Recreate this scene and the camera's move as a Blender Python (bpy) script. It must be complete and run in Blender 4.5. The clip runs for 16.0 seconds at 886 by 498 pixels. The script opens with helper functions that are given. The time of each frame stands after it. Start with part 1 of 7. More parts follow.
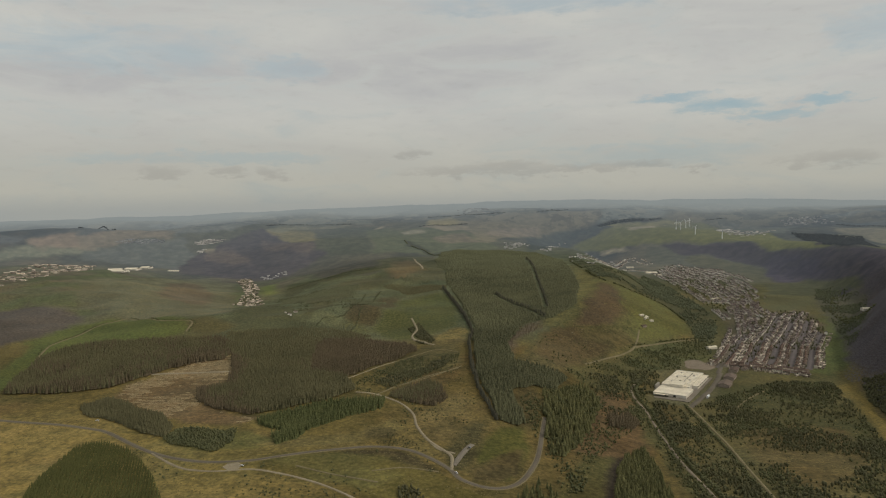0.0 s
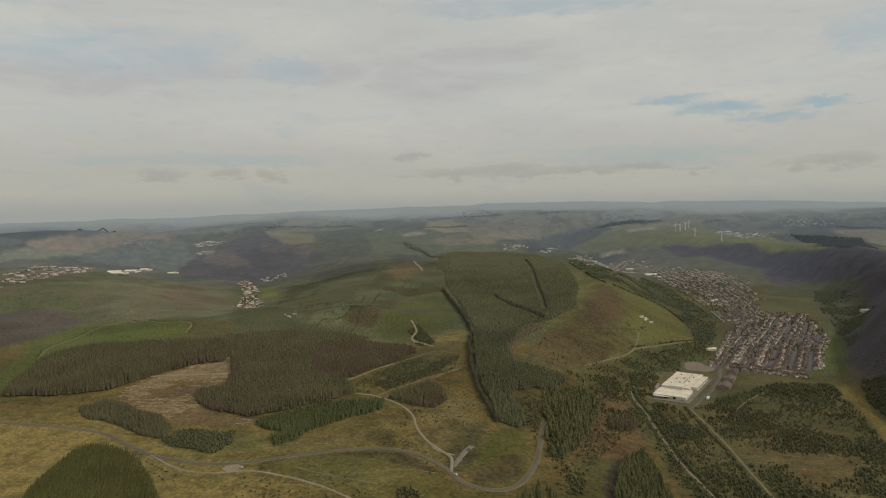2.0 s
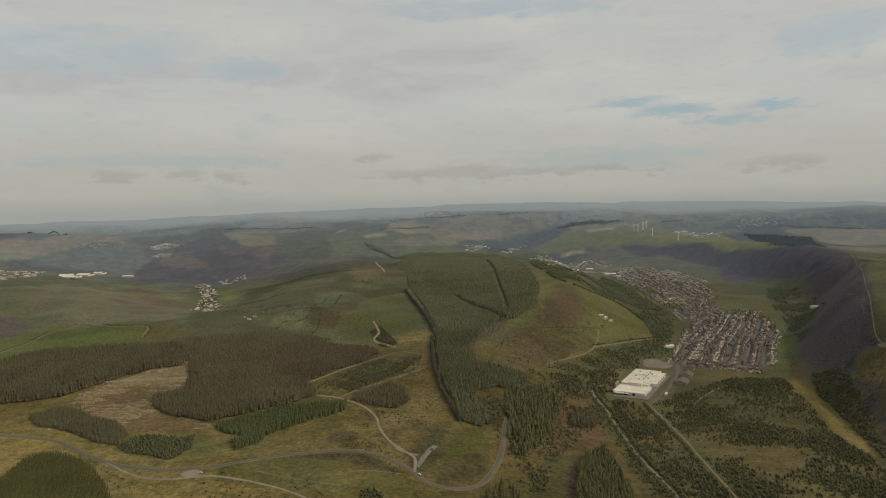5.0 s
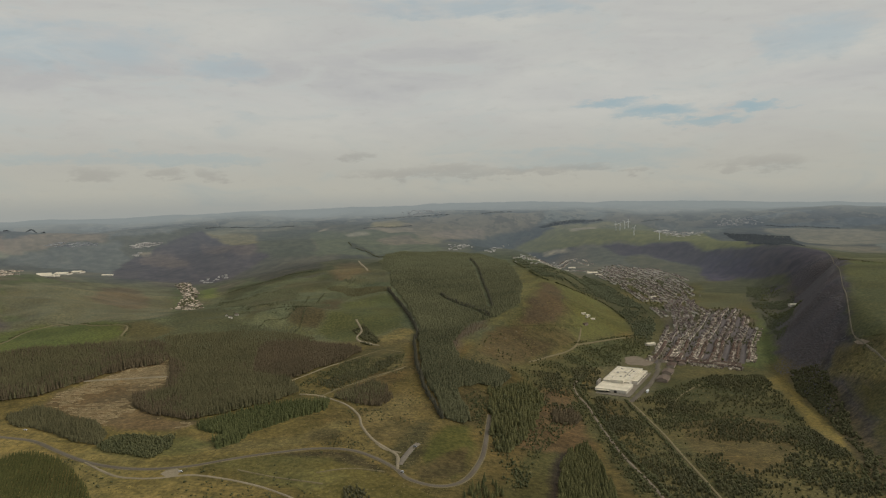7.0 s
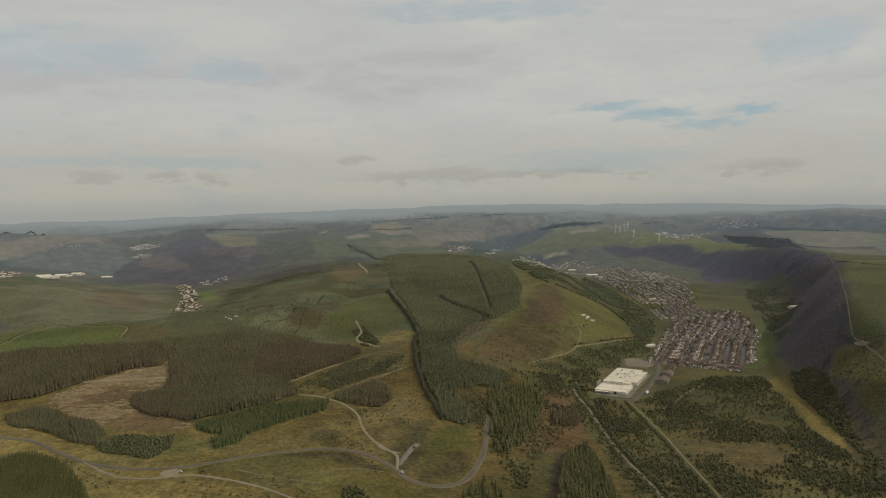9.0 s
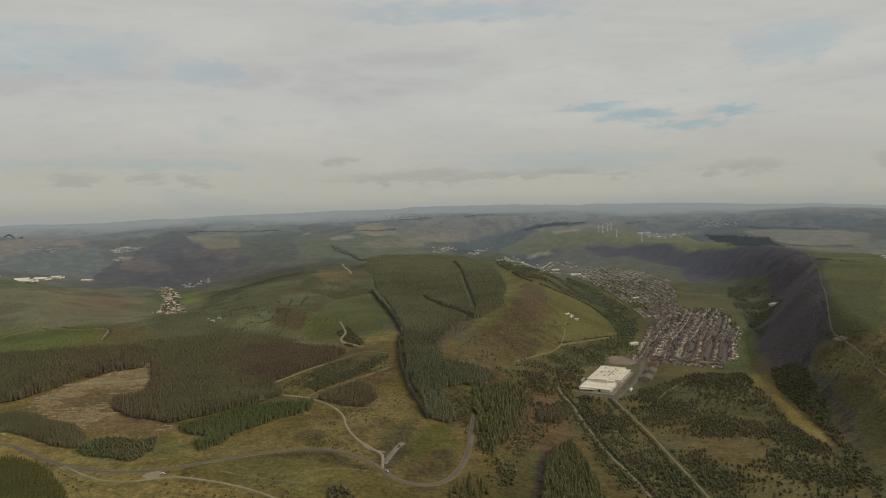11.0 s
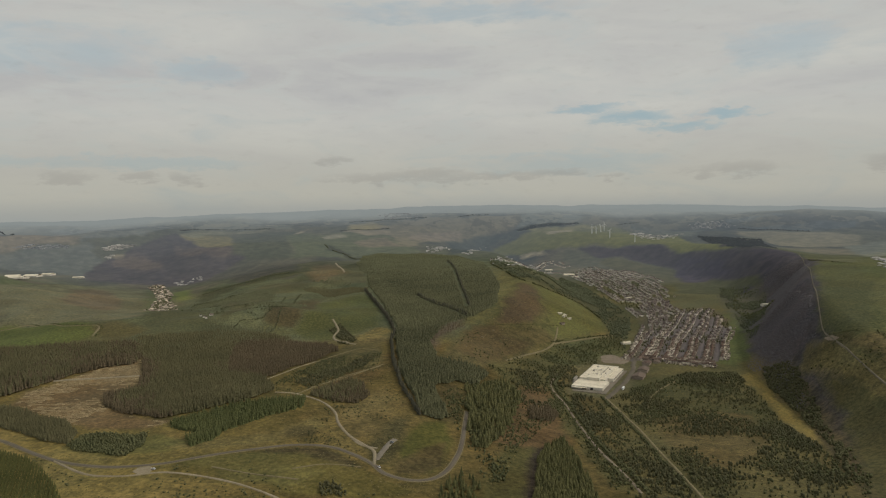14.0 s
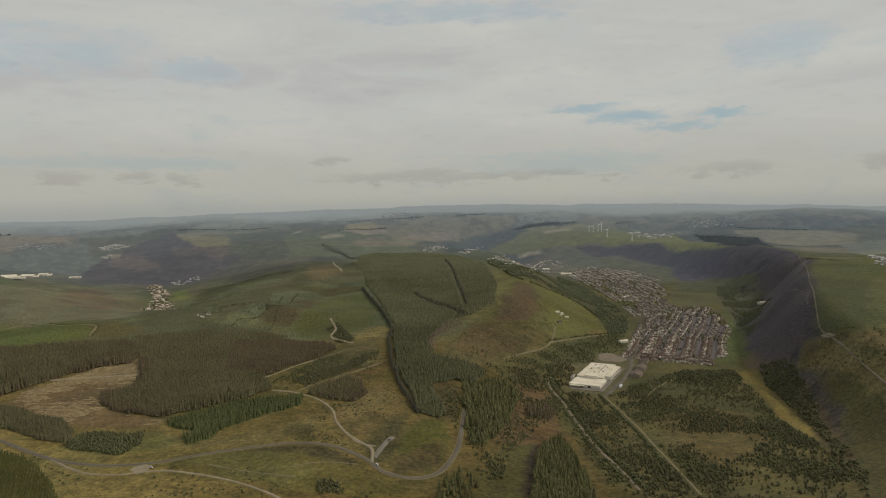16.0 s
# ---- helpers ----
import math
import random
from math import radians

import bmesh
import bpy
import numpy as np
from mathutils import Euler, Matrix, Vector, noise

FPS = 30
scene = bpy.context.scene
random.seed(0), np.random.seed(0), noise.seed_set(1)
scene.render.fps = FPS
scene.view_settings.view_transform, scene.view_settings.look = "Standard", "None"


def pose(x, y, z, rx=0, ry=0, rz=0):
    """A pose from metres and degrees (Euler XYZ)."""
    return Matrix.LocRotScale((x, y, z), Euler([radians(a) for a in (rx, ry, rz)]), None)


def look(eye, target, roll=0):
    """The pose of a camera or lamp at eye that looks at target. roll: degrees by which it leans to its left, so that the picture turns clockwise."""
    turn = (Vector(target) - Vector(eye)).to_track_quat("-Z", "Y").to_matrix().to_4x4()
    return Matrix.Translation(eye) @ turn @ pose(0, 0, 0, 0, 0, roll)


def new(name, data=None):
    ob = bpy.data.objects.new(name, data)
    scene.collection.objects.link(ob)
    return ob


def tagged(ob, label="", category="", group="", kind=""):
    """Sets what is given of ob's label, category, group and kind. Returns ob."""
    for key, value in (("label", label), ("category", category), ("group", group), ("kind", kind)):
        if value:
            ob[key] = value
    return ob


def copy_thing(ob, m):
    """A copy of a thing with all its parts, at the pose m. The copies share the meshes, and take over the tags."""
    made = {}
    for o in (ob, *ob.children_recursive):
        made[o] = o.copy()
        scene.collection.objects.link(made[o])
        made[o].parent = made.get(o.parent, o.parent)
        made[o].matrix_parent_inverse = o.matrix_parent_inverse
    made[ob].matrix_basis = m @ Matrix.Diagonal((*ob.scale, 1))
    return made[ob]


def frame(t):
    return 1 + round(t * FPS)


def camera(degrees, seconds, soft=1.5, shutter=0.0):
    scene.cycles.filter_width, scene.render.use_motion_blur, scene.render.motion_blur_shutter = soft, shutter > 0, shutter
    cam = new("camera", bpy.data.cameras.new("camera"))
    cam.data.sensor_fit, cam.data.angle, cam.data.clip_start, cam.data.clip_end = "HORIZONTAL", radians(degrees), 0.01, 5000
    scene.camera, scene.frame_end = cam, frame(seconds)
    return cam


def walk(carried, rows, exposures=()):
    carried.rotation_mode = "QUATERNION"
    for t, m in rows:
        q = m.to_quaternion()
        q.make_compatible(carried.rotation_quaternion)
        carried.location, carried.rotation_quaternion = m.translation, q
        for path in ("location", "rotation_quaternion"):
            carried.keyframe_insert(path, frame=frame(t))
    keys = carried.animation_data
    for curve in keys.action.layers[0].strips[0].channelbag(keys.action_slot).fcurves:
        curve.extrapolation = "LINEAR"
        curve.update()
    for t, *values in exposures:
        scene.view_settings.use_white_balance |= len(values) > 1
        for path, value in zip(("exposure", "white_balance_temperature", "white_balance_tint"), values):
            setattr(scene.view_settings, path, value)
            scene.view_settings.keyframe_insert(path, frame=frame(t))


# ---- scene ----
# ---- camera ----
cam = camera(66.0, 16.0, soft=1.2)


def aim(x, y, z, yaw, pitch, roll):
    a, p = radians(yaw), radians(pitch)
    way = Vector((-math.sin(a) * math.cos(p), math.cos(a) * math.cos(p), math.sin(p)))
    return look((x, y, z), Vector((x, y, z)) + way, roll)


PATH = (
    (0, 0, 0, 304.1, 4.66, -4.1, -1),
    (0.5, 0, 0, 303.95, 4.99, -4.1, -0.94),
    (1, 0, 0, 303.8, 4.56, -4.06, -0.88),
    (1.5, 0, 0, 303.66, 4.21, -4.07, -1.05),
    (2, 0, 0, 303.51, 4.62, -3.93, -1.01),
    (2.1, 0, 0, 303.42, 4.44, -3.97, -1.08),
    (2.2, 0, 0, 303.34, 3.95, -4, -1.16),
    (2.3, 0, 0, 303.25, 2.78, -4.04, -1.23),
    (2.4, 0, 0, 303.17, 0.88, -4.07, -1.31),
    (2.5, 0, 0, 303.08, -0.9, -4.11, -1.38),
    (2.6, 0, 0, 302.99, -1.15, -4.09, -1.34),
    (2.7, 0, 0, 302.91, -0.34, -4.08, -1.3),
    (2.8, 0, 0, 302.82, 0.34, -4.06, -1.26),
    (2.9, 0, 0, 302.74, 1.02, -4.05, -1.22),
    (3, 0, 0, 302.65, 1.61, -4.03, -1.18),
    (3.1, 0, 0, 302.56, 1.92, -4, -1.14),
    (3.2, 0, 0, 302.48, 2.02, -3.98, -1.1),
    (5.3, 0, 0, 301.69, 1.07, -3.88, -1.18),
    (5.5, 0, 0, 301.48, 0.31, -3.93, -1.2),
    (6, 0, 0, 300.94, -0.2, -4.01, -1.2),
    (6.5, 0, 0, 300.4, 0.19, -3.98, -1.07),
    (7, 0, 0, 299.86, -0, -3.96, -1.01),
    (7.5, 0, 0, 299.32, 0.09, -3.86, -0.91),
    (8, 0, 0, 298.57, 0.11, -3.78, -0.89),
    (8.5, 0, 0, 297.82, 0.55, -3.73, -0.85),
    (9, 0, 0, 297.07, -0.02, -3.72, -0.96),
    (9.5, 0, 0, 296.32, -0.78, -3.73, -1.14),
    (9.7, 0, 0, 296.02, -0.58, -3.66, -1.05),
    (12, 0, 0, 292.4, -2.02, -3.64, -1.24),
    (12.5, 0, 0, 291.68, -2.01, -3.71, -1.09),
    (13, 0, 0, 290.95, -1.78, -3.71, -1),
    (13.5, 0, 0, 290.23, -1.89, -3.7, -0.99),
    (14, 0, 0, 289.51, -1.91, -3.6, -0.85),
    (14.5, 0, 0, 288.94, -2.28, -3.7, -0.84),
    (15, 0, 0, 288.37, -2.23, -3.69, -0.91),
    (15.5, 0, 0, 287.8, -2.47, -3.68, -1.01),
    (16, 0, 0, 287.23, -2.13, -3.62, -0.95),
)
walk(cam, [(t, aim(*row)) for t, *row in PATH])

# ---- sky and sun ----
SUN_AZ, SUN_EL = 104, 42
sun = new("sun", bpy.data.lights.new("sun", "SUN"))
sun.data.energy, sun.data.angle, sun.data.color = 1.7, radians(5), (1.0, 0.91, 0.78)
sa, se = radians(SUN_AZ), radians(SUN_EL)
sun.matrix_world = look((0, 0, 900), (-math.sin(sa) * math.cos(se), -math.cos(sa) * math.cos(se), 900 - math.sin(se)))


class Nodes:
    """A node tree, written short."""

    def __init__(self, tree):
        self.tree = tree
        tree.nodes.clear()

    def add(self, kind, ins=(), **props):
        n = self.tree.nodes.new(kind)
        for key, value in props.items():
            setattr(n, key, value)
        for key, value in dict(ins).items():
            if isinstance(value, bpy.types.NodeSocket):
                self.tree.links.new(value, n.inputs[key])
            else:
                n.inputs[key].default_value = value
        return n

    def math(self, op, a, b=0.0, clamp=False):
        return self.add("ShaderNodeMath", {0: a, 1: b}, operation=op, use_clamp=clamp).outputs[0]

    def mix(self, f, a, b, blend="MIX"):
        n = self.add("ShaderNodeMix", data_type="RGBA", blend_type=blend)
        for key, value in ((0, f), (6, a), (7, b)):
            if isinstance(value, bpy.types.NodeSocket):
                self.tree.links.new(value, n.inputs[key])
            else:
                n.inputs[key].default_value = value if key == 0 else (*value, 1)
        return n.outputs[2]

    def noise(self, vec, scale, detail=4, rough=0.55, distort=0.0):
        return self.add("ShaderNodeTexNoise", {"Vector": vec, "Scale": scale, "Detail": detail, "Roughness": rough, "Distortion": distort}).outputs["Fac"]

    def step(self, v, lo, hi, a=0.0, b=1.0):
        return self.add("ShaderNodeMapRange", {0: v, 1: lo, 2: hi, 3: a, 4: b}, interpolation_type="SMOOTHSTEP").outputs[0]


def make_world():
    w = bpy.data.worlds.new("sky")
    scene.world = w
    w.use_nodes = True
    g = Nodes(w.node_tree)
    way = g.add("ShaderNodeTexCoord").outputs["Generated"]
    s = g.add("ShaderNodeSeparateXYZ", {0: way})
    x, y, z = s.outputs
    blue = g.add("ShaderNodeTexSky", sky_type="NISHITA", sun_disc=False, sun_elevation=se, sun_rotation=sa, air_density=1.2, dust_density=3.0).outputs[0]
    blue = g.mix(1.0, blue, (0.075, 0.075, 0.075), "MULTIPLY")
    az = g.math("MULTIPLY", g.math("ARCTAN2", x, y), 57.2958)
    el = g.math("MULTIPLY", g.math("ARCSINE", z), 57.2958)
    # sheets of high cloud, seen flat: long in azimuth, thin in height
    v = g.add("ShaderNodeCombineXYZ", {0: g.math("MULTIPLY", az, 0.05), 1: g.math("MULTIPLY", el, 0.22), 2: 3.7}).outputs[0]
    n1 = g.noise(v, 1.0, 6, 0.55, 0.6)
    v2 = g.add("ShaderNodeCombineXYZ", {0: g.math("MULTIPLY", az, 0.14), 1: g.math("MULTIPLY", el, 0.5), 2: 9.1}).outputs[0]
    n2 = g.noise(v2, 1.0, 7, 0.6, 0.8)

    v3 = g.add("ShaderNodeCombineXYZ", {0: g.math("MULTIPLY", az, 0.3), 1: g.math("MULTIPLY", el, 0.9), 2: 5.3}).outputs[0]
    n3, n4 = g.noise(v3, 1.0, 6, 0.6), g.noise(v3, 2.3, 6, 0.6)
    az_w = g.math("ADD", az, g.math("MULTIPLY", g.math("SUBTRACT", n3, 0.5), 7.0))
    el_w = g.math("ADD", el, g.math("MULTIPLY", g.math("SUBTRACT", n4, 0.5), 1.7))

    def spot(a0, e0, ra, re):
        da = g.math("DIVIDE", g.math("SUBTRACT", az_w, a0), ra)
        de = g.math("DIVIDE", g.math("SUBTRACT", el_w, e0), re)
        q = g.math("ADD", g.math("MULTIPLY", da, da), g.math("MULTIPLY", de, de))
        return g.math("SUBTRACT", 1.0, q, True)

    def most(items):
        out = items[0]
        for i in items[1:]:
            out = g.math("MAXIMUM", out, i)
        return out

    wisp = g.math("SUBTRACT", n2, 0.5)
    white = g.mix(g.step(n1, 0.3, 0.7), (0.445, 0.447, 0.442), (0.556, 0.556, 0.517))
    white = g.mix(g.step(n2, 0.35, 0.7), white, (0.522, 0.522, 0.488))
    # yellowish veil towards the horizon
    white = g.mix(g.step(el, 9.0, 0.3), white, (0.44, 0.432, 0.375))
    # gaps of pale blue
    vivid = most([spot(14.2, 7.6, 3.6, 0.5), spot(17.6, 6.9, 4.0, 0.65), spot(20.5, 5.9, 3.4, 0.5), spot(24.5, 6.8, 3.2, 0.5)])
    vivid = g.step(g.math("ADD", g.math("MULTIPLY", vivid, 0.75), g.math("MULTIPLY", wisp, 1.3)), -0.1, 1.0, 0.0, 0.95)
    pale = most([spot(-30, 11.5, 15, 2.6), spot(-17, 10.6, 5.5, 1.3), spot(28, 11.5, 5, 2.2), spot(12, 3.3, 12, 1.4), spot(-40, 17, 14, 4), spot(-24, 3.6, 14, 0.7), spot(3, 15.5, 14, 1.2)])
    pale = g.step(g.math("ADD", g.math("MULTIPLY", pale, 0.75), g.math("MULTIPLY", wisp, 1.6)), 0.05, 0.9, 0.0, 0.52)
    gap = g.math("MAXIMUM", vivid, pale)
    far = g.step(g.math("ABSOLUTE", az), 45.0, 70.0)
    gap = g.math("MAXIMUM", gap, g.math("MULTIPLY", far, g.step(n1, 0.5, 0.35, 0.0, 0.6)))
    blue = g.mix(0.55, blue, (0.41, 0.55, 0.61))
    col = g.mix(gap, white, blue)
    # low grey clouds over the horizon
    low = most([spot(-1, 2.4, 9, 0.55), spot(6.5, 2.4, 8, 0.5), spot(0.5, 2.75, 4, 0.6), spot(11.5, 2.6, 4, 0.45), spot(25, 2.5, 4.5, 0.75), spot(36, 2.7, 4, 0.8), spot(15.8, 2.1, 1.2, 0.25),
                spot(-7.3, 3.9, 2, 0.55), spot(-27, 2.4, 2.2, 0.7), spot(-21.8, 2.6, 1.6, 0.55), spot(-18, 2.3, 1.6, 0.7), spot(-44, 2.4, 6, 0.6)])
    low = g.step(g.math("ADD", g.math("MULTIPLY", low, 0.9), g.math("MULTIPLY", g.math("SUBTRACT", n4, 0.5), 1.6)), 0.0, 1.0, 0.0, 0.44)
    col = g.mix(low, col, (0.31, 0.3, 0.275))
    # bluish haze lying on the horizon
    col = g.mix(g.step(el, 1.3, -0.6, 0.0, 0.65), col, (0.285, 0.305, 0.3))
    bg = g.add("ShaderNodeBackground", {"Color": col, "Strength": 1.0})
    g.add("ShaderNodeOutputWorld", {0: bg.outputs[0]})


make_world()

# ---- the lie of the land ----
def lattice(i, j, k):
    v = np.sin(i * 127.1 + j * 311.7 + k * 74.7) * 43758.5453
    return v - np.floor(v)


def vnoise(x, y, k=0):
    i, j = np.floor(x), np.floor(y)
    u, v = x - i, y - j
    u, v = u * u * (3 - 2 * u), v * v * (3 - 2 * v)
    a = lattice(i, j, k) * (1 - u) + lattice(i + 1, j, k) * u
    b = lattice(i, j + 1, k) * (1 - u) + lattice(i + 1, j + 1, k) * u
    return (a * (1 - v) + b * v) * 2 - 1


def fbm(x, y, size, octaves=4, k=0):
    s, a, n = 0, 0, 1.0
    for o in range(octaves):
        s, a, n, size = s + n * vnoise(x / size, y / size, k + o), a + n, n * 0.5, size * 0.5
    return s / a


def smooth(t):
    t = np.clip(t, 0, 1)
    return t * t * (3 - 2 * t)


def bump(x, y, cx, cy, rx, ry, turn=0):
    c, s = math.cos(radians(turn)), math.sin(radians(turn))
    dx, dy = x - cx, y - cy
    return np.exp(-(((dx * c + dy * s) / rx) ** 2 + ((dy * c - dx * s) / ry) ** 2))


def off_line(x, y, pts):
    """Distance to a line of points, and how far along it the nearest place is (0 to 1)."""
    best, along = np.full(np.shape(x), 1e9), np.zeros(np.shape(x))
    n = len(pts) - 1
    for i in range(n):
        (ax, ay), (bx, by) = pts[i], pts[i + 1]
        t = np.clip(((x - ax) * (bx - ax) + (y - ay) * (by - ay)) / ((bx - ax) ** 2 + (by - ay) ** 2), 0, 1)
        d = np.hypot(x - ax - t * (bx - ax), y - ay - t * (by - ay))
        along = np.where(d < best, (i + t) / n, along)
        best = np.minimum(d, best)
    return best, along


WEST_FOOT = ((0, 600, 1000, 1300, 1550, 2100, 2900, 3700, 4300), (40, 170, 235, 330, 455, 540, 520, 356, 200))
EAST_FOOT = ((0, 600, 760, 1100, 1400, 1870, 2300, 2900, 3300, 3800, 4300), (300, 390, 460, 550, 660, 930, 1020, 1000, 760, 480, 330))
SIDE_VALLEY = ((-450, 1300), (-640, 1750), (-790, 2100), (-950, 2500), (-1500, 3000), (-2600, 3500))


def land(x, y):
    """Height of the ground."""
    x, y = np.asarray(x, float), np.asarray(y, float)
    r, az = np.hypot(x, y), np.degrees(np.arctan2(x, y))
    xw, xe = np.interp(y, *WEST_FOOT), np.interp(y, *EAST_FOOT)
    floor = 22 * smooth((1000 - y) / 500) + 4 * fbm(x, y, 260, 3, 5)
    hw = np.interp(y, (0, 600, 900, 1300, 1900, 2600, 3300), (40, 40, 52, 78, 82, 88, 98)) + 9 * fbm(x, y, 420, 4, 11) + (8 * fbm(x, y, 170, 3, 13) + 19 * (0.4 - np.abs(fbm(x, y, 300, 3, 17)) * 2)) * smooth((y - 950) / 400) * smooth((-x - 40) / 200)
    he = np.interp(y, (0, 600, 760, 930, 1500, 1850, 2500, 3200), (40, 45, 70, 105, 138, 147, 126, 118)) + 8 * fbm(x, y, 380, 4, 21) - 33 * smooth((az - 25) / 7) * smooth((y - 1450) / 700)
    tw = smooth((xw - x) / np.interp(y, (600, 1200, 1900), (240, 260, 230)))
    te = smooth((x - xe) / np.interp(y, (600, 1000, 1500, 2500), (150, 130, 180, 220)))
    h = floor + (hw - floor) * tw + (he - floor) * te
    h = h + 14 * bump(x, y, 330, 1880, 160, 330) + 10 * bump(x, y, 190, 1480, 120, 180)
    d, along = off_line(x, y, SIDE_VALLEY)
    h = h + (12 - h) * smooth(along * 3.2) * np.exp(-(d / (190 + 260 * along)) ** 2)
    h = h + 9 * bump(x, y, -1180, 2080, 420, 230, -20) + 105 * bump(x, y, -960, 3230, 420, 300) - 30 * bump(x, y, -1900, 3200, 700, 300)
    sky = np.interp(az, (-60, -33, -24, -14, 0, 14, 24, 33, 60), (200, 222, 236, 262, 288, 284, 268, 246, 220))
    far = 95 + (sky - 95) * smooth((r - 3300) / 1650) ** 0.8 + 26 * fbm(x, y, 700, 4, 31) * smooth((r - 3300) / 400) * smooth((5000 - r) / 700)
    far = far + 48 * smooth((-az - 14) / 8) * np.exp(-((r - 3750) / 230) ** 2) - 45 * smooth((-az - 14) / 8) * np.exp(-((r - 3250) / 260) ** 2)
    far = far + 34 * np.exp(-((az - 3) / 7) ** 2 - ((r - 4050) / 220) ** 2) + 22 * np.exp(-((az - 14) / 8) ** 2 - ((r - 3520) / 160) ** 2)
    far = far - 38 * np.exp(-((az - 17) / 10) ** 2 - ((r - 3850) / 150) ** 2) + 30 * np.exp(-((az - 31) / 7) ** 2 - ((r - 4150) / 170) ** 2)
    far = far + 22 * fbm(az * 60, r, 330, 3, 37) * smooth((r - 3500) / 300) * smooth((4930 - r) / 250)
    far = far + 34 * np.exp(-((az + 6) / 7) ** 2) * smooth((r - 2600) / 500) * smooth((4300 - r) / 700)
    far = far + 11 * fbm(az * 60, az * 0, 150, 4, 39) * smooth((r - 4200) / 600)
    t = smooth((r - 2750) / 900)
    valley = np.exp(-(off_line(x, y, ((520, 2900), (300, 3900), (100, 4500)))[0] / 240) ** 2) * smooth((4050 - r) / 700)
    far = far - (far - 5) * valley
    return h * (1 - t) + far * t

# ---- materials ----
def material(name, rough=0.9, metal=0.0, spec=0.25):
    m = bpy.data.materials.new(name)
    m.use_nodes = True
    g = Nodes(m.node_tree)
    b = g.add("ShaderNodeBsdfPrincipled", {"Roughness": rough, "Metallic": metal, "Specular IOR Level": spec})
    g.add("ShaderNodeOutputMaterial", {0: b.outputs[0]})
    return m, g, b


def finish(m, g, b, colour, bump=None, strength=0.3, distance=0.3):
    g.tree.links.new(colour, b.inputs["Base Color"])
    if bump is not None:
        g.tree.links.new(g.add("ShaderNodeBump", {"Height": bump, "Strength": strength, "Distance": distance}).outputs[0], b.inputs["Normal"])
    return m


def surface(name, dark, light, grain, patch, rough=0.9, metal=0.0, island=0.0, spec=0.15, bump=0.3, random_by_object=False, skew=1.0):
    """A material of two tones, varied at the scale of its grain and of patches (metres)."""
    m, g, b = material(name, rough, metal, spec)
    at = g.add("ShaderNodeNewGeometry")
    pos = at.outputs["Position"]
    n1, n2 = g.noise(pos, 1 / grain, 4), g.noise(pos, 1 / patch, 3)
    f = g.math("ADD", g.math("MULTIPLY", n1, 0.6), g.math("MULTIPLY", n2, 0.6))
    f = g.step(f, 0.35, 0.85)
    if island:
        rnd = g.add("ShaderNodeObjectInfo").outputs["Random"] if random_by_object else at.outputs["Random Per Island"]
        if skew != 1.0:
            rnd = g.math("POWER", rnd, skew)
        f = g.math("ADD", g.math("MULTIPLY", f, 1 - island), g.math("MULTIPLY", rnd, island), True)
    return finish(m, g, b, g.mix(f, dark, light), n1, bump, grain * 0.3)


def ground_material():
    m, g, b = material("open_ground", 0.95, 0, 0.1)
    pos = g.add("ShaderNodeNewGeometry").outputs["Position"]
    cover = g.add("ShaderNodeAttribute", attribute_name="cover").outputs["Color"]
    tuft_or_haze = g.add("ShaderNodeAttribute", attribute_name="tuft_or_haze").outputs["Fac"]
    big, mid, fine = g.noise(pos, 1 / 90, 5, 0.6), g.noise(pos, 1 / 22, 5, 0.62), g.noise(pos, 1 / 4.5, 4, 0.65)
    c = g.mix(g.step(big, 0.35, 0.65, 0.0, 0.5), cover, g.mix(1.0, cover, (1.2, 1.04, 0.86), "MULTIPLY"))
    c = g.mix(g.math("MULTIPLY", g.step(mid, 0.42, 0.64, 0.0, 0.85), g.step(tuft_or_haze, -0.15, 0.8)), c, g.mix(1.0, c, (0.58, 0.62, 0.62), "MULTIPLY"))
    c = g.mix(g.step(fine, 0.3, 0.75), g.mix(1.0, c, (0.64, 0.66, 0.66), "MULTIPLY"), g.mix(1.0, c, (1.36, 1.32, 1.2), "MULTIPLY"))
    # dark rush and heather tufts on the rough ground
    spots = g.add("ShaderNodeTexVoronoi", {"Vector": pos, "Scale": 1 / 7.0, "Randomness": 1.0}).outputs["Distance"]
    dots = g.math("MULTIPLY", g.step(spots, 0.33, 0.14), g.math("MULTIPLY", tuft_or_haze, g.step(g.noise(pos, 1 / 40, 4), 0.45, 0.62)))
    streak = g.noise(g.add("ShaderNodeMapping", {0: pos, 2: (0, 0, 0.12), 3: (1 / 75, 1 / 11, 1 / 400)}).outputs[0], 1.0, 5, 0.6, 0.7)
    rough = g.step(tuft_or_haze, 0.15, 0.8, 0.12, 0.6)
    c = g.mix(g.math("MULTIPLY", g.step(streak, 0.5, 0.72), rough), c, g.mix(1.0, c, (1.45, 1.38, 1.25), "MULTIPLY"))
    c = g.mix(g.math("MULTIPLY", g.step(streak, 0.46, 0.28), rough), c, g.mix(1.0, c, (0.66, 0.74, 0.7), "MULTIPLY"))
    c = g.mix(g.math("MULTIPLY", dots, 0.5), c, (0.045, 0.04, 0.02))
    return finish(m, g, b, c, fine, 0.5, 1.2)


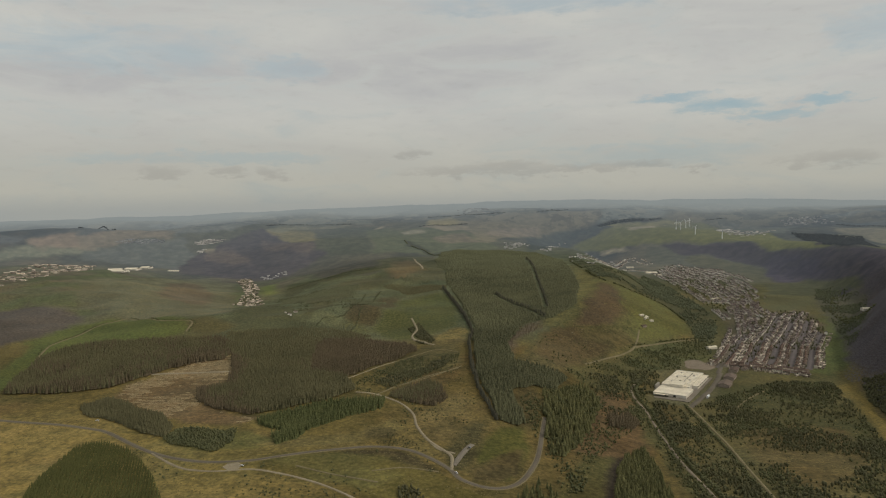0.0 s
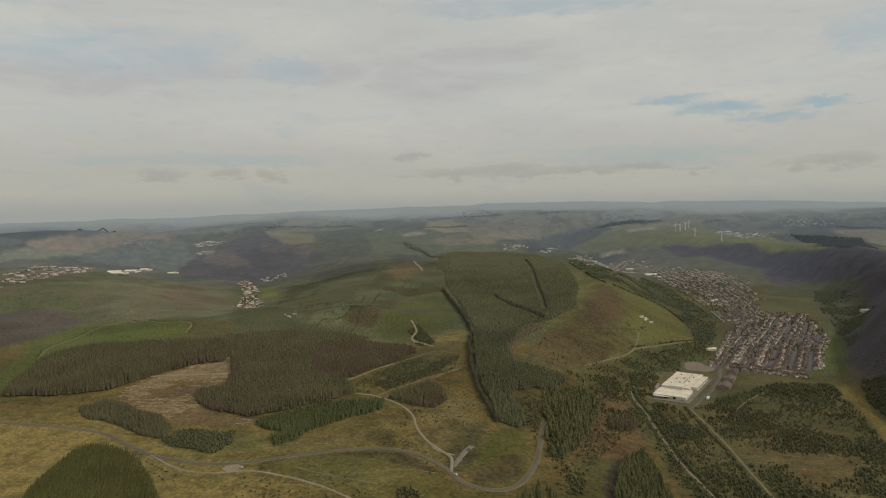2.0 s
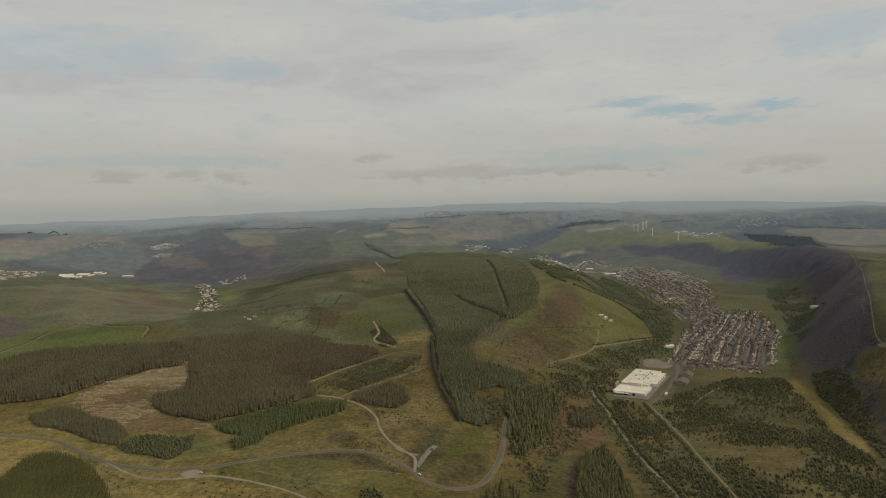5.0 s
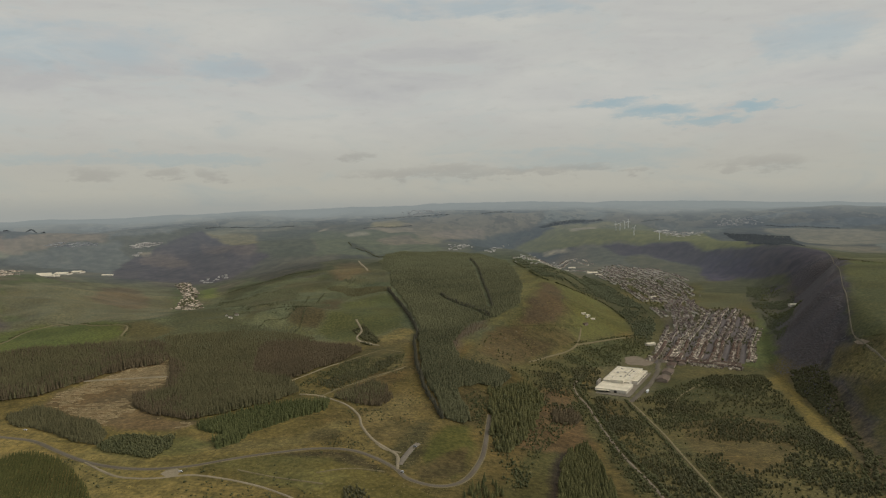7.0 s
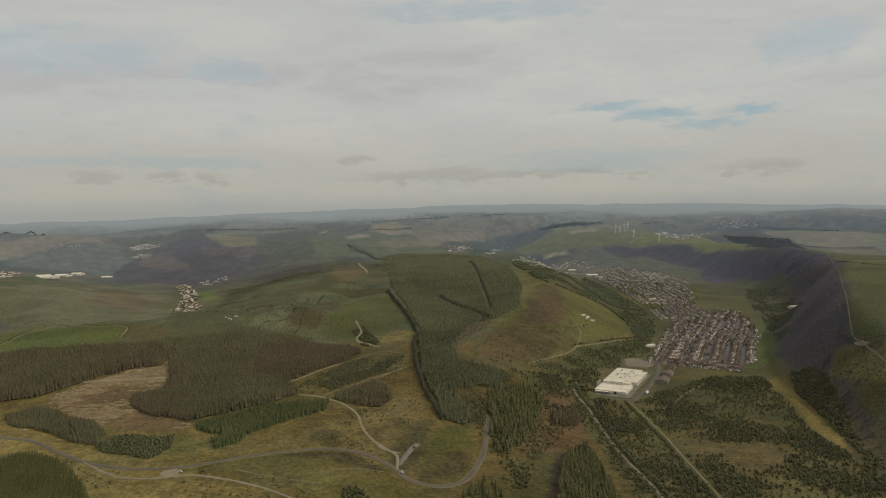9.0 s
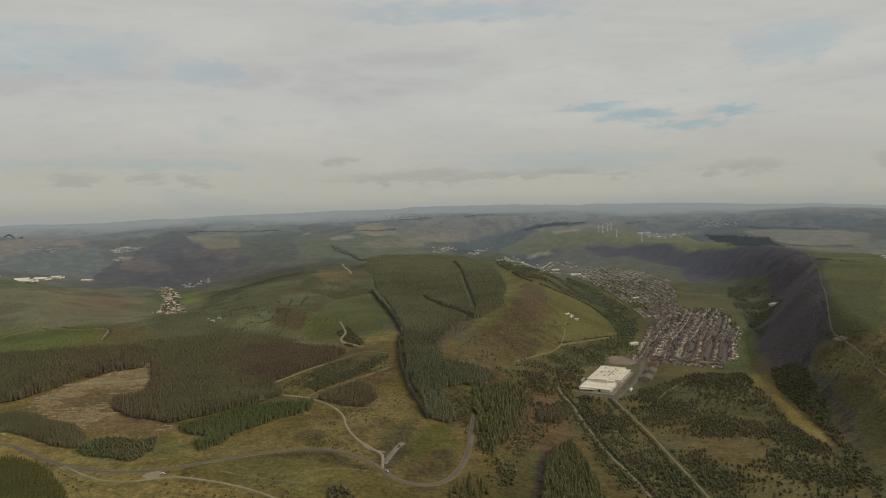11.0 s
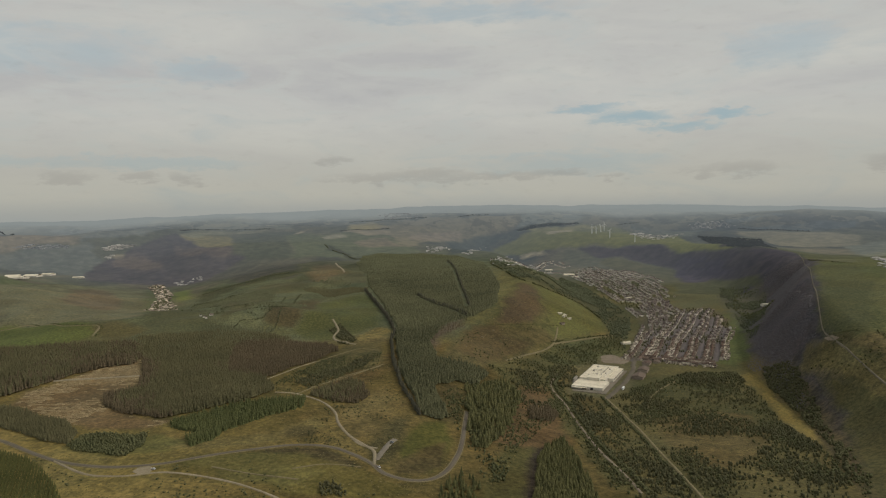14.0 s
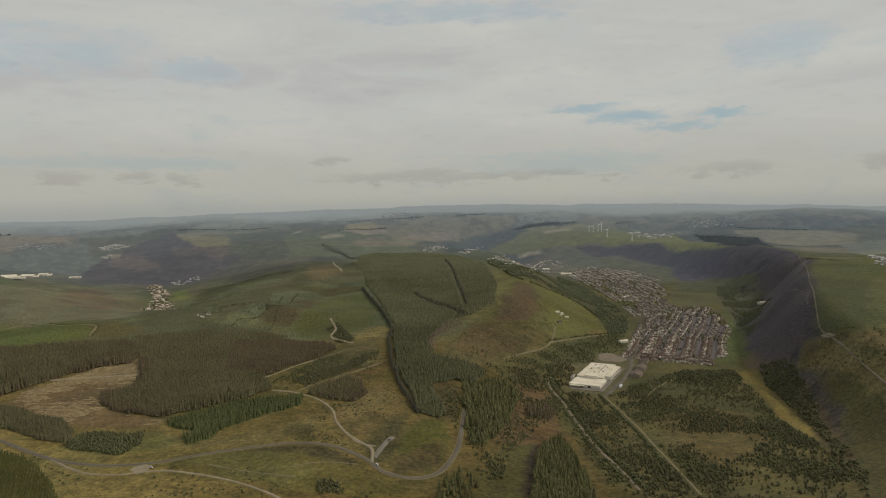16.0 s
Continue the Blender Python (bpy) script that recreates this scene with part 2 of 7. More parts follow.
def backdrop_material(name="distant_hills", pale=None, share=0.5):
    """Hills so far off that a glow stands in for the air in between."""
    m, g, b = material(name, 1.0, 0, 0.0)
    out = g.tree.nodes["Material Output"]
    cover = g.add("ShaderNodeAttribute", attribute_name="cover").outputs["Color"]
    # on the far hills this attribute holds the share of haze glow
    air = g.add("ShaderNodeAttribute", attribute_name="tuft_or_haze").outputs["Fac"]
    pos = g.add("ShaderNodeNewGeometry").outputs["Position"]
    n, n2 = g.noise(pos, 1 / 130, 6, 0.62), g.noise(pos, 1 / 35, 5, 0.6)
    c = g.mix(g.step(n, 0.36, 0.66), cover, g.mix(1.0, cover, (0.84, 0.86, 0.88), "MULTIPLY"))
    c = g.mix(g.step(n2, 0.35, 0.7), g.mix(1.0, c, (0.88, 0.89, 0.9), "MULTIPLY"), g.mix(1.0, c, (1.2, 1.17, 1.12), "MULTIPLY"))
    # hedged fields and woods
    cells = g.add("ShaderNodeTexVoronoi", {"Vector": g.add("ShaderNodeVectorMath", {0: g.add("ShaderNodeMapping", {0: pos, 3: (1.0, 0.7, 0.0)}).outputs[0], 1: g.add("ShaderNodeVectorMath", {0: g.add("ShaderNodeTexNoise", {"Vector": pos, "Scale": 1 / 60, "Detail": 5}).outputs["Color"], 1: (170, 170, 0)}, operation="MULTIPLY").outputs[0]}, operation="ADD").outputs[0], "Scale": 1 / 48})
    tone = g.add("ShaderNodeSeparateColor", {0: cells.outputs["Color"]}).outputs[0]
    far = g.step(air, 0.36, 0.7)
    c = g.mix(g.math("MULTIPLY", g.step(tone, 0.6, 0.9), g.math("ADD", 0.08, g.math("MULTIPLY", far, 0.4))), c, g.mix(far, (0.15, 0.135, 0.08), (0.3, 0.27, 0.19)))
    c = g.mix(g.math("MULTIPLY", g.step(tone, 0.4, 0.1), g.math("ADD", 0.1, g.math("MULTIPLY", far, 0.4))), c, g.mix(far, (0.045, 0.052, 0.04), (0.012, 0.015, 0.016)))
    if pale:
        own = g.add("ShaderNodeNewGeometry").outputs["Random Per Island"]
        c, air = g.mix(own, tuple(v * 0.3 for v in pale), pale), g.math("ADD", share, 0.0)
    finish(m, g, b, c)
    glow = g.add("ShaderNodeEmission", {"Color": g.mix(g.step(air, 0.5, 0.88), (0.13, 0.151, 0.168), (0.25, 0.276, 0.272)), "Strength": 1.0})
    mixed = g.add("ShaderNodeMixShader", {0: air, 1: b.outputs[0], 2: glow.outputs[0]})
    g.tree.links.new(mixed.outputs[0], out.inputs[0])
    return m


# distant houses and woods get a fixed share of the haze glow
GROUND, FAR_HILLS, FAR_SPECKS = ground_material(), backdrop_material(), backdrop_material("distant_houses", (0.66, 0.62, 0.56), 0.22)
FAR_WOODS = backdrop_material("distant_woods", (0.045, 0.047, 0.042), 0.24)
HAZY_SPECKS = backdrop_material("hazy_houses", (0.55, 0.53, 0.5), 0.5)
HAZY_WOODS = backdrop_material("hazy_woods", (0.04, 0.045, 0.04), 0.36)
TARMAC = surface("worn_tarmac", (0.098, 0.083, 0.062), (0.145, 0.124, 0.094), 1.5, 30, 0.85)
STREET = surface("street_tarmac", (0.095, 0.082, 0.08), (0.15, 0.13, 0.125), 1.5, 20, 0.9)
GRAVEL = surface("pale_gravel", (0.18, 0.152, 0.1), (0.32, 0.27, 0.185), 1.2, 18, 0.95)
EARTH_TRACK = surface("grassy_track", (0.13, 0.11, 0.06), (0.21, 0.175, 0.1), 2.0, 14, 0.95)
YARD_GRAVEL = surface("yard_gravel", (0.15, 0.121, 0.09), (0.24, 0.197, 0.147), 1.5, 12, 0.95)
DULL_TRACK = surface("worn_hill_track", (0.1, 0.088, 0.062), (0.175, 0.152, 0.112), 2.0, 14, 0.95)
CONCRETE = surface("stained_concrete", (0.135, 0.118, 0.093), (0.215, 0.19, 0.15), 2.0, 14, 0.9)
BRASH = surface("bleached_brash", (0.18, 0.14, 0.075), (0.4, 0.32, 0.19), 1.5, 12, 0.95)
SPRUCE = surface("spruce_needles", (0.048, 0.05, 0.029), (0.132, 0.132, 0.072), 3.0, 130, 0.9, island=0.3, spec=0.08)
RIVER_SPRUCE = surface("sunlit_spruce_needles", (0.05, 0.052, 0.024), (0.135, 0.13, 0.056), 3.0, 30, 0.9, island=0.5, spec=0.08)
GREEN_SPRUCE = surface("green_spruce_needles", (0.056, 0.066, 0.027), (0.108, 0.115, 0.048), 3.0, 60, 0.9, island=0.3, spec=0.08)
DARK_SPRUCE = surface("dark_spruce_needles", (0.072, 0.068, 0.036), (0.13, 0.12, 0.064), 3.0, 60, 0.9, island=0.3, spec=0.08)
YOUNG_SPRUCE = surface("young_spruce_needles", (0.05, 0.055, 0.02), (0.115, 0.115, 0.042), 2.0, 50, 0.9, island=0.4, spec=0.08)
LARCH_TWIGS = surface("brown_larch_twigs", (0.068, 0.056, 0.034), (0.13, 0.103, 0.064), 3.0, 50, 0.9, island=0.4, spec=0.08)
TUSSOCK = surface("tussock_grass", (0.06, 0.051, 0.022), (0.195, 0.16, 0.074), 1.5, 25, 0.95, island=0.75, spec=0.05)
LEAVES = surface("broad_leaves", (0.06, 0.068, 0.035), (0.13, 0.128, 0.062), 2.0, 40, 0.9, island=0.45, spec=0.08)
# darker copy of the spruce needles, for the shaded edges of rides
SHADE_SPRUCE = surface("shaded_spruce_needles", (0.04, 0.04, 0.03), (0.085, 0.08, 0.055), 3.0, 45, 0.9, island=0.3, spec=0.08)
DARK_LEAVES = surface("dark_broad_leaves", (0.058, 0.06, 0.034), (0.118, 0.112, 0.058), 2.0, 40, 0.9, island=0.4, spec=0.08)
# leaves of the farther valley woods, lightened and greyed for haze
HAZED_LEAVES = surface("hazed_valley_leaves", (0.075, 0.085, 0.052), (0.135, 0.142, 0.085), 3.0, 50, 0.9, island=0.4, spec=0.05)
# spruce needles paled and blued, with distance haze put into the colour
HAZED_SPRUCE = surface("hazed_needles", (0.085, 0.09, 0.053), (0.14, 0.142, 0.082), 4.0, 90, 0.9, island=0.25, spec=0.05)
# slope scrub leaves, tinted grey-purple to match the scarp's painted shadow
SHADE_LEAVES = surface("shadowed_slope_leaves", (0.088, 0.082, 0.088), (0.118, 0.11, 0.112), 3.0, 60, 0.9, island=0.4, spec=0.05)
BARK = surface("grey_brown_bark", (0.07, 0.05, 0.036), (0.14, 0.1, 0.072), 0.5, 5, 0.9)
WHITE_SHEET = surface("white_roof_sheet", (0.52, 0.46, 0.34), (0.8, 0.73, 0.58), 4.0, 18, 0.5, island=0.3, random_by_object=True)
WHITE_WALL = surface("white_wall_sheet", (0.54, 0.5, 0.43), (0.72, 0.67, 0.58), 2.0, 14, 0.55)
GREY_METAL = surface("grey_painted_metal", (0.26, 0.24, 0.21), (0.4, 0.37, 0.32), 1.0, 6, 0.6)
DARK_OPENING = surface("dark_doorway", (0.02, 0.02, 0.02), (0.04, 0.04, 0.04), 1.0, 4, 0.6)
BROWN_ROOF = surface("brown_sheet_roof", (0.09, 0.065, 0.05), (0.17, 0.13, 0.1), 1.5, 12, 0.7)
PALE_SHED = surface("pale_shed_roofs", (0.06, 0.045, 0.036), (0.8, 0.7, 0.57), 2.0, 20, 0.8, island=0.9, spec=0.1, skew=2.8)
SLATE = surface("grey_slate", (0.046, 0.034, 0.029), (0.17, 0.124, 0.098), 1.0, 9, 0.95, island=0.7, random_by_object=True, spec=0.08)
PLASTER_WALL = surface("house_walls", (0.17, 0.125, 0.1), (0.95, 0.87, 0.73), 1.0, 7, 0.85, island=0.88, random_by_object=True, skew=1.8)
FAR_SLATE = surface("distant_slate", (0.037, 0.029, 0.028), (0.22, 0.172, 0.15), 2.0, 20, 0.95, island=0.7, spec=0.08, skew=1.8)
SHED_WALL = surface("shed_walls", (0.12, 0.09, 0.07), (0.88, 0.78, 0.63), 2.0, 20, 0.85, island=0.9, skew=2.2)
FAR_WALL = surface("distant_walls", (0.5, 0.44, 0.37), (0.97, 0.93, 0.86), 2.0, 20, 0.85, island=0.9)
VILLAGE_MIX = surface("mixed_village_walls", (0.06, 0.048, 0.04), (0.85, 0.72, 0.58), 2.0, 20, 0.85, island=0.9, skew=1.9)
BRICK_RED = surface("chimney_brick", (0.16, 0.08, 0.05), (0.28, 0.15, 0.1), 0.4, 3, 0.9)
GLASS = surface("window_glass", (0.03, 0.035, 0.04), (0.06, 0.065, 0.07), 0.5, 4, 0.1, spec=0.5)
DOOR_PAINT = surface("painted_door", (0.12, 0.06, 0.04), (0.4, 0.36, 0.3), 0.5, 4, 0.5, island=0.9, random_by_object=True)
CAR_WHITE = surface("white_car_paint", (0.7, 0.7, 0.7), (0.8, 0.8, 0.8), 0.5, 3, 0.25, spec=0.5)
CAR_GREY = surface("silver_car_paint", (0.3, 0.31, 0.32), (0.4, 0.41, 0.42), 0.5, 3, 0.25, 0.5, spec=0.5)
TYRE = surface("tyre_rubber", (0.02, 0.02, 0.02), (0.035, 0.035, 0.035), 0.2, 2, 0.8)
TURBINE_WHITE = surface("turbine_white", (0.75, 0.76, 0.77), (0.8, 0.8, 0.8), 1.0, 9, 0.4)

# ---- plan of the land cover (x right, y ahead, metres) ----
YOUNG_PLANTATION = [(-444, 591), (-460, 687), (-451, 700), (-435, 703), (-403, 688), (-367, 655), (-340, 623), (-312, 585), (-289, 543), (-420, 546)]
SMALL_WOOD = [(-532, 813), (-523, 851), (-497, 842), (-447, 803), (-414, 791), (-383, 755), (-376, 718), (-410, 733), (-460, 767), (-514, 790)]
THICKET = [(-376, 716), (-374, 743), (-348, 749), (-313, 739), (-303, 746), (-294, 708), (-300, 680), (-329, 692), (-358, 699)]
LEFT_FOREST = [(-678, 864), (-697, 907), (-714, 967), (-735, 1016), (-726, 1067), (-672, 1110), (-581, 1112), (-483, 1140), (-436, 1104), (-435, 1030), (-475, 1011), (-507, 965), (-545, 894), (-607, 864)]
MAIN_FOREST = [(-429, 1048), (-397, 1034), (-375, 1099), (-329, 1131), (-303, 1141), (-296, 1046), (-272, 958), (-215, 931), (-191, 876), (-219, 840), (-265, 807), (-306, 790), (-360, 815), (-398, 852), (-412, 883), (-383, 912), (-395, 970)]
LARCH = [(-303, 1141), (-242, 1171), (-159, 1132), (-134, 1086), (-160, 1018), (-189, 989), (-217, 937), (-272, 958), (-296, 1046)]
BRIGHT_FOREST = [(-288, 774), (-261, 795), (-215, 827), (-145, 843), (-143, 809), (-183, 776), (-214, 746), (-224, 714), (-239, 697), (-255, 725), (-243, 737), (-281, 757)]
WEDGE_WOOD = [(-143, 854), (-132, 877), (-98, 913), (-78, 896), (-67, 844), (-82, 815), (-118, 832)]
PLATEAU_FOREST = [(-89, 1539), (-46, 1246), (-42, 1106), (-32, 951), (-15, 857), (-1, 784), (20, 776), (30, 788), (21, 849), (13, 892), (49, 937), (76, 937), (99, 1009), (79, 1021), (23, 1013), (12, 1119), (46, 1261), (91, 1293), (157, 1417), (199, 1709), (218, 2175), (223, 2426), (147, 2688), (14, 2790), (-150, 2813), (-239, 2822), (-223, 2383), (-172, 2188), (-144, 1857)]
RIVER_WOOD = [(59, 912), (118, 988), (140, 957), (121, 861), (92, 779), (70, 719), (53, 715), (47, 768), (55, 846)]
RIVER_WOOD_B = [(141, 899), (173, 929), (182, 893), (168, 864), (138, 857)]
FOOT_WOOD = [(138, 758), (167, 789), (164, 704), (159, 627), (151, 556), (88, 549), (107, 640)]
BEND_WOOD = [(16, 610), (42, 640), (51, 608), (43, 543), (6, 541)]
DARK_PATCH = [(-322, 1845), (-297, 1868), (-217, 1844), (-138, 1815), (-142, 1720), (-201, 1700), (-228, 1691), (-267, 1763)]
FELLED = [(-514, 861), (-525, 906), (-498, 959), (-475, 1014), (-433, 1058), (-397, 978), (-389, 918), (-411, 890), (-392, 844), (-336, 798), (-289, 778), (-306, 754), (-382, 767), (-455, 818)]
CLEARCUT = [(3, 1130), (45, 1242), (93, 1299), (76, 1232), (27, 1142), (13, 1014)]
SPUR_GRASS = [(62, 1162), (132, 1326), (218, 1746), (240, 2207), (265, 1817), (423, 1848), (461, 1556), (258, 1319), (99, 1050), (24, 1019)]
LIME_FIELD = [(-3, 764), (30, 779), (31, 707), (11, 635), (-11, 635), (-30, 687)]
VILLAGE_FIELD = [(-826, 2289), (-789, 2349), (-700, 2071), (-728, 2041)]
TOWN_EDGE = [(717, 1611), (830, 1775), (749, 1518), (627, 1251), (556, 1177), (522, 1188)]
STRIP = [(537, 1115), (568, 1125), (528, 991), (502, 896), (482, 811), (469, 760), (459, 760), (467, 838), (504, 964)]
SCRUB = [(197, 861), (265, 977), (341, 1048), (450, 1133), (534, 1128), (507, 967), (455, 755), (423, 646), (359, 548), (194, 556), (186, 710)]
SCRUB_FIELD = [(306, 882), (396, 918), (444, 889), (405, 759), (306, 668), (286, 766)]
TOWN = [(389, 1227), (506, 1497), (678, 1806), (787, 1832), (749, 1623), (532, 1208), (456, 1199)]
TOWN_NECK = [(574, 1815), (691, 1907), (668, 1742), (526, 1485), (408, 1250), (428, 1372), (514, 1550)]
TOWN_FAR = [(603, 2790), (725, 2956), (819, 2812), (847, 2422), (734, 1977), (657, 1810), (571, 1805), (560, 1980), (590, 2366)]
WORKS_YARD = [(216, 1018), (273, 1191), (331, 1261), (378, 1259), (358, 1176), (402, 1234), (391, 1155), (310, 1018), (268, 987)]
BRACKEN = [(24, 1019), (61, 1156), (118, 1242), (244, 1366), (258, 1321), (170, 1169), (99, 1046), (53, 1014)]
NEAR_GREEN = [(-252, 644), (-208, 662), (-134, 688), (-80, 670), (-49, 631), (-27, 614), (-6, 597), (-45, 573), (-116, 589), (-169, 619), (-222, 635)]
RIVER_FIELD = [(93, 734), (140, 848), (182, 859), (179, 812), (136, 767), (107, 647), (92, 593), (49, 584), (53, 634)]
CORNER_SLOPE = [(545, 1023), (583, 1032), (531, 897), (475, 746), (437, 635), (386, 558), (466, 753)]
WEDGE_SCRUB = [(-175, 914), (-151, 956), (-113, 976), (-85, 1046), (-75, 1015), (-81, 988), (-116, 936), (-148, 887)]
BACK_FOREST = [(-519, 1131), (-488, 1199), (-403, 1248), (-286, 1284), (-231, 1217), (-244, 1179), (-332, 1143), (-383, 1121), (-455, 1114)]
HILL_FOREST = [(-428, 1259), (-687, 2139), (-684, 2612), (-521, 2798), (-342, 2860), (-182, 2605), (-142, 1788), (-209, 1205), (-286, 1284)]
EAST_SLOPE = [(621, 1113), (616, 1029), (592, 902), (565, 826), (514, 749), (476, 743), (520, 878), (567, 1007)]
CUT_SHADE = [(130, 771), (143, 789), (136, 746), (113, 663), (99, 594), (88, 591), (103, 661)]
FOLD_NEAR = [(-765, 2668), (-727, 2876), (-528, 2838), (-347, 2904), (-264, 2829), (-247, 2559), (-308, 2568), (-352, 2242), (-404, 2158), (-526, 2218), (-638, 2322)]
GREEN_GAP = [(209, 1172), (241, 1291), (358, 1431), (448, 1471), (405, 1293), (346, 1238), (273, 1191)]
SCARP_FOOT = [(1069, 2532), (1111, 2404), (1063, 2075), (850, 1593), (753, 1454), (798, 1629), (838, 1793), (1012, 2156)]
RED_HEATH = [(-916, 1627), (-1038, 2093), (-957, 2273), (-802, 1999), (-716, 1570), (-784, 1476)]
YELLOW_GRASS = [(-116, 1171), (-94, 1209), (-71, 1245), (-55, 1220), (-65, 1156), (-89, 1141), (-107, 1143)]
PLATEAU_BLOTCH = [(1532, 2657), (1685, 2648), (1082, 1686), (1035, 1738)]
MIXED_SLOPE = [(-297, 1732), (-316, 2053), (-184, 2343), (-117, 2166), (-140, 1762), (-221, 1824)]
WIDE_MOOR = [(-583, 758), (-523, 784), (-421, 721), (-340, 679), (-282, 678), (-241, 692), (-212, 737), (-153, 792), (-117, 819), (-75, 1015), (-45, 1013), (-31, 855), (-9, 777), (33, 778), (44, 727), (21, 638), (4, 550), (-298, 543), (-355, 642), (-415, 698), (-474, 708), (-516, 667)]
GULLY = [(-400, 1174), (-479, 1345), (-670, 2030), (-586, 2037), (-390, 1761), (-251, 1327), (-250, 1207)]
RIVER_SCRUB = [(23, 874), (55, 919), (46, 760), (33, 783), (30, 788), (70, 719), (92, 779), (126, 870), (168, 944), (206, 1014), (193, 909), (146, 821), (107, 742), (74, 627), (55, 621), (53, 702), (43, 712)]
LANE_SCRUB = [(99, 1050), (167, 1153), (274, 1292), (442, 1494), (376, 1236), (273, 1191), (218, 1073), (221, 965), (213, 838), (210, 708), (207, 627), (181, 628), (181, 792), (178, 997), (129, 1007)]
MOOR = [(-505, 756), (-408, 697), (-293, 650), (-134, 688), (-118, 830), (-75, 1015), (-35, 855), (-19, 782), (-32, 691), (-45, 573), (-340, 576), (-366, 623), (-460, 725)]
LAYBY_PAD = [(-276, 641), (-274, 649), (-264, 652), (-257, 645), (-259, 636), (-268, 634)]
LEFT_TOWN = [(-1630, 2004), (-1627, 2179), (-1673, 2299), (-1910, 2767), (-1694, 2628), (-1772, 2866), (-1386, 2181), (-1416, 2048), (-1396, 1915), (-1387, 1764), (-1401, 1719)]
WEST_MOOR = [(-2121, 2964), (-2069, 3051), (-2163, 3578), (-1847, 3122), (-1848, 3004), (-2000, 2902), (-2105, 2901)]
WEST_DARK = [(-2128, 2974), (-2088, 3122), (-2192, 3627), (-1921, 3201), (-2069, 3051)]
WEST_WOOD = [(-2272, 2910), (-2188, 2943), (-2125, 2930), (-2155, 2860), (-2220, 2840)]
WEST_FIELD = [(-2175, 2780), (-2097, 2889), (-1940, 2934), (-1807, 3026), (-1883, 2928), (-2131, 2721)]
FAR_MOOR_LEFT = [(-1966, 3051), (-1881, 3164), (-1919, 3691), (-1593, 3256), (-1668, 3203), (-1739, 3137), (-1792, 3049), (-1906, 2951)]
FAR_PLANTATION = [(-2042, 3173), (-2189, 3634), (-1885, 3233), (-1906, 3139), (-1972, 3060)]
FAR_DARK_RIDGE = [(-2001, 3731), (-1849, 3866), (-1490, 3930), (-1297, 3674), (-1358, 3427), (-1509, 3320), (-1593, 3256), (-1919, 3691)]
FAR_VALE_LEFT = [(-1896, 2934), (-1787, 3040), (-1734, 3128), (-1556, 3245), (-1485, 3174), (-1431, 3110), (-1304, 2703), (-1552, 2919), (-1655, 2888), (-1751, 2890), (-1858, 2872)]
HILL_DARK = [(-1415, 2926), (-1420, 3084), (-1387, 3157), (-1336, 3295), (-1266, 3405), (-1219, 3516), (-1112, 3403), (-835, 3057), (-737, 2912), (-761, 2773), (-803, 2603), (-839, 2484), (-1026, 2564), (-1161, 2632), (-1272, 2635)]
HILL_MAUVE = [(-1392, 3169), (-1265, 3179), (-1056, 2856), (-1143, 2804), (-1371, 3087)]
HILL_MAUVE_TOP = [(-1200, 3334), (-1055, 3268), (-801, 3005), (-815, 2906), (-1059, 3041)]
HILL_TOP = [(-1195, 3461), (-1128, 3596), (-994, 3592), (-818, 3110), (-890, 3071), (-1113, 3365)]
HILL_RIM = [(-1215, 3504), (-1130, 3806), (-837, 3790), (-811, 3727), (-1030, 3669), (-1144, 3461)]
FOLD_WOOD = [(-965, 3676), (-814, 3740), (-669, 3725), (-645, 3319), (-515, 2820), (-652, 2806), (-798, 2933), (-913, 3396)]
MID_FOREST = [(-703, 3628), (-465, 3528), (-242, 3700), (-99, 3462), (12, 2868), (-179, 2692), (-331, 2847), (-513, 2806)]
MID_BROWN = [(-319, 3368), (-173, 3526), (-51, 3152), (-208, 3156), (-289, 3121)]
WOOD_EDGE = [(-433, 3153), (-348, 2998), (-179, 2692), (-198, 2650), (-338, 2912), (-427, 3068)]
PALE_FIELD = [(-409, 3991), (-298, 4056), (-183, 3883), (-245, 3749), (-379, 3691)]
PALE_STRIP = [(-485, 3503), (-384, 3533), (-380, 3442), (-471, 3398)]
PALE_SLOPE = [(-421, 3655), (-177, 3756), (-124, 3652), (-262, 3548)]
HAZY_FIELD = [(-1240, 3961), (-890, 4164), (-685, 3784), (-879, 3809), (-1130, 3806), (-1207, 3567)]
MID_MOOR = [(-177, 3756), (-252, 3865), (39, 4064), (305, 4030), (609, 4053), (550, 3881), (398, 3810), (283, 3764), (155, 3684), (31, 3515), (-50, 3080)]
MOOR_PINK = [(-58, 3664), (226, 3849), (220, 3757), (61, 3590), (-42, 3491)]
HAZY_VALE = [(147, 3655), (318, 3809), (540, 3808), (615, 3785), (512, 3721), (384, 3687), (223, 2916), (115, 2774)]
HAZY_FAR_HILL = [(609, 4053), (837, 4558), (1044, 4476), (935, 3902), (714, 3894), (546, 3849)]
TURBINE_HILL = [(374, 3595), (521, 3677), (644, 3769), (899, 3858), (1045, 3806), (1163, 3679), (1268, 3243), (1206, 2579), (1177, 2571), (1075, 3076), (823, 3296), (621, 3391), (516, 3445)]
TURBINE_PALE = [(579, 3859), (899, 3858), (1040, 3788), (866, 3716), (624, 3745)]
RIDGE_WOOD = [(538, 3841), (666, 3898), (909, 3901), (909, 3873), (673, 3848), (565, 3807)]
HOLLOW_WOOD = [(1193, 3774), (1398, 3576), (1499, 3533), (1307, 3274), (1146, 3280), (1059, 3396)]
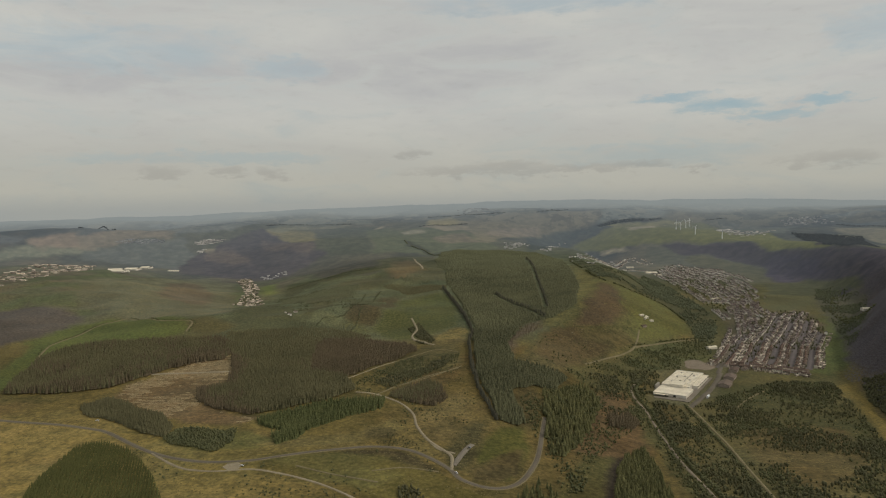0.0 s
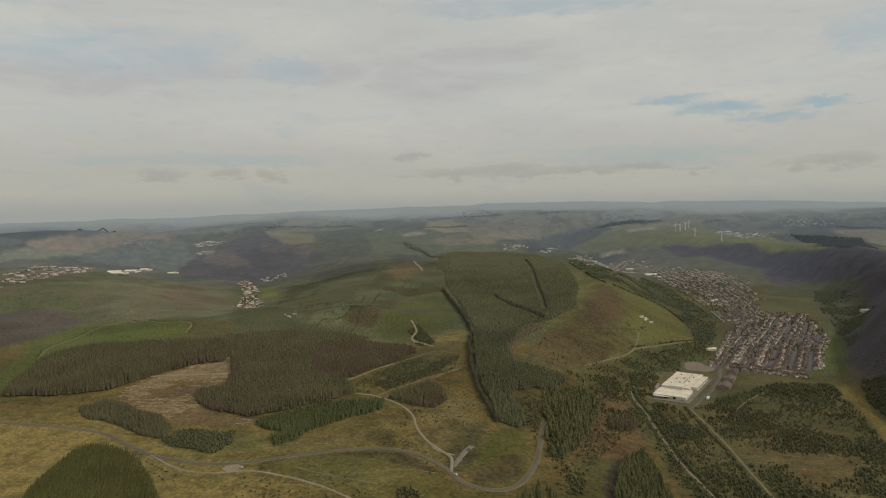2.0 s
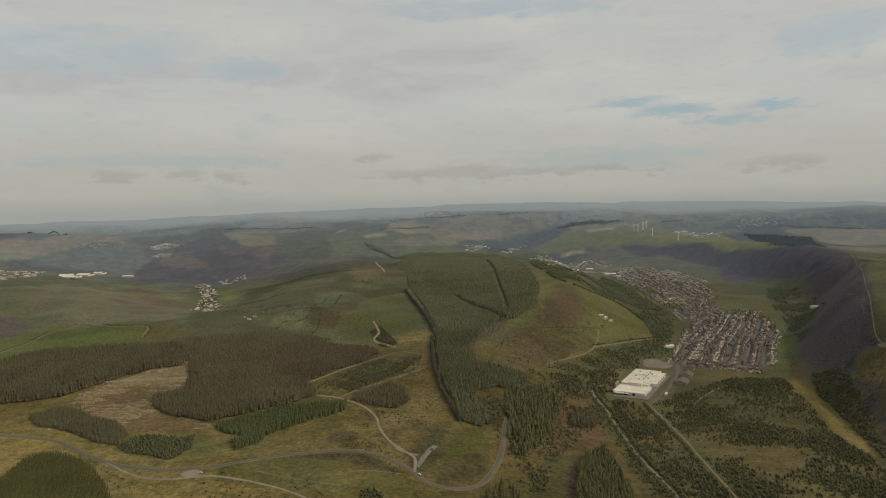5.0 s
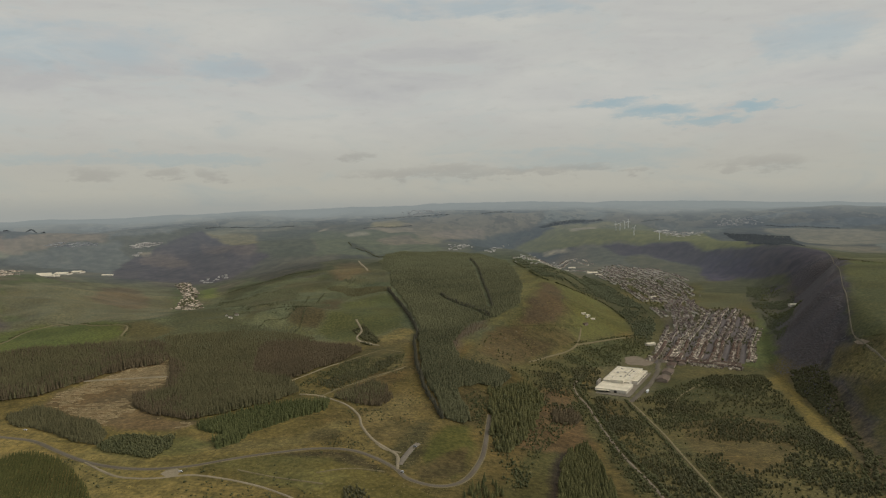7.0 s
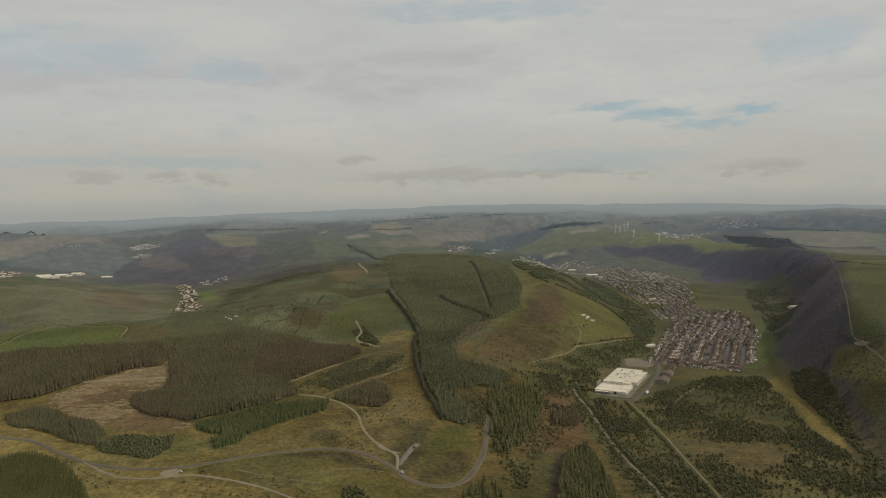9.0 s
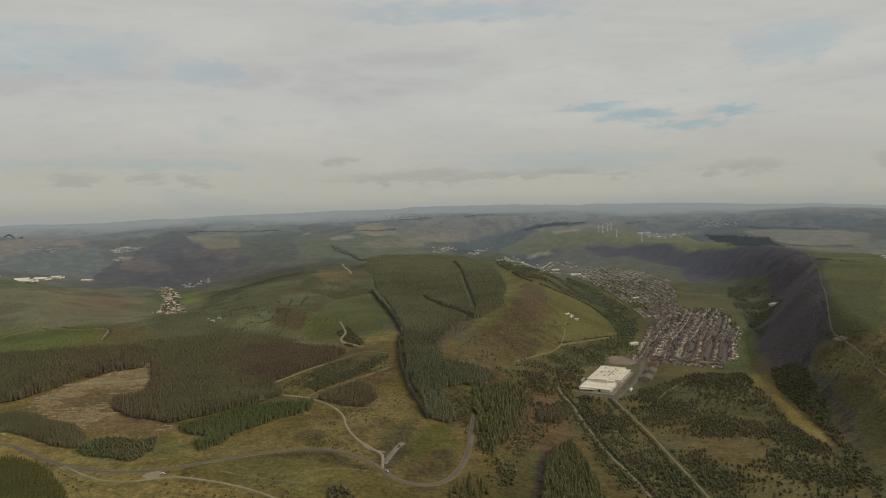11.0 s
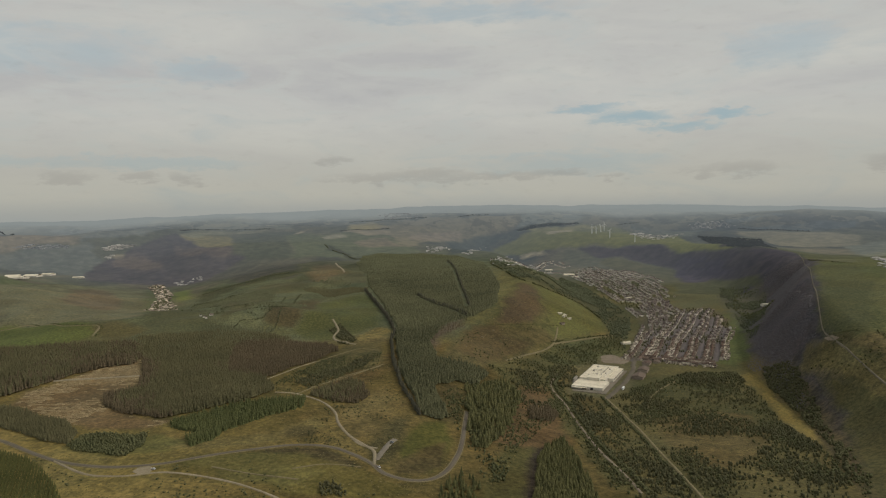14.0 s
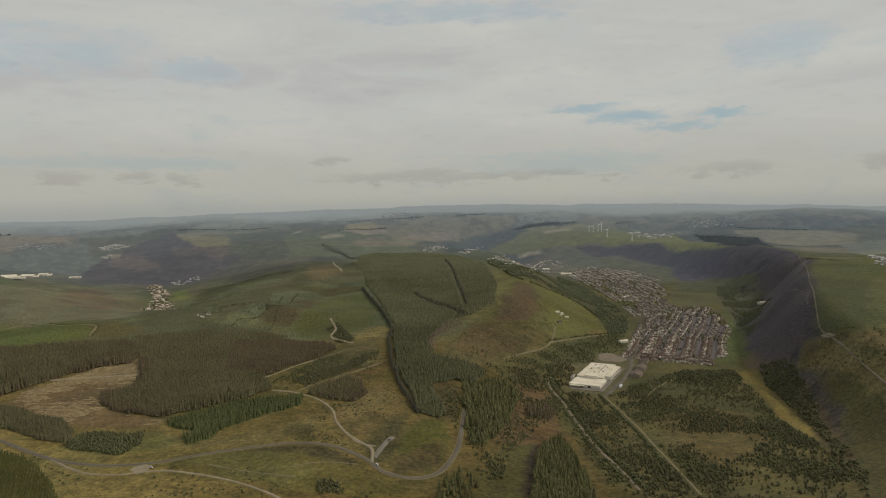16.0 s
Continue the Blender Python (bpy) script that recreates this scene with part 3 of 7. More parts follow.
SCARP_SHADOW = [(750, 3313), (866, 3251), (1071, 3066), (1159, 2678), (1181, 2489), (1256, 2251), (1030, 1797), (740, 1270), (619, 1054), (592, 1071), (594, 1146), (632, 1277), (803, 1589), (944, 2040), (1028, 2172), (1012, 1957), (1044, 2036), (1079, 2214), (1054, 2432), (944, 2411), (1044, 2750), (937, 3043), (826, 3103)]
SCARP_SHADE = [(1090, 2848), (1138, 2629), (1087, 2373), (1040, 2449), (959, 2441), (1030, 2720)]
SCARP_GREEN = [(903, 2357), (1046, 2415), (1072, 2199), (1040, 2032), (1024, 2193), (882, 1952), (797, 1838), (727, 1898)]
SCARP_FOOT_GREEN = [(848, 3090), (932, 3029), (1029, 2734), (941, 2430), (831, 2376), (850, 2760), (795, 2987)]
RIGHT_WOOD = [(1354, 3282), (1460, 3251), (1596, 3133), (1296, 2432), (1201, 2446), (1193, 2606), (1317, 3044)]
RIGHT_FIELD = [(1513, 3219), (1602, 3146), (1589, 3104), (1507, 3178)]
RIGHT_MOOR = [(1597, 3416), (1701, 3299), (1929, 3221), (1986, 3032), (1864, 2845), (1643, 2819), (1531, 2852), (1616, 3154), (1539, 3245)]
RIGHT_BAND = [(1645, 3502), (1827, 3433), (2047, 3420), (2175, 3323), (2124, 3245), (1908, 3277), (1742, 3378)]
RIGHT_BAND_FAR = [(1676, 3666), (1920, 3610), (1951, 3556), (1793, 3596), (1651, 3610)]
PLATEAU_TOP = [(1239, 2163), (1501, 2468), (1497, 2283), (1064, 1621), (1108, 1900)]
EAST_VALE = [(1807, 2857), (2060, 2889), (1814, 2543), (1496, 2255), (1662, 2573)]
EAST_FIELDS = [(1558, 2348), (1853, 2598), (1646, 2307), (1469, 2172)]
WEST_SLOPE = [(-1241, 1912), (-1212, 2141), (-1142, 2587), (-930, 2322), (-536, 1333), (-624, 1283), (-788, 1383), (-839, 1392), (-978, 1500)]
WEST_RUST = [(-937, 1781), (-1056, 2112), (-1017, 2218), (-882, 2029), (-732, 1634), (-788, 1625)]
LEFT_DARK = [(-1138, 1376), (-1159, 1470), (-1118, 1528), (-962, 1423), (-886, 1381), (-848, 1259), (-861, 1171), (-882, 1113), (-907, 1091)]
LEFT_FIELD = [(-709, 857), (-766, 964), (-791, 1075), (-850, 1144), (-843, 1261), (-824, 1367), (-606, 1275), (-572, 1224), (-568, 1170), (-599, 1128), (-676, 1117), (-728, 1070), (-739, 1022), (-714, 967), (-687, 883)]
FOLD_SHADE_A = [(-711, 2153), (-717, 2260), (-583, 2255), (-494, 2370), (-402, 2352), (-368, 2208), (-514, 2201), (-606, 2071), (-593, 1862)]
FOLD_SHADE_B = [(-388, 1318), (-421, 1621), (-400, 1769), (-375, 1719), (-372, 1477), (-362, 1265)]
FOLD_LIT = [(-471, 1606), (-486, 2077), (-366, 2136), (-299, 1878), (-386, 1774), (-391, 1411)]
FOLD_BROWN = [(-308, 1384), (-298, 1613), (-255, 1682), (-233, 1580), (-235, 1326), (-237, 1272), (-282, 1286), (-309, 1337)]
GREEN_PLAIN = [(-233, 1247), (-229, 1325), (-233, 1627), (-142, 1681), (-111, 1635), (-73, 1287), (-96, 1233), (-131, 1178), (-179, 1166)]
UPPER_PLAIN = [(-302, 1902), (-409, 2335), (-470, 2566), (-331, 2847), (-186, 2432), (-142, 1875), (-210, 1930), (-255, 1900)]
BROWN_FIELD = [(-366, 2230), (-372, 2484), (-316, 2531), (-247, 2239), (-279, 2085), (-289, 1916)]
SPUR_RIM = [(230, 2410), (232, 2074), (235, 1833), (236, 1726), (195, 1571), (169, 1410), (138, 1341), (103, 1261), (69, 1230), (96, 1311), (154, 1386), (195, 1707), (215, 1996)]
HEATHER = [(201, 1523), (259, 1735), (283, 1665), (282, 1545), (261, 1432), (198, 1335), (131, 1282), (162, 1357)]
HEATHER_LOW = [(65, 1164), (90, 1238), (154, 1295), (151, 1228), (213, 1261), (138, 1124), (94, 1057), (60, 1081)]
CORNER_SPUR = [(610, 1051), (610, 996), (604, 943), (592, 865), (583, 789), (551, 718), (551, 772), (554, 807), (562, 865), (566, 936), (577, 1005)]
CORNER_HOLLOW = [(601, 1043), (599, 993), (589, 974), (584, 996)]
CORNER_SHADE = [(565, 947), (561, 863), (552, 805), (543, 725), (439, 556), (407, 590), (477, 728), (519, 808), (543, 884)]
CORNER_WOOD = [(537, 1027), (581, 1128), (587, 1063), (568, 994), (541, 924), (514, 850), (469, 737), (413, 627), (451, 724), (501, 864)]
PLATEAU_GREEN = [(941, 1613), (1023, 1559), (894, 1306), (634, 923), (614, 965), (621, 1014), (680, 1127), (787, 1315)]
TOWN_FIELD = [(692, 1866), (838, 2189), (1031, 2380), (1023, 2232), (892, 1974), (840, 1799), (804, 1856), (725, 1814)]
MEADOW = [(278, 1493), (312, 1707), (375, 1739), (431, 1675), (420, 1530), (326, 1405), (265, 1336), (300, 1448)]
WORKS_WOOD = [(222, 1011), (253, 1001), (258, 955), (247, 881), (210, 790), (201, 824), (204, 897)]
RIVER_THICKET = [(130, 1065), (186, 1100), (191, 1028), (175, 923), (152, 844), (134, 864), (134, 963)]
YARD_TREES = [(216, 1138), (274, 1224), (262, 1131), (230, 1047), (205, 1036), (197, 1057)]
FOOT_BRACKEN = [(11, 890), (43, 933), (53, 895), (44, 792), (28, 767), (9, 792)]
RIVER_BRACKEN = [(152, 1001), (195, 1031), (181, 879), (168, 766), (136, 756), (109, 742), (74, 741), (104, 852)]
ROAD_GREEN = [(-253, 666), (-193, 675), (-131, 681), (-106, 663), (-158, 648), (-211, 642)]
BLOTCH_A = [(-131, 679), (-84, 672), (-54, 643), (-70, 641), (-105, 658)]
BLOTCH_B = [(-373, 740), (-285, 739), (-239, 711), (-264, 681), (-324, 687), (-370, 708)]
PALE_A = [(-277, 699), (-165, 730), (-122, 775), (-105, 749), (-137, 713), (-213, 686)]
PALE_B = [(-97, 783), (-62, 859), (-45, 880), (-34, 781), (-41, 724), (-76, 703), (-89, 740)]
DISTANT_ESTATE = [(-1490, 3227), (-1434, 3272), (-1352, 3302), (-1374, 3254), (-1435, 3208), (-1467, 3211)]
ESTATE_TAIL = [(-1432, 3142), (-1402, 3192), (-1402, 3168), (-1415, 3126)]
VALE_TOWN = [(8, 2868), (41, 3194), (132, 3290), (115, 2934), (47, 2825)]
VALE_VILLAGE = [(154, 2840), (207, 2829), (321, 3674), (369, 3691), (332, 3626), (207, 2707)]
RIDGE_TOWN = [(1063, 3424), (1119, 3449), (1160, 3321), (1264, 3339), (1316, 3353), (1235, 3264), (1128, 3229), (1082, 3270)]
FAR_TOWN = [(1440, 3685), (1541, 3707), (1667, 3646), (1655, 3523), (1546, 3575), (1454, 3604)]
NORTH_TOWN = [(-283, 4359), (-178, 4448), (-30, 4333), (-12, 4115), (-166, 4146)]
WEST_FARMS = [(-1803, 3091), (-1743, 3147), (-1627, 3199), (-1606, 3172), (-1761, 3083)]
VILLAGE_HEAD = [(-921, 2571), (-896, 2591), (-853, 2496), (-890, 2493)]
VILLAGE_LANE = [(-869, 2589), (-856, 2671), (-832, 2643), (-833, 2535)]
VILLAGE = [(-984, 2485), (-984, 2556), (-951, 2546), (-877, 2387), (-803, 2219), (-743, 2032), (-686, 1910), (-576, 1580), (-668, 1704), (-747, 1862), (-777, 1994), (-824, 2154), (-919, 2362)]
COTTAGES = [(-435, 1334), (-429, 1382), (-397, 1352), (-372, 1294), (-393, 1280), (-410, 1283)]
WOOD_HAMLET = [(264, 2538), (487, 3256), (583, 3188), (567, 3102), (290, 2181), (259, 2402)]
EAST_ESTATE = [(1401, 2071), (1277, 1839), (1160, 1627), (1048, 1470), (1063, 1530)]
MOOR_THICKET = [(-94, 605), (-85, 609), (-74, 603), (-69, 582), (-91, 582)]
MOOR_DARK_A = [(-57, 689), (-44, 731), (-33, 773), (-17, 767), (-22, 706), (-32, 651), (-45, 644)]
MOOR_DARK_B = [(-157, 722), (-143, 745), (-118, 750), (-112, 726), (-131, 712)]
MOOR_BRIGHT = [(-203, 649), (-126, 651), (-90, 629), (-117, 603), (-182, 615)]
ROAD_BANK = [(-184, 684), (-133, 690), (-97, 680), (-60, 651), (-70, 646), (-106, 669), (-148, 677)]
BEND_BROWN = [(-27, 652), (7, 699), (26, 720), (18, 649), (1, 633), (-21, 629)]
CORNER_MOOR = [(613, 992), (621, 932), (684, 917), (639, 817), (586, 794), (595, 869), (605, 943)]
VALE_WEST = [(249, 2404), (259, 1835), (316, 1734), (377, 1748), (422, 1751), (439, 1651), (417, 1484), (402, 1314), (529, 1689), (550, 1946), (567, 2354), (551, 2653), (336, 1975), (311, 2338), (264, 2538)]
BENCH_WOODS = [(1005, 2253), (1043, 2215), (1003, 1939), (751, 1451), (665, 1337), (783, 1661), (879, 1952)]
PLAIN_SCRUB = [(-171, 1254), (-153, 1284), (-131, 1223), (-111, 1148), (-120, 1112), (-146, 1154)]
WEDGE_OLIVE = [(-159, 1029), (-116, 1123), (-68, 1133), (-58, 1015), (-69, 973), (-116, 952), (-150, 970)]
SPUR_LOW = [(308, 1690), (371, 1721), (414, 1721), (433, 1628), (416, 1508), (325, 1401), (278, 1342), (284, 1418), (283, 1484), (282, 1545)]
PLATEAU_PAD = [(612, 1008), (615, 993), (612, 970), (608, 976), (608, 992)]
GAP_FOREST = [(-484, 1174), (-389, 1215), (-315, 1242), (-227, 1213), (-329, 1143), (-367, 1099), (-395, 1050), (-412, 1018), (-431, 1055)]
SLOPE_DARK = [(-536, 1333), (-611, 1821), (-382, 1260), (-319, 1262), (-352, 1192), (-437, 1178), (-487, 1206)]
HILL_RIDGE_A = [(-360, 1184), (-326, 1245), (-285, 1299), (-233, 1247), (-283, 1195)]
FIELD_EDGE = [(-603, 1265), (-562, 1288), (-504, 1251), (-474, 1174), (-517, 1159), (-562, 1181)]
STRIP_FIELD_A = [(-1411, 3153), (-1370, 3193), (-1368, 3160), (-1391, 3130)]
STRIP_FIELD_B = [(-667, 3676), (-629, 3672), (-611, 3596), (-644, 3584)]
STRIP_FIELD_C = [(-1150, 4304), (-1100, 4461), (-1054, 4329), (-1097, 4168)]
STRIP_FIELD_D = [(-1002, 4432), (-945, 4606), (-908, 4455), (-969, 4333)]
STRIP_FIELD_E = [(-169, 2716), (-104, 2775), (-98, 2681), (-159, 2650)]
STRIP_FIELD_F = [(677, 3692), (845, 3760), (805, 3556), (674, 3615)]
STRIP_FIELD_G = [(516, 3445), (618, 3378), (621, 3332), (523, 3380)]
STRIP_FIELD_H = [(1355, 4072), (1429, 4090), (1398, 3983), (1329, 3954)]
STRIP_FIELD_I = [(-1688, 4269), (-1539, 4348), (-1436, 4113), (-1568, 4048)]
WEDGE_GORSE = [(-202, 887), (-183, 972), (-127, 1049), (-65, 1054), (-58, 992), (-103, 942), (-145, 885), (-178, 862)]
ROADSIDE = [(-136, 705), (-116, 734), (-88, 703), (-56, 672), (-60, 659), (-98, 688)]

# ---- lines of roads and tracks ----
MAIN_ROAD = [(-763, 808), (-667, 781), (-586, 762), (-529, 754), (-479, 745), (-454, 736), (-413, 707), (-368, 677), (-332, 662), (-295, 654), (-257, 656), (-222, 669), (-169, 689), (-136, 696), (-99, 690), (-74, 673), (-50, 648), (-38, 629), (-16, 618), (5, 622), (21, 643), (35, 687), (42, 726), (47, 768), (54, 825)]
SIDE_ROAD = [(-48, 646), (-50, 677), (-59, 691), (-79, 718), (-95, 755), (-103, 789), (-121, 823), (-141, 843), (-166, 862), (-189, 868)]
LAYBY = [(-367, 675), (-323, 643), (-297, 634), (-275, 632), (-244, 636), (-208, 626), (-172, 610), (-139, 588), (-112, 566)]
RIDGE_TRACK = [(-216, 929), (-194, 965), (-175, 997), (-159, 1017)]
WEDGE_TRACK = [(-148, 887), (-101, 934), (-56, 990)]
RAIL_TRACK = [(237, 1139), (205, 1064), (199, 1022), (204, 961), (203, 888), (201, 804), (200, 738), (203, 664), (203, 614)]
VALLEY_TRACK = [(272, 997), (273, 921), (272, 823), (264, 725), (258, 647), (254, 598)]
WORKS_ROAD = [(272, 986), (330, 1082), (373, 1176), (389, 1223), (551, 1593), (659, 1808)]
HILL_PATH = [(138, 1108), (172, 1161), (223, 1238), (250, 1290), (267, 1340), (285, 1407)]
FARM_TRACK = [(256, 1302), (319, 1375), (380, 1438), (420, 1462)]
PLATEAU_TRACK = [(565, 787), (582, 863), (610, 982), (621, 1021), (649, 1079), (740, 1246), (797, 1356), (1017, 1757), (1235, 2182)]
LEFT_TRACK = [(-744, 1025), (-775, 1102), (-776, 1143), (-786, 1227), (-793, 1314), (-771, 1362), (-665, 1265), (-591, 1253), (-569, 1186)]
PLAIN_TRACK = [(-171, 1312), (-153, 1247), (-154, 1185), (-126, 1137), (-108, 1116)]
RIDE = [(-149, 1743), (-111, 1555), (-70, 1307), (-51, 1197), (-56, 1133), (-47, 998), (-32, 878), (-9, 782)]
FELLED_TRACK = [(-513, 954), (-496, 959), (-477, 962), (-437, 968), (-400, 972)]
MEADOW_TRACK = [(303, 883), (325, 961), (358, 1018), (412, 1082)]
BROWN_TRACK = [(-318, 2561), (-249, 2225)]
GULLY_A = [(-277, 1240), (-277, 1321), (-297, 1575), (-305, 1737)]
GULLY_B = [(-339, 1165), (-341, 1289), (-303, 1364), (-339, 1709)]
SCREE_A = [(96, 1183), (114, 1212), (135, 1252), (160, 1297), (163, 1289), (137, 1236), (115, 1197)]
SCREE_B = [(63, 1122), (78, 1132), (102, 1126), (97, 1110), (73, 1112)]
HEATHER_WALL = [(127, 1274), (193, 1326), (289, 1418)]
SPUR_FOOT = [(247, 2386), (257, 1825), (315, 1725), (375, 1739), (419, 1740), (437, 1643)]
BLOCK_RIDE = [(95, 2493), (105, 2196), (101, 1894), (98, 1659), (94, 1401)]
CROSS_RIDE = [(-13, 1622), (22, 1484), (56, 1399), (82, 1300)]
MOOR_PATH = [(-203, 646), (-167, 631), (-115, 614)]
GRASS_PATH = [(-125, 637), (-94, 646), (-60, 641)]

GULLY_C = [(-682, 2148), (-624, 2198), (-531, 2273), (-430, 2343)]
FAR_EDGE = [(-433, 3118), (-385, 2998), (-296, 2856), (-194, 2584), (-162, 2249)]
PLATEAU_HEDGE = [(1116, 1919), (1051, 1752), (1044, 1671), (1046, 1608)]
PLATEAU_BANK = [(615, 1004), (621, 976), (627, 948)]
JUNCTION_ARM = [(-47, 657), (-43, 673), (-39, 688), (-35, 700), (-30, 710)]
JUNCTION_LOOP = [(-75, 709), (-65, 694), (-56, 689), (-47, 685)]
UPPER_WEDGE_TRACK = [(-162, 853), (-139, 895), (-106, 937), (-77, 965), (-60, 980)]
PLAIN_BEND = [(-154, 1188), (-145, 1161), (-128, 1145), (-121, 1129)]
LARCH_EDGE_TRACK = [(-160, 1014), (-127, 1056), (-101, 1082), (-66, 1067)]

UPPER_STREET = [(716, 2920), (747, 2765), (753, 2549), (736, 2297), (714, 2057)]
LOWER_STREET = [(679, 2837), (692, 2602), (684, 2349), (666, 2135), (646, 1951)]
VALE_STREET = [(616, 2723), (619, 2440), (607, 2179), (588, 1953)]
TOP_STREET = [(775, 2842), (825, 2681), (813, 2383), (755, 2079)]
HILL_STREET = [(830, 2809), (874, 2693), (868, 2455)]
NECK_CORE = [(552, 1566), (592, 1690), (640, 1830), (700, 1985)]
NECK_STREET = [(651, 1975), (621, 1820), (591, 1690), (533, 1536)]
NECK_SIDE = [(714, 2043), (677, 1847), (655, 1716)]
NECK_LANE = [(561, 1814), (549, 1690), (526, 1564), (463, 1404)]
HEAD_STREET = [(261, 2517), (368, 2532), (575, 3147), (649, 3004)]
HEAD_LANE = [(507, 2838), (580, 2791), (629, 2703)]

FAR_LINE_A = [(-419, 3638), (-245, 3749), (-173, 3801)]
FAR_LINE_B = [(-418, 4088), (-198, 4077), (39, 4077)]
FAR_LINE_C = [(222, 4032), (416, 4136)]
FAR_LINE_D = [(-1239, 3575), (-1104, 3824), (-825, 3776)]
FAR_LINE_E = [(1651, 3482), (1779, 3341), (1883, 3234)]
FAR_LINE_F = [(1107, 3801), (1234, 3804)]
FAR_LINE_G = [(-2042, 3173), (-2183, 3623), (-1885, 3233)]


def inside(x, y, poly):
    hit = np.zeros(np.shape(x), bool)
    for (ax, ay), (bx, by) in zip(poly, poly[1:] + poly[:1]):
        if ay != by:
            hit ^= ((ay > y) != (by > y)) & (x < (bx - ax) * (y - ay) / (by - ay) + ax)
    return hit


def foot_gap(x, y):
    """How far inside the town's valley a place is, from its west and its east foot."""
    return x - np.interp(y, *WEST_FOOT), np.interp(y, *EAST_FOOT) - x


def cover_at(x, y):
    """Base colour of the ground, and how tufted it is."""
    wob = np.clip(np.hypot(x, y) / 110, 5, 24)
    jx, jy = x + wob * fbm(x, y, 30, 3, 41), y + wob * fbm(x, y, 30, 3, 47)
    n, n2 = fbm(x, y, 240, 4, 51)[:, None], fbm(x, y, 90, 4, 57)[:, None]

    def lerp(a, b, t):
        return np.asarray(a) * (1 - t) + np.asarray(b) * t

    straw, olive, brown = (0.182, 0.143, 0.058), (0.12, 0.1, 0.039), (0.132, 0.086, 0.045)
    c = lerp(straw, olive, smooth(0.5 + 1.1 * n))
    c = lerp(c, brown, 0.45 * smooth(0.1 + 1.6 * n2))
    c = c * (1 - 0.3 * smooth((x + 170) / 250) * smooth((1150 - y) / 150) + 0.5 * smooth((-x - 120) / 200) * smooth((850 - y) / 150))[:, None]
    tuft_or_haze = np.ones(len(x))
    west, east = foot_gap(jx, jy)
    # mid and far hill colours below carry a grey-blue haze tint
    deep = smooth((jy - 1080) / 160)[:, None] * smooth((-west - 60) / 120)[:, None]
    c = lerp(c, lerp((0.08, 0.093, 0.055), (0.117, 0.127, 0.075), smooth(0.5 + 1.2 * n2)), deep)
    c = lerp(c, lerp((0.104, 0.118, 0.065), (0.127, 0.114, 0.08), smooth(0.4 + 1.3 * n2)), smooth((-jx - 640) / 120)[:, None] * smooth((jy - 1250) / 250)[:, None])
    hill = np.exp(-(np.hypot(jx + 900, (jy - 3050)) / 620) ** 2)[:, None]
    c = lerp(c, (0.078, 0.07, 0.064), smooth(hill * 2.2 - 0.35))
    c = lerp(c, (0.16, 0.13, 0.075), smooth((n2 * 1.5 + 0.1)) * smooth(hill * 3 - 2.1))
    vale = (smooth((west + 10) / 60) * smooth((east + 30) / 60))[:, None]
    c = lerp(c, lerp((0.07, 0.072, 0.034), (0.113, 0.103, 0.049), smooth(0.5 + 1.2 * n2)), vale)
    # steep east side: scrub colour, darkened and purpled for cloud shadow
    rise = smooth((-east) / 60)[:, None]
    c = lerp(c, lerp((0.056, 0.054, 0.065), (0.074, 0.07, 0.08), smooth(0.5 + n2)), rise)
    top = smooth((-east - np.interp(jy, (600, 900, 1300, 2400), (20, 55, 150, 200))) / 40)[:, None]
    c = lerp(c, lerp((0.08, 0.094, 0.042), (0.105, 0.109, 0.052), smooth(0.5 + 1.3 * n)), top)
    tuft_or_haze = np.where((jy < 1050) & (vale[:, 0] < 0.5), 1.0, 0.35)
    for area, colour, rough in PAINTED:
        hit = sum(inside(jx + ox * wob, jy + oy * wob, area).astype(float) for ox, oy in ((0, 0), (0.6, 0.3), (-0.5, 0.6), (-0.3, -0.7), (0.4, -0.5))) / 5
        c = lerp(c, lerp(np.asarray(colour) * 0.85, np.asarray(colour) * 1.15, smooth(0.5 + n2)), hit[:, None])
        tuft_or_haze = tuft_or_haze * (1 - hit) + rough * hit
    return c, tuft_or_haze


BROAD_COVER = (
    (FOLD_NEAR, (0.083, 0.08, 0.064), 0.1), (RED_HEATH, (0.108, 0.096, 0.06), 0.2), (YELLOW_GRASS, (0.155, 0.132, 0.058), 0.8), (PLATEAU_BLOTCH, (0.075, 0.078, 0.04), 0.1),
    (SPUR_GRASS, (0.1, 0.098, 0.042), 0.6), (BRACKEN, (0.1, 0.087, 0.043), 0.7), (LIME_FIELD, (0.091, 0.093, 0.030), 0.2), (NEAR_GREEN, (0.112, 0.101, 0.037), 0.4),
    (FELLED, (0.148, 0.11, 0.062), 0.5), (CLEARCUT, (0.112, 0.092, 0.068), 0.3), (STRIP, (0.172, 0.138, 0.050), 0.1), (VILLAGE_FIELD, (0.12, 0.14, 0.055), 0.0),
    (TOWN_EDGE, (0.084, 0.1, 0.042), 0.3), (SCRUB_FIELD, (0.111, 0.090, 0.043), 0.9), (TOWN, (0.1, 0.085, 0.06), 0.0), (TOWN_NECK, (0.09, 0.085, 0.06), 0.0),
    (RIVER_FIELD, (0.085, 0.08, 0.033), 0.4), (LANE_SCRUB, (0.092, 0.088, 0.04), 0.4),
)
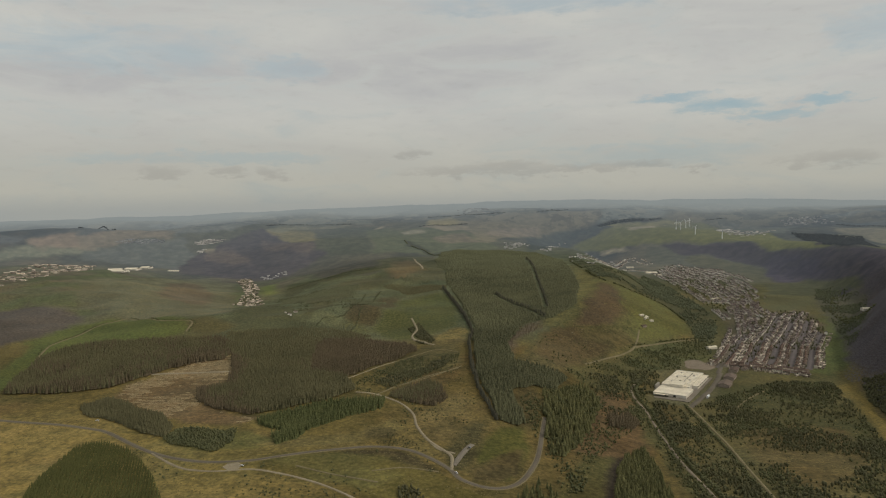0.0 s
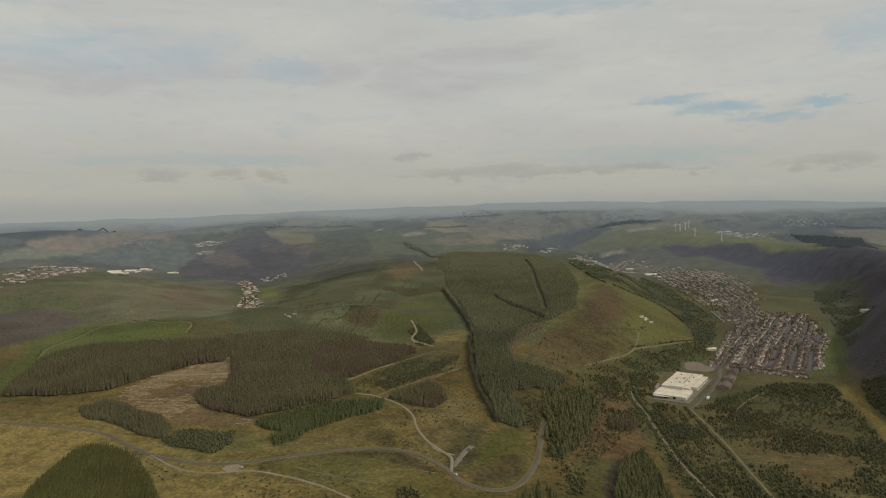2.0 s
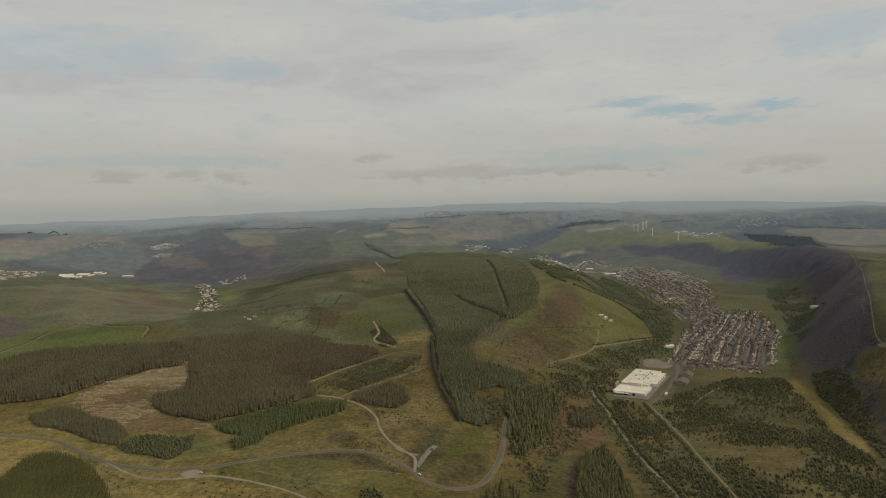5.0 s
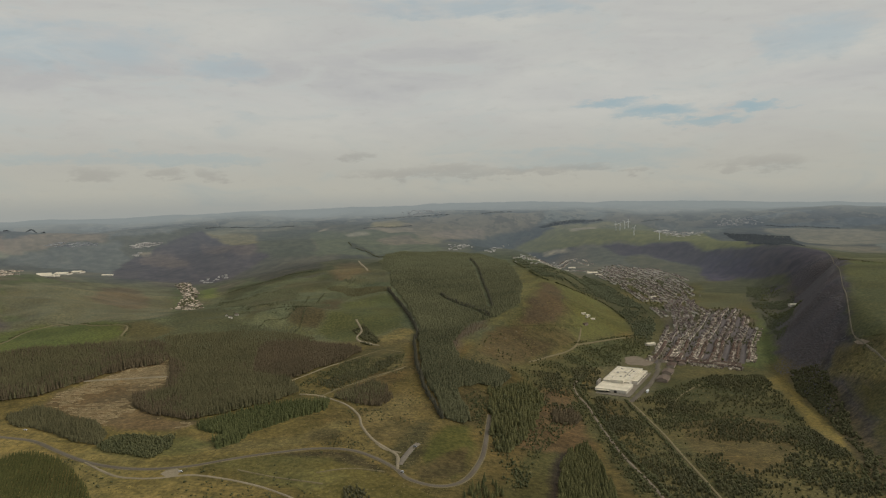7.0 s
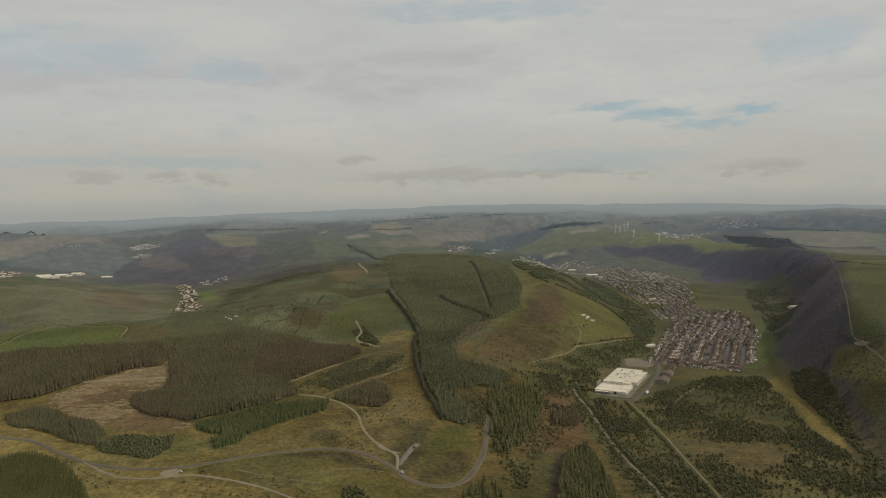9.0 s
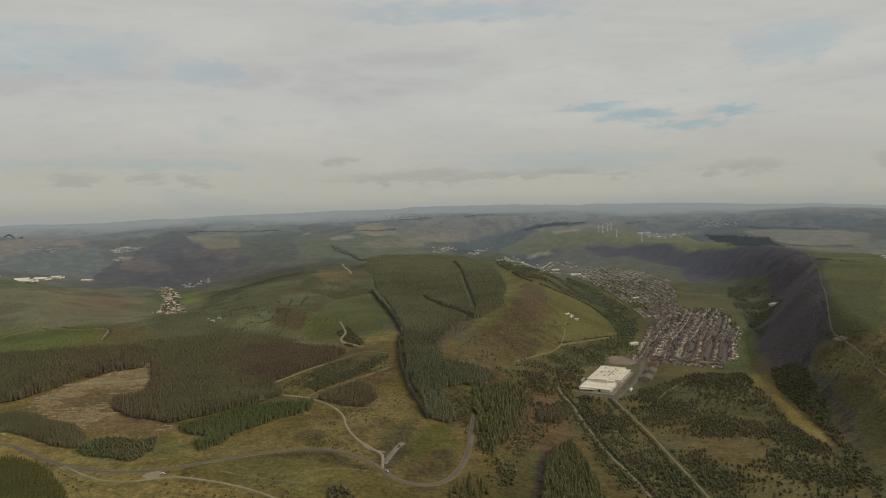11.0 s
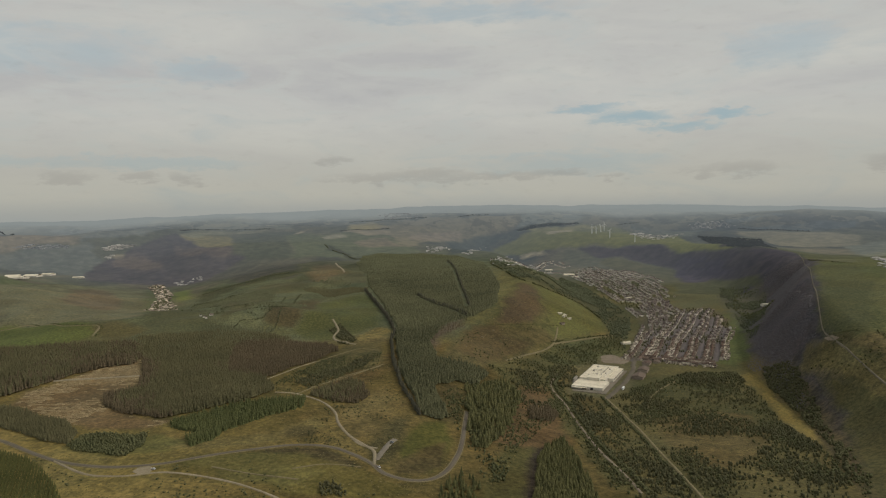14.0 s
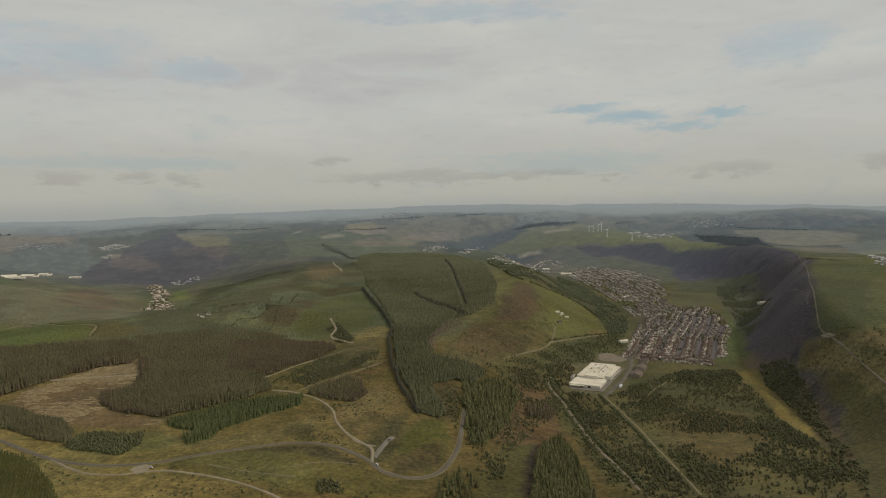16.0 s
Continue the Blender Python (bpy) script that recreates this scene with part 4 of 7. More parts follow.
FIELD_COVER = (
    # includes a near-black strip painted for the shade left of the foot wood
    (GREEN_GAP, (0.085, 0.09, 0.042), 0.5), (SCARP_FOOT, (0.082, 0.084, 0.052), 0.2), (CUT_SHADE, (0.042, 0.034, 0.028), 0.2), (WORKS_YARD, (0.11, 0.105, 0.06), 0.2),
    # dark scarp areas: cloud shadow put into the ground colour
    (SCARP_SHADOW, (0.076, 0.069, 0.082), 0.1), (SCARP_SHADE, (0.080, 0.075, 0.096), 0.1), (SCARP_GREEN, (0.091, 0.094, 0.058), 0.1), (PLATEAU_TOP, (0.103, 0.107, 0.062), 0.1),
    (EAST_FIELDS, (0.177, 0.185, 0.108), 0.1), (WEST_SLOPE, (0.131, 0.130, 0.085), 0.2), (WEST_RUST, (0.133, 0.113, 0.079), 0.2), (LEFT_DARK, (0.090, 0.081, 0.074), 0.1),
    # hill folds: lighter and darker relief shading put into the colour
    (LEFT_FIELD, (0.091, 0.108, 0.038), 0.0), (FOLD_SHADE_A, (0.070, 0.074, 0.041), 0.1), (FOLD_SHADE_B, (0.066, 0.068, 0.036), 0.1), (FOLD_LIT, (0.090, 0.091, 0.052), 0.1),
    (FOLD_BROWN, (0.070, 0.062, 0.035), 0.1), (GREEN_PLAIN, (0.080, 0.089, 0.039), 0.0),
)
HILL_COVER = (
    (UPPER_PLAIN, (0.087, 0.089, 0.053), 0.1), (BROWN_FIELD, (0.133, 0.111, 0.067), 0.1), (SPUR_RIM, (0.134, 0.126, 0.055), 0.4), (HEATHER, (0.089, 0.068, 0.042), 0.3),
    # lower corner slope: its shade is put into a darker green
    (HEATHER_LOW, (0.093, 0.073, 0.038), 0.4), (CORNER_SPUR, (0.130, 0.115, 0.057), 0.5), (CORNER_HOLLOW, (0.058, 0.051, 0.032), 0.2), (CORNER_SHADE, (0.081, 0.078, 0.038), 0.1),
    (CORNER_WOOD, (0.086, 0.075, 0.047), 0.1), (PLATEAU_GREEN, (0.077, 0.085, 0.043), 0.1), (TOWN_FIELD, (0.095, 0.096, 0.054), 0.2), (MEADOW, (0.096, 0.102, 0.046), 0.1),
    (FOOT_BRACKEN, (0.088, 0.073, 0.034), 0.6), (RIVER_BRACKEN, (0.123, 0.085, 0.045), 0.7), (ROAD_GREEN, (0.125, 0.117, 0.045), 0.4), (BLOTCH_A, (0.075, 0.068, 0.035), 0.6),
    (BLOTCH_B, (0.115, 0.112, 0.045), 0.7), (PALE_A, (0.165, 0.138, 0.060), 0.8),
)
FINE_COVER = (
    (PALE_B, (0.165, 0.130, 0.058), 0.8), (MOOR_DARK_A, (0.094, 0.084, 0.041), 0.7), (MOOR_DARK_B, (0.092, 0.081, 0.040), 0.7), (MOOR_BRIGHT, (0.135, 0.127, 0.05), 0.4),
    (ROAD_BANK, (0.07, 0.06, 0.033), 0.5), (BEND_BROWN, (0.112, 0.089, 0.042), 0.6), (CORNER_MOOR, (0.112, 0.095, 0.05), 0.8), (VALE_WEST, (0.079, 0.080, 0.042), 0.1),
    (WEDGE_OLIVE, (0.1, 0.09, 0.043), 0.7), (SPUR_LOW, (0.110, 0.110, 0.041), 0.2), (BENCH_WOODS, (0.078, 0.078, 0.06), 0.1), (GAP_FOREST, (0.07, 0.07, 0.036), 0.1),
    (SLOPE_DARK, (0.076, 0.08, 0.044), 0.1), (HILL_RIDGE_A, (0.092, 0.094, 0.046), 0.1), (FIELD_EDGE, (0.098, 0.092, 0.046), 0.2),
)
PAINTED = BROAD_COVER + FIELD_COVER + HILL_COVER + FINE_COVER


# far cover colours, greyed and blued for haze on top of their own tone
FAR_MOORS = (
    (WEST_MOOR, (0.281, 0.229, 0.179)), (WEST_DARK, (0.106, 0.111, 0.112)), (WEST_WOOD, (0.128, 0.137, 0.138)), (WEST_FIELD, (0.232, 0.241, 0.177)),
    (FAR_MOOR_LEFT, (0.255, 0.224, 0.175)), (FAR_PLANTATION, (0.130, 0.143, 0.141)), (FAR_DARK_RIDGE, (0.203, 0.219, 0.207)), (FAR_VALE_LEFT, (0.152, 0.163, 0.149)),
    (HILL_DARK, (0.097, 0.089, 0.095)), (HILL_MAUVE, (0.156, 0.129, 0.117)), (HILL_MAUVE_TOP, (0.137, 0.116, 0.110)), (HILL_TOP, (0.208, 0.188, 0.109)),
    (HILL_RIM, (0.219, 0.216, 0.150)), (FOLD_WOOD, (0.106, 0.114, 0.086)), (MID_FOREST, (0.128, 0.141, 0.093)), (MID_BROWN, (0.195, 0.175, 0.130)),
    (WOOD_EDGE, (0.066, 0.069, 0.048)),
)
FAR_SLOPES = (
    (PALE_FIELD, (0.304, 0.266, 0.141)), (PALE_STRIP, (0.301, 0.283, 0.212)), (PALE_SLOPE, (0.284, 0.249, 0.178)), (HAZY_FIELD, (0.191, 0.201, 0.162)),
    (MID_MOOR, (0.207, 0.189, 0.135)), (MOOR_PINK, (0.250, 0.215, 0.165)), (HAZY_VALE, (0.076, 0.090, 0.085)), (HAZY_FAR_HILL, (0.194, 0.218, 0.198)),
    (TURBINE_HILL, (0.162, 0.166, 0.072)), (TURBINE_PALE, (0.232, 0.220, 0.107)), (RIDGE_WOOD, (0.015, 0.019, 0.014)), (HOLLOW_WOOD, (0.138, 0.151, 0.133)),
    # the dark scarp again, cloud shadow included in its colour
    (SCARP_SHADOW, (0.078, 0.071, 0.083)), (SCARP_SHADE, (0.083, 0.076, 0.098)), (SCARP_GREEN, (0.091, 0.094, 0.058)), (SCARP_FOOT_GREEN, (0.118, 0.117, 0.080)),
    (RIGHT_WOOD, (0.077, 0.071, 0.070)),
)
FAR_FIELDS = (
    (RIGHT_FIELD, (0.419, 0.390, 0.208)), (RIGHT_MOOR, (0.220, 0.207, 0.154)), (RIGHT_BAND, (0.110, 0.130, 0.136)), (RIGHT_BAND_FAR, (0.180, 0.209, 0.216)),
    (PLATEAU_TOP, (0.103, 0.107, 0.062)), (EAST_VALE, (0.164, 0.176, 0.150)), (EAST_FIELDS, (0.194, 0.202, 0.153)), (STRIP_FIELD_A, (0.34, 0.3, 0.21)),
    (STRIP_FIELD_B, (0.34, 0.3, 0.21)), (STRIP_FIELD_C, (0.34, 0.3, 0.21)), (STRIP_FIELD_D, (0.34, 0.3, 0.21)), (STRIP_FIELD_E, (0.34, 0.3, 0.21)),
    (STRIP_FIELD_F, (0.34, 0.3, 0.21)), (STRIP_FIELD_G, (0.34, 0.3, 0.21)), (STRIP_FIELD_H, (0.34, 0.3, 0.21)), (STRIP_FIELD_I, (0.34, 0.3, 0.21)),
)
FAR_PAINTED = FAR_MOORS + FAR_SLOPES + FAR_FIELDS


def raw_mesh(name, verts, faces, mat, smooth_shade=False, second=None, slots=None):
    """A mesh from arrays; faces all with the same number of corners, or a list."""
    me = bpy.data.meshes.new(name)
    if isinstance(faces, np.ndarray):
        n, k = faces.shape
        me.vertices.add(len(verts))
        me.vertices.foreach_set("co", np.asarray(verts, np.float32).ravel())
        me.loops.add(n * k)
        me.loops.foreach_set("vertex_index", faces.astype(np.int32).ravel())
        me.polygons.add(n)
        me.polygons.foreach_set("loop_start", np.arange(0, n * k, k, dtype=np.int32))
        if smooth_shade:
            me.polygons.foreach_set("use_smooth", np.ones(n, bool))
        if slots is not None:
            me.polygons.foreach_set("material_index", slots.astype(np.int32))
        me.update(calc_edges=True)
        me.validate()
    else:
        me.from_pydata([tuple(v) for v in verts], [], faces)
    me.materials.append(mat)
    if second:
        me.materials.append(second)
    return me


def paint(me, x, y, extra=None):
    c, tuft_or_haze = cover_at(x, y) if extra is None else extra
    me.attributes.new("cover", "FLOAT_COLOR", "POINT").data.foreach_set("color", np.concatenate([c, np.ones((len(x), 1))], 1).astype(np.float32).ravel())
    me.attributes.new("tuft_or_haze", "FLOAT", "POINT").data.foreach_set("value", np.asarray(tuft_or_haze, np.float32))


def fan(rings, turns):
    """A sheet of ground in rings, closed all the way round."""
    rr, aa = np.meshgrid(rings, np.radians(turns), indexing="ij")
    n, m = rr.shape
    i, j = np.meshgrid(np.arange(n - 1), np.arange(m), indexing="ij")
    k = (j + 1) % m
    quads = np.stack([i * m + j, i * m + k, (i + 1) * m + k, (i + 1) * m + j], -1).reshape(-1, 4)[:, ::-1]
    return (rr * np.sin(aa)).ravel(), (rr * np.cos(aa)).ravel(), quads


def make_ground():
    turns = np.concatenate([np.arange(-42, 42, 0.16), np.arange(42, 318, 3)])
    rings = [0.0, 20, 60, 130, 200, 270, 330, 390, 430]
    while rings[-1] < 2280:
        rings.append(rings[-1] + np.clip(rings[-1] ** 2 * 6.6e-6, 2.2, 22))
    x, y, quads = fan(np.array(rings), turns)
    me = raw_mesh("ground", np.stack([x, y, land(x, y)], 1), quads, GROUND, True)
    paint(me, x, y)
    tagged(new("ground", me), "rough moorland ground of straw grass, heather and green fields", "ground", kind="structure")
    x, y, quads = fan(np.concatenate([np.arange(2250, 4940, 13), [4955]]), np.concatenate([np.arange(-42, 42, 0.16), np.arange(42, 318, 3)]))
    r = np.hypot(x, y)
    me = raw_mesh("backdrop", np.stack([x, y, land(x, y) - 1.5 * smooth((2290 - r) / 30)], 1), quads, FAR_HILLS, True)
    n, n2 = fbm(x, y * 0.5, 260, 5, 61)[:, None], fbm(x, y, 500, 3, 67)[:, None]
    # base colour of the far land, blued towards haze
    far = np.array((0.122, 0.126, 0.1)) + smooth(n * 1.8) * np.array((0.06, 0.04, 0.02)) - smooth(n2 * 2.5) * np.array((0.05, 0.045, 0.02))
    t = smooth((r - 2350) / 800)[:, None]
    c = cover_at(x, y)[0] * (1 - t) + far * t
    jx, jy = x + 26 * fbm(x, y, 70, 4, 63), y + 45 * fbm(x, y, 70, 4, 64)
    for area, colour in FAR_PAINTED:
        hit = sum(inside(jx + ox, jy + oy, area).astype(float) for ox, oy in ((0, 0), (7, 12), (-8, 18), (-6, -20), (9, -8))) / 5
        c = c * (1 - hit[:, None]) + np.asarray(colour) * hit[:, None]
    # last value: share of haze glow, rising with distance
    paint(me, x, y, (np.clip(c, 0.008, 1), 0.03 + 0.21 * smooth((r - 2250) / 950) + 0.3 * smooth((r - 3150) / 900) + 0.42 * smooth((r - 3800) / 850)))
    tagged(new("backdrop", me), "distant hazy blue hills and valleys up to the horizon", "hills", kind="structure")


make_ground()


# ---- roads ----
def curve_through(pts, step=5.0):
    p = np.array([2 * np.array(pts[0]) - pts[1], *pts, 2 * np.array(pts[-1]) - pts[-2]], float)
    out = []
    for a, b, c, d in zip(p, p[1:], p[2:], p[3:]):
        n = max(2, int(np.hypot(*(c - b)) / step))
        t = np.linspace(0, 1, n, endpoint=False)[:, None]
        out.append(0.5 * (2 * b + (c - a) * t + (2 * a - 5 * b + 4 * c - d) * t * t + (3 * b - a - 3 * c + d) * t ** 3))
    return np.concatenate([*out, p[-2:-1]])


def ribbon(name, pts, width, mat, lift=0.35, ragged=0.0, shift=0.0, step=5.0):
    line = curve_through(pts, step)
    way = np.gradient(line, axis=0)
    side = np.stack([way[:, 1], -way[:, 0]], 1) / np.linalg.norm(way, axis=1)[:, None]
    n = len(line)
    half = width / 2 * (1 + ragged * fbm(line[:, 0], line[:, 1], 25, 3, 71))
    rows = []
    for u, drop in ((-1.25, -1.2), (-1, 0), (0, 0.08), (1, 0), (1.25, -1.2)):
        q = line + side * (shift + u * half)[:, None]
        rows.append(np.column_stack([q, land(*q.T) + lift + drop]))
    v = np.stack(rows, 1).reshape(-1, 3)
    i, j = np.meshgrid(np.arange(n - 1), np.arange(4), indexing="ij")
    f = np.stack([i * 5 + j, i * 5 + j + 1, i * 5 + j + 6, i * 5 + j + 5], -1).reshape(-1, 4)
    return raw_mesh(name, v, f, mat, True)


def road(name, pts, width, mat, label, lines=False, **more):
    ob = tagged(new(name, ribbon(name, pts, width, mat, **more)), label, "road" if lines else "track", kind="structure")
    if lines:
        for s in (-1, 1):
            part("verge", ribbon("verge", pts, 0.9, EARTH_TRACK, 0.42, 0.5, shift=s * (width / 2 + 0.3)), None, None, ob, "pale gravel verge")
    return ob


def part(name, verts, faces, mat, parent, label=""):
    me = verts if isinstance(verts, bpy.types.Mesh) else raw_mesh(name, verts, faces, mat)
    ob = new(name, me)
    ob.parent = parent
    return tagged(ob, label)


road("road", MAIN_ROAD, 4.6, TARMAC, "grey tarmac mountain road curving over open moorland", True)
road("side_road", SIDE_ROAD, 3.0, GRAVEL, "pale gravel forest road leaving the mountain road", ragged=0.15, lift=0.45)
road("layby_track", LAYBY, 2.7, GRAVEL, "pale gravel loop track beside the mountain road", ragged=0.25, lift=0.4)
road("ridge_track", RIDGE_TRACK, 2.1, GRAVEL, "pale gravel track along the edge of the larches", ragged=0.4)
road("wedge_track", WEDGE_TRACK, 1.8, EARTH_TRACK, "worn earth track above a small conifer wood", ragged=0.4)
road("valley_lane", RAIL_TRACK, 3.0, YARD_GRAVEL, "pale gravel lane along the valley edge", ragged=0.25)
road("scrub_track", VALLEY_TRACK, 3.0, EARTH_TRACK, "wide straight earth track through valley scrub", ragged=0.25)
road("works_road", WORKS_ROAD, 7.5, TARMAC, "grey tarmac road from the factory into the town")
road("hill_path", HILL_PATH, 3.0, EARTH_TRACK, "worn earth path climbing the grassy spur", ragged=0.4)
road("farm_track", FARM_TRACK, 4.0, EARTH_TRACK, "earth farm track below the grassy spur", ragged=0.4)
road("plateau_track", PLATEAU_TRACK, 1.5, DULL_TRACK, "dull grey-brown track running along the plateau edge", ragged=0.5, lift=0.6)
road("field_track", LEFT_TRACK, 3.4, EARTH_TRACK, "pale track round a green hill field", ragged=0.4, lift=0.5)
road("plain_track", PLAIN_TRACK, 3.4, GRAVEL, "pale winding gravel track between plantations", ragged=0.3, lift=0.6)
road("felled_track", FELLED_TRACK, 4.2, GRAVEL, "pale straight track across felled woodland", ragged=0.4, lift=0.9)
road("meadow_path", MEADOW_TRACK, 2.6, EARTH_TRACK, "narrow worn path through valley scrub", ragged=0.4)
road("moor_path", MOOR_PATH, 2.0, EARTH_TRACK, "narrow worn path over moorland grass", ragged=0.4)
road("grass_path", GRASS_PATH, 1.6, EARTH_TRACK, "faint worn path over moorland grass", ragged=0.4)
road("junction_arm", JUNCTION_ARM, 5.5, CONCRETE, "grey tarmac spur and small car park on the moor", lift=0.42)
road("junction_loop", JUNCTION_LOOP, 2.2, GRAVEL, "narrow gravel loop beside the moorland junction", ragged=0.3)
road("upper_wedge_track", UPPER_WEDGE_TRACK, 2.0, EARTH_TRACK, "worn earth track between two small woods", ragged=0.35)
road("plain_bend", PLAIN_BEND, 3.2, GRAVEL, "pale bend of a forest track", ragged=0.3, lift=0.6)
road("larch_edge_track", LARCH_EDGE_TRACK, 1.6, EARTH_TRACK, "faint track above the larch plantation", ragged=0.4)
road("brown_track", BROWN_TRACK, 6, GRAVEL, "pale forest track beside a brown clearing", ragged=0.3, lift=0.8)


def pad(name, ring, mat, label, lift=0.4):
    """A flat piece of yard with a rim, from its outline."""
    p = np.array(ring, float)
    mid = p.mean(0)
    rows = [np.column_stack([q, land(*q.T) + lift + d]) for q, d in ((mid + (p - mid) * 1.04, -1.2), (p, 0), (mid + (p - mid) * 0.5, 0.05))]
    n = len(p)
    v = np.concatenate([*rows, [[*mid, float(land(*mid)) + lift + 0.05]]])
    f = [(r * n + i, r * n + (i + 1) % n, (r + 1) * n + (i + 1) % n, (r + 1) * n + i) for r in (0, 1) for i in range(n)]
    f += [(2 * n + i, 2 * n + (i + 1) % n, 3 * n) for i in range(n)]
    return tagged(new(name, raw_mesh(name, v, f, mat)), label, "yard", kind="structure")


def oval(cx, cy, rx, ry, turn=0, n=22, rough=0.12):
    a = np.linspace(0, 2 * np.pi, n, endpoint=False)
    k = 1 + rough * np.sin(3 * a + cx) + rough * 0.7 * np.sin(5 * a + cy)
    c, s = math.cos(radians(turn)), math.sin(radians(turn))
    u, v = rx * k * np.cos(a), ry * k * np.sin(a)
    return np.column_stack([cx + u * c - v * s, cy + u * s + v * c])


pad("layby_pad", LAYBY_PAD, GRAVEL, "pale gravel parking bay beside the mountain road", 0.45)
pad("plateau_pad", PLATEAU_PAD, YARD_GRAVEL, "brown gravel turning place on the plateau track", 0.5)
pad("gravel_yard", oval(355, 1240, 24, 37), YARD_GRAVEL, "brown-grey gravel yard behind the white factory", 0.4)


# ---- woods ----
def conifer_form(sides, tiers, rnd, trunk=True, low=0.16):
    """Unit spruce, 1 high: drooping tiers with jagged hems, tapering to the tip."""
    v, f = [], []
    for t in range(tiers):
        z0, z1 = low + (0.92 - low) * t / tiers, min(1.0, low + (0.92 - low) * (t + 1) / tiers + 0.14)
        rad = 0.2 * (1 - 0.9 * t / tiers)
        b, turn = len(v), rnd.uniform(0, 6)
        for s in range(sides):
            a = turn + 2 * math.pi * s / sides
            k = rad * rnd.uniform(0.6, 1.25)
            v.append((k * math.cos(a), k * math.sin(a), z0 - rnd.uniform(0, 0.07)))
        v.append((rnd.uniform(-0.02, 0.02), rnd.uniform(-0.02, 0.02), z1))
        f += [(b + s, b + (s + 1) % sides, b + sides) for s in range(sides)]
    if trunk:
        b = len(v)
        v += [(0.034, 0, 0), (-0.02, 0.03, 0), (-0.02, -0.03, 0), (0, 0, 0.75)]
        f += [(b, b + 1, b + 3), (b + 1, b + 2, b + 3), (b + 2, b, b + 3)]
    return np.array(v), np.array(f)


def bush_form(clumps, rnd, core=True):
    """Unit broadleaved crown, 1 high: small ragged leaf clumps round an uneven core, with gaps."""
    v, f = [], []
    lobes = [(rnd.uniform(-0.22, 0.22), rnd.uniform(-0.22, 0.22), rnd.uniform(0.35, 0.68), rnd.uniform(0.2, 0.32)) for _ in range(4)]
    for _ in range(clumps):
        lx, ly, lz, lr = rnd.choice(lobes)
        d = Vector((rnd.gauss(0, 1), rnd.gauss(0, 1), rnd.gauss(0.25, 0.8))).normalized()
        c = Vector((lx, ly, lz)) + d * lr * rnd.uniform(0.75, 1.1)
        n = (d + Vector((rnd.uniform(-0.5, 0.5), rnd.uniform(-0.5, 0.5), rnd.uniform(-0.2, 0.6)))).normalized()
        u = n.orthogonal().normalized()
        w, b, size = n.cross(u), len(v), rnd.uniform(0.09, 0.17)
        for q in range(4):
            a = q * math.pi / 2 + rnd.uniform(-0.4, 0.4)
            v.append(tuple(c + (u * math.cos(a) + w * math.sin(a)) * size * rnd.uniform(0.6, 1.2) + n * rnd.uniform(-0.03, 0.03)))
        f += [(b, b + 1, b + 2), (b, b + 2, b + 3)]
    if core:
        b, s = len(v), 6
        for z, r in ((0.0, 0.1), (0.35, 0.3), (0.68, 0.22)):
            for q in range(s):
                a = 2 * math.pi * q / s
                k = r * rnd.uniform(0.75, 1.2)
                v.append((k * math.cos(a), k * math.sin(a), z + rnd.uniform(-0.04, 0.04)))
        v.append((0, 0, 0.84))
        for t in (0, 1):
            for q in range(s):
                i, j = b + t * s + q, b + t * s + (q + 1) % s
                f += [(i, j, j + s), (i, j + s, i + s)]
        f += [(b + 2 * s + q, b + 2 * s + (q + 1) % s, b + 3 * s) for q in range(s)]
    return np.array(v), np.array(f)


def tuft_form(rnd):
    """A low uneven grass tussock, 1 high."""
    n = 5
    v = [(k * math.cos(a), k * math.sin(a), -0.2) for a, k in ((6.283 * i / n + rnd.uniform(-0.3, 0.3), rnd.uniform(0.7, 1.3)) for i in range(n))]
    v.append((rnd.uniform(-0.3, 0.3), rnd.uniform(-0.3, 0.3), 1.0))
    return np.array(v), np.array([(i, (i + 1) % n, n) for i in range(n)])


form_rnd = random.Random(5)
TUFTS = [tuft_form(form_rnd) for _ in range(4)]
NEAR_SPRUCE = [conifer_form(7, 4, form_rnd) for _ in range(4)]
MID_SPRUCE = [conifer_form(5, 3, form_rnd, low=0.2) for _ in range(5)]
YOUNG_FORM = [conifer_form(5, 3, form_rnd, low=0.08) for _ in range(5)]
FAR_SPRUCE = [conifer_form(5, 2, form_rnd, False) for _ in range(3)]
MID_BUSH = [bush_form(12, form_rnd) for _ in range(4)]
FAR_BUSH = [bush_form(3, form_rnd) for _ in range(4)]


def scatter(area, gap, seed, rows=0.0, keep=None, jitter=0.42, long=1.0):
    """Places on a loose grid inside an outline; rows: the grid's turn in degrees."""
    g = np.random.RandomState(seed)
    p = np.array(area, float)
    c = p.mean(0)
    reach = np.abs(p - c).max() * 1.5
    k = np.arange(-reach, reach, gap)
    u, v = (a.ravel() for a in np.meshgrid(k * long, k))
    u, v = u[np.abs(u) < reach], v[np.abs(u) < reach]
    u, v = u + g.uniform(-jitter, jitter, len(u)) * gap, v + g.uniform(-jitter, jitter, len(v)) * gap
    s, t = math.sin(radians(rows)), math.cos(radians(rows))
    x, y = c[0] + u * t - v * s, c[1] + u * s + v * t
    ok = inside(x + gap * fbm(x, y, 20, 2, 81), y + gap * fbm(x, y, 20, 2, 83), list(area))
    x, y = x[ok], y[ok]
    if keep is not None:
        ok = keep(x, y)
        x, y = x[ok], y[ok]
    return x, y


def clear_of(lines, width):
    return lambda x, y: np.min([off_line(x, y, l)[0] for l in lines], 0) > width


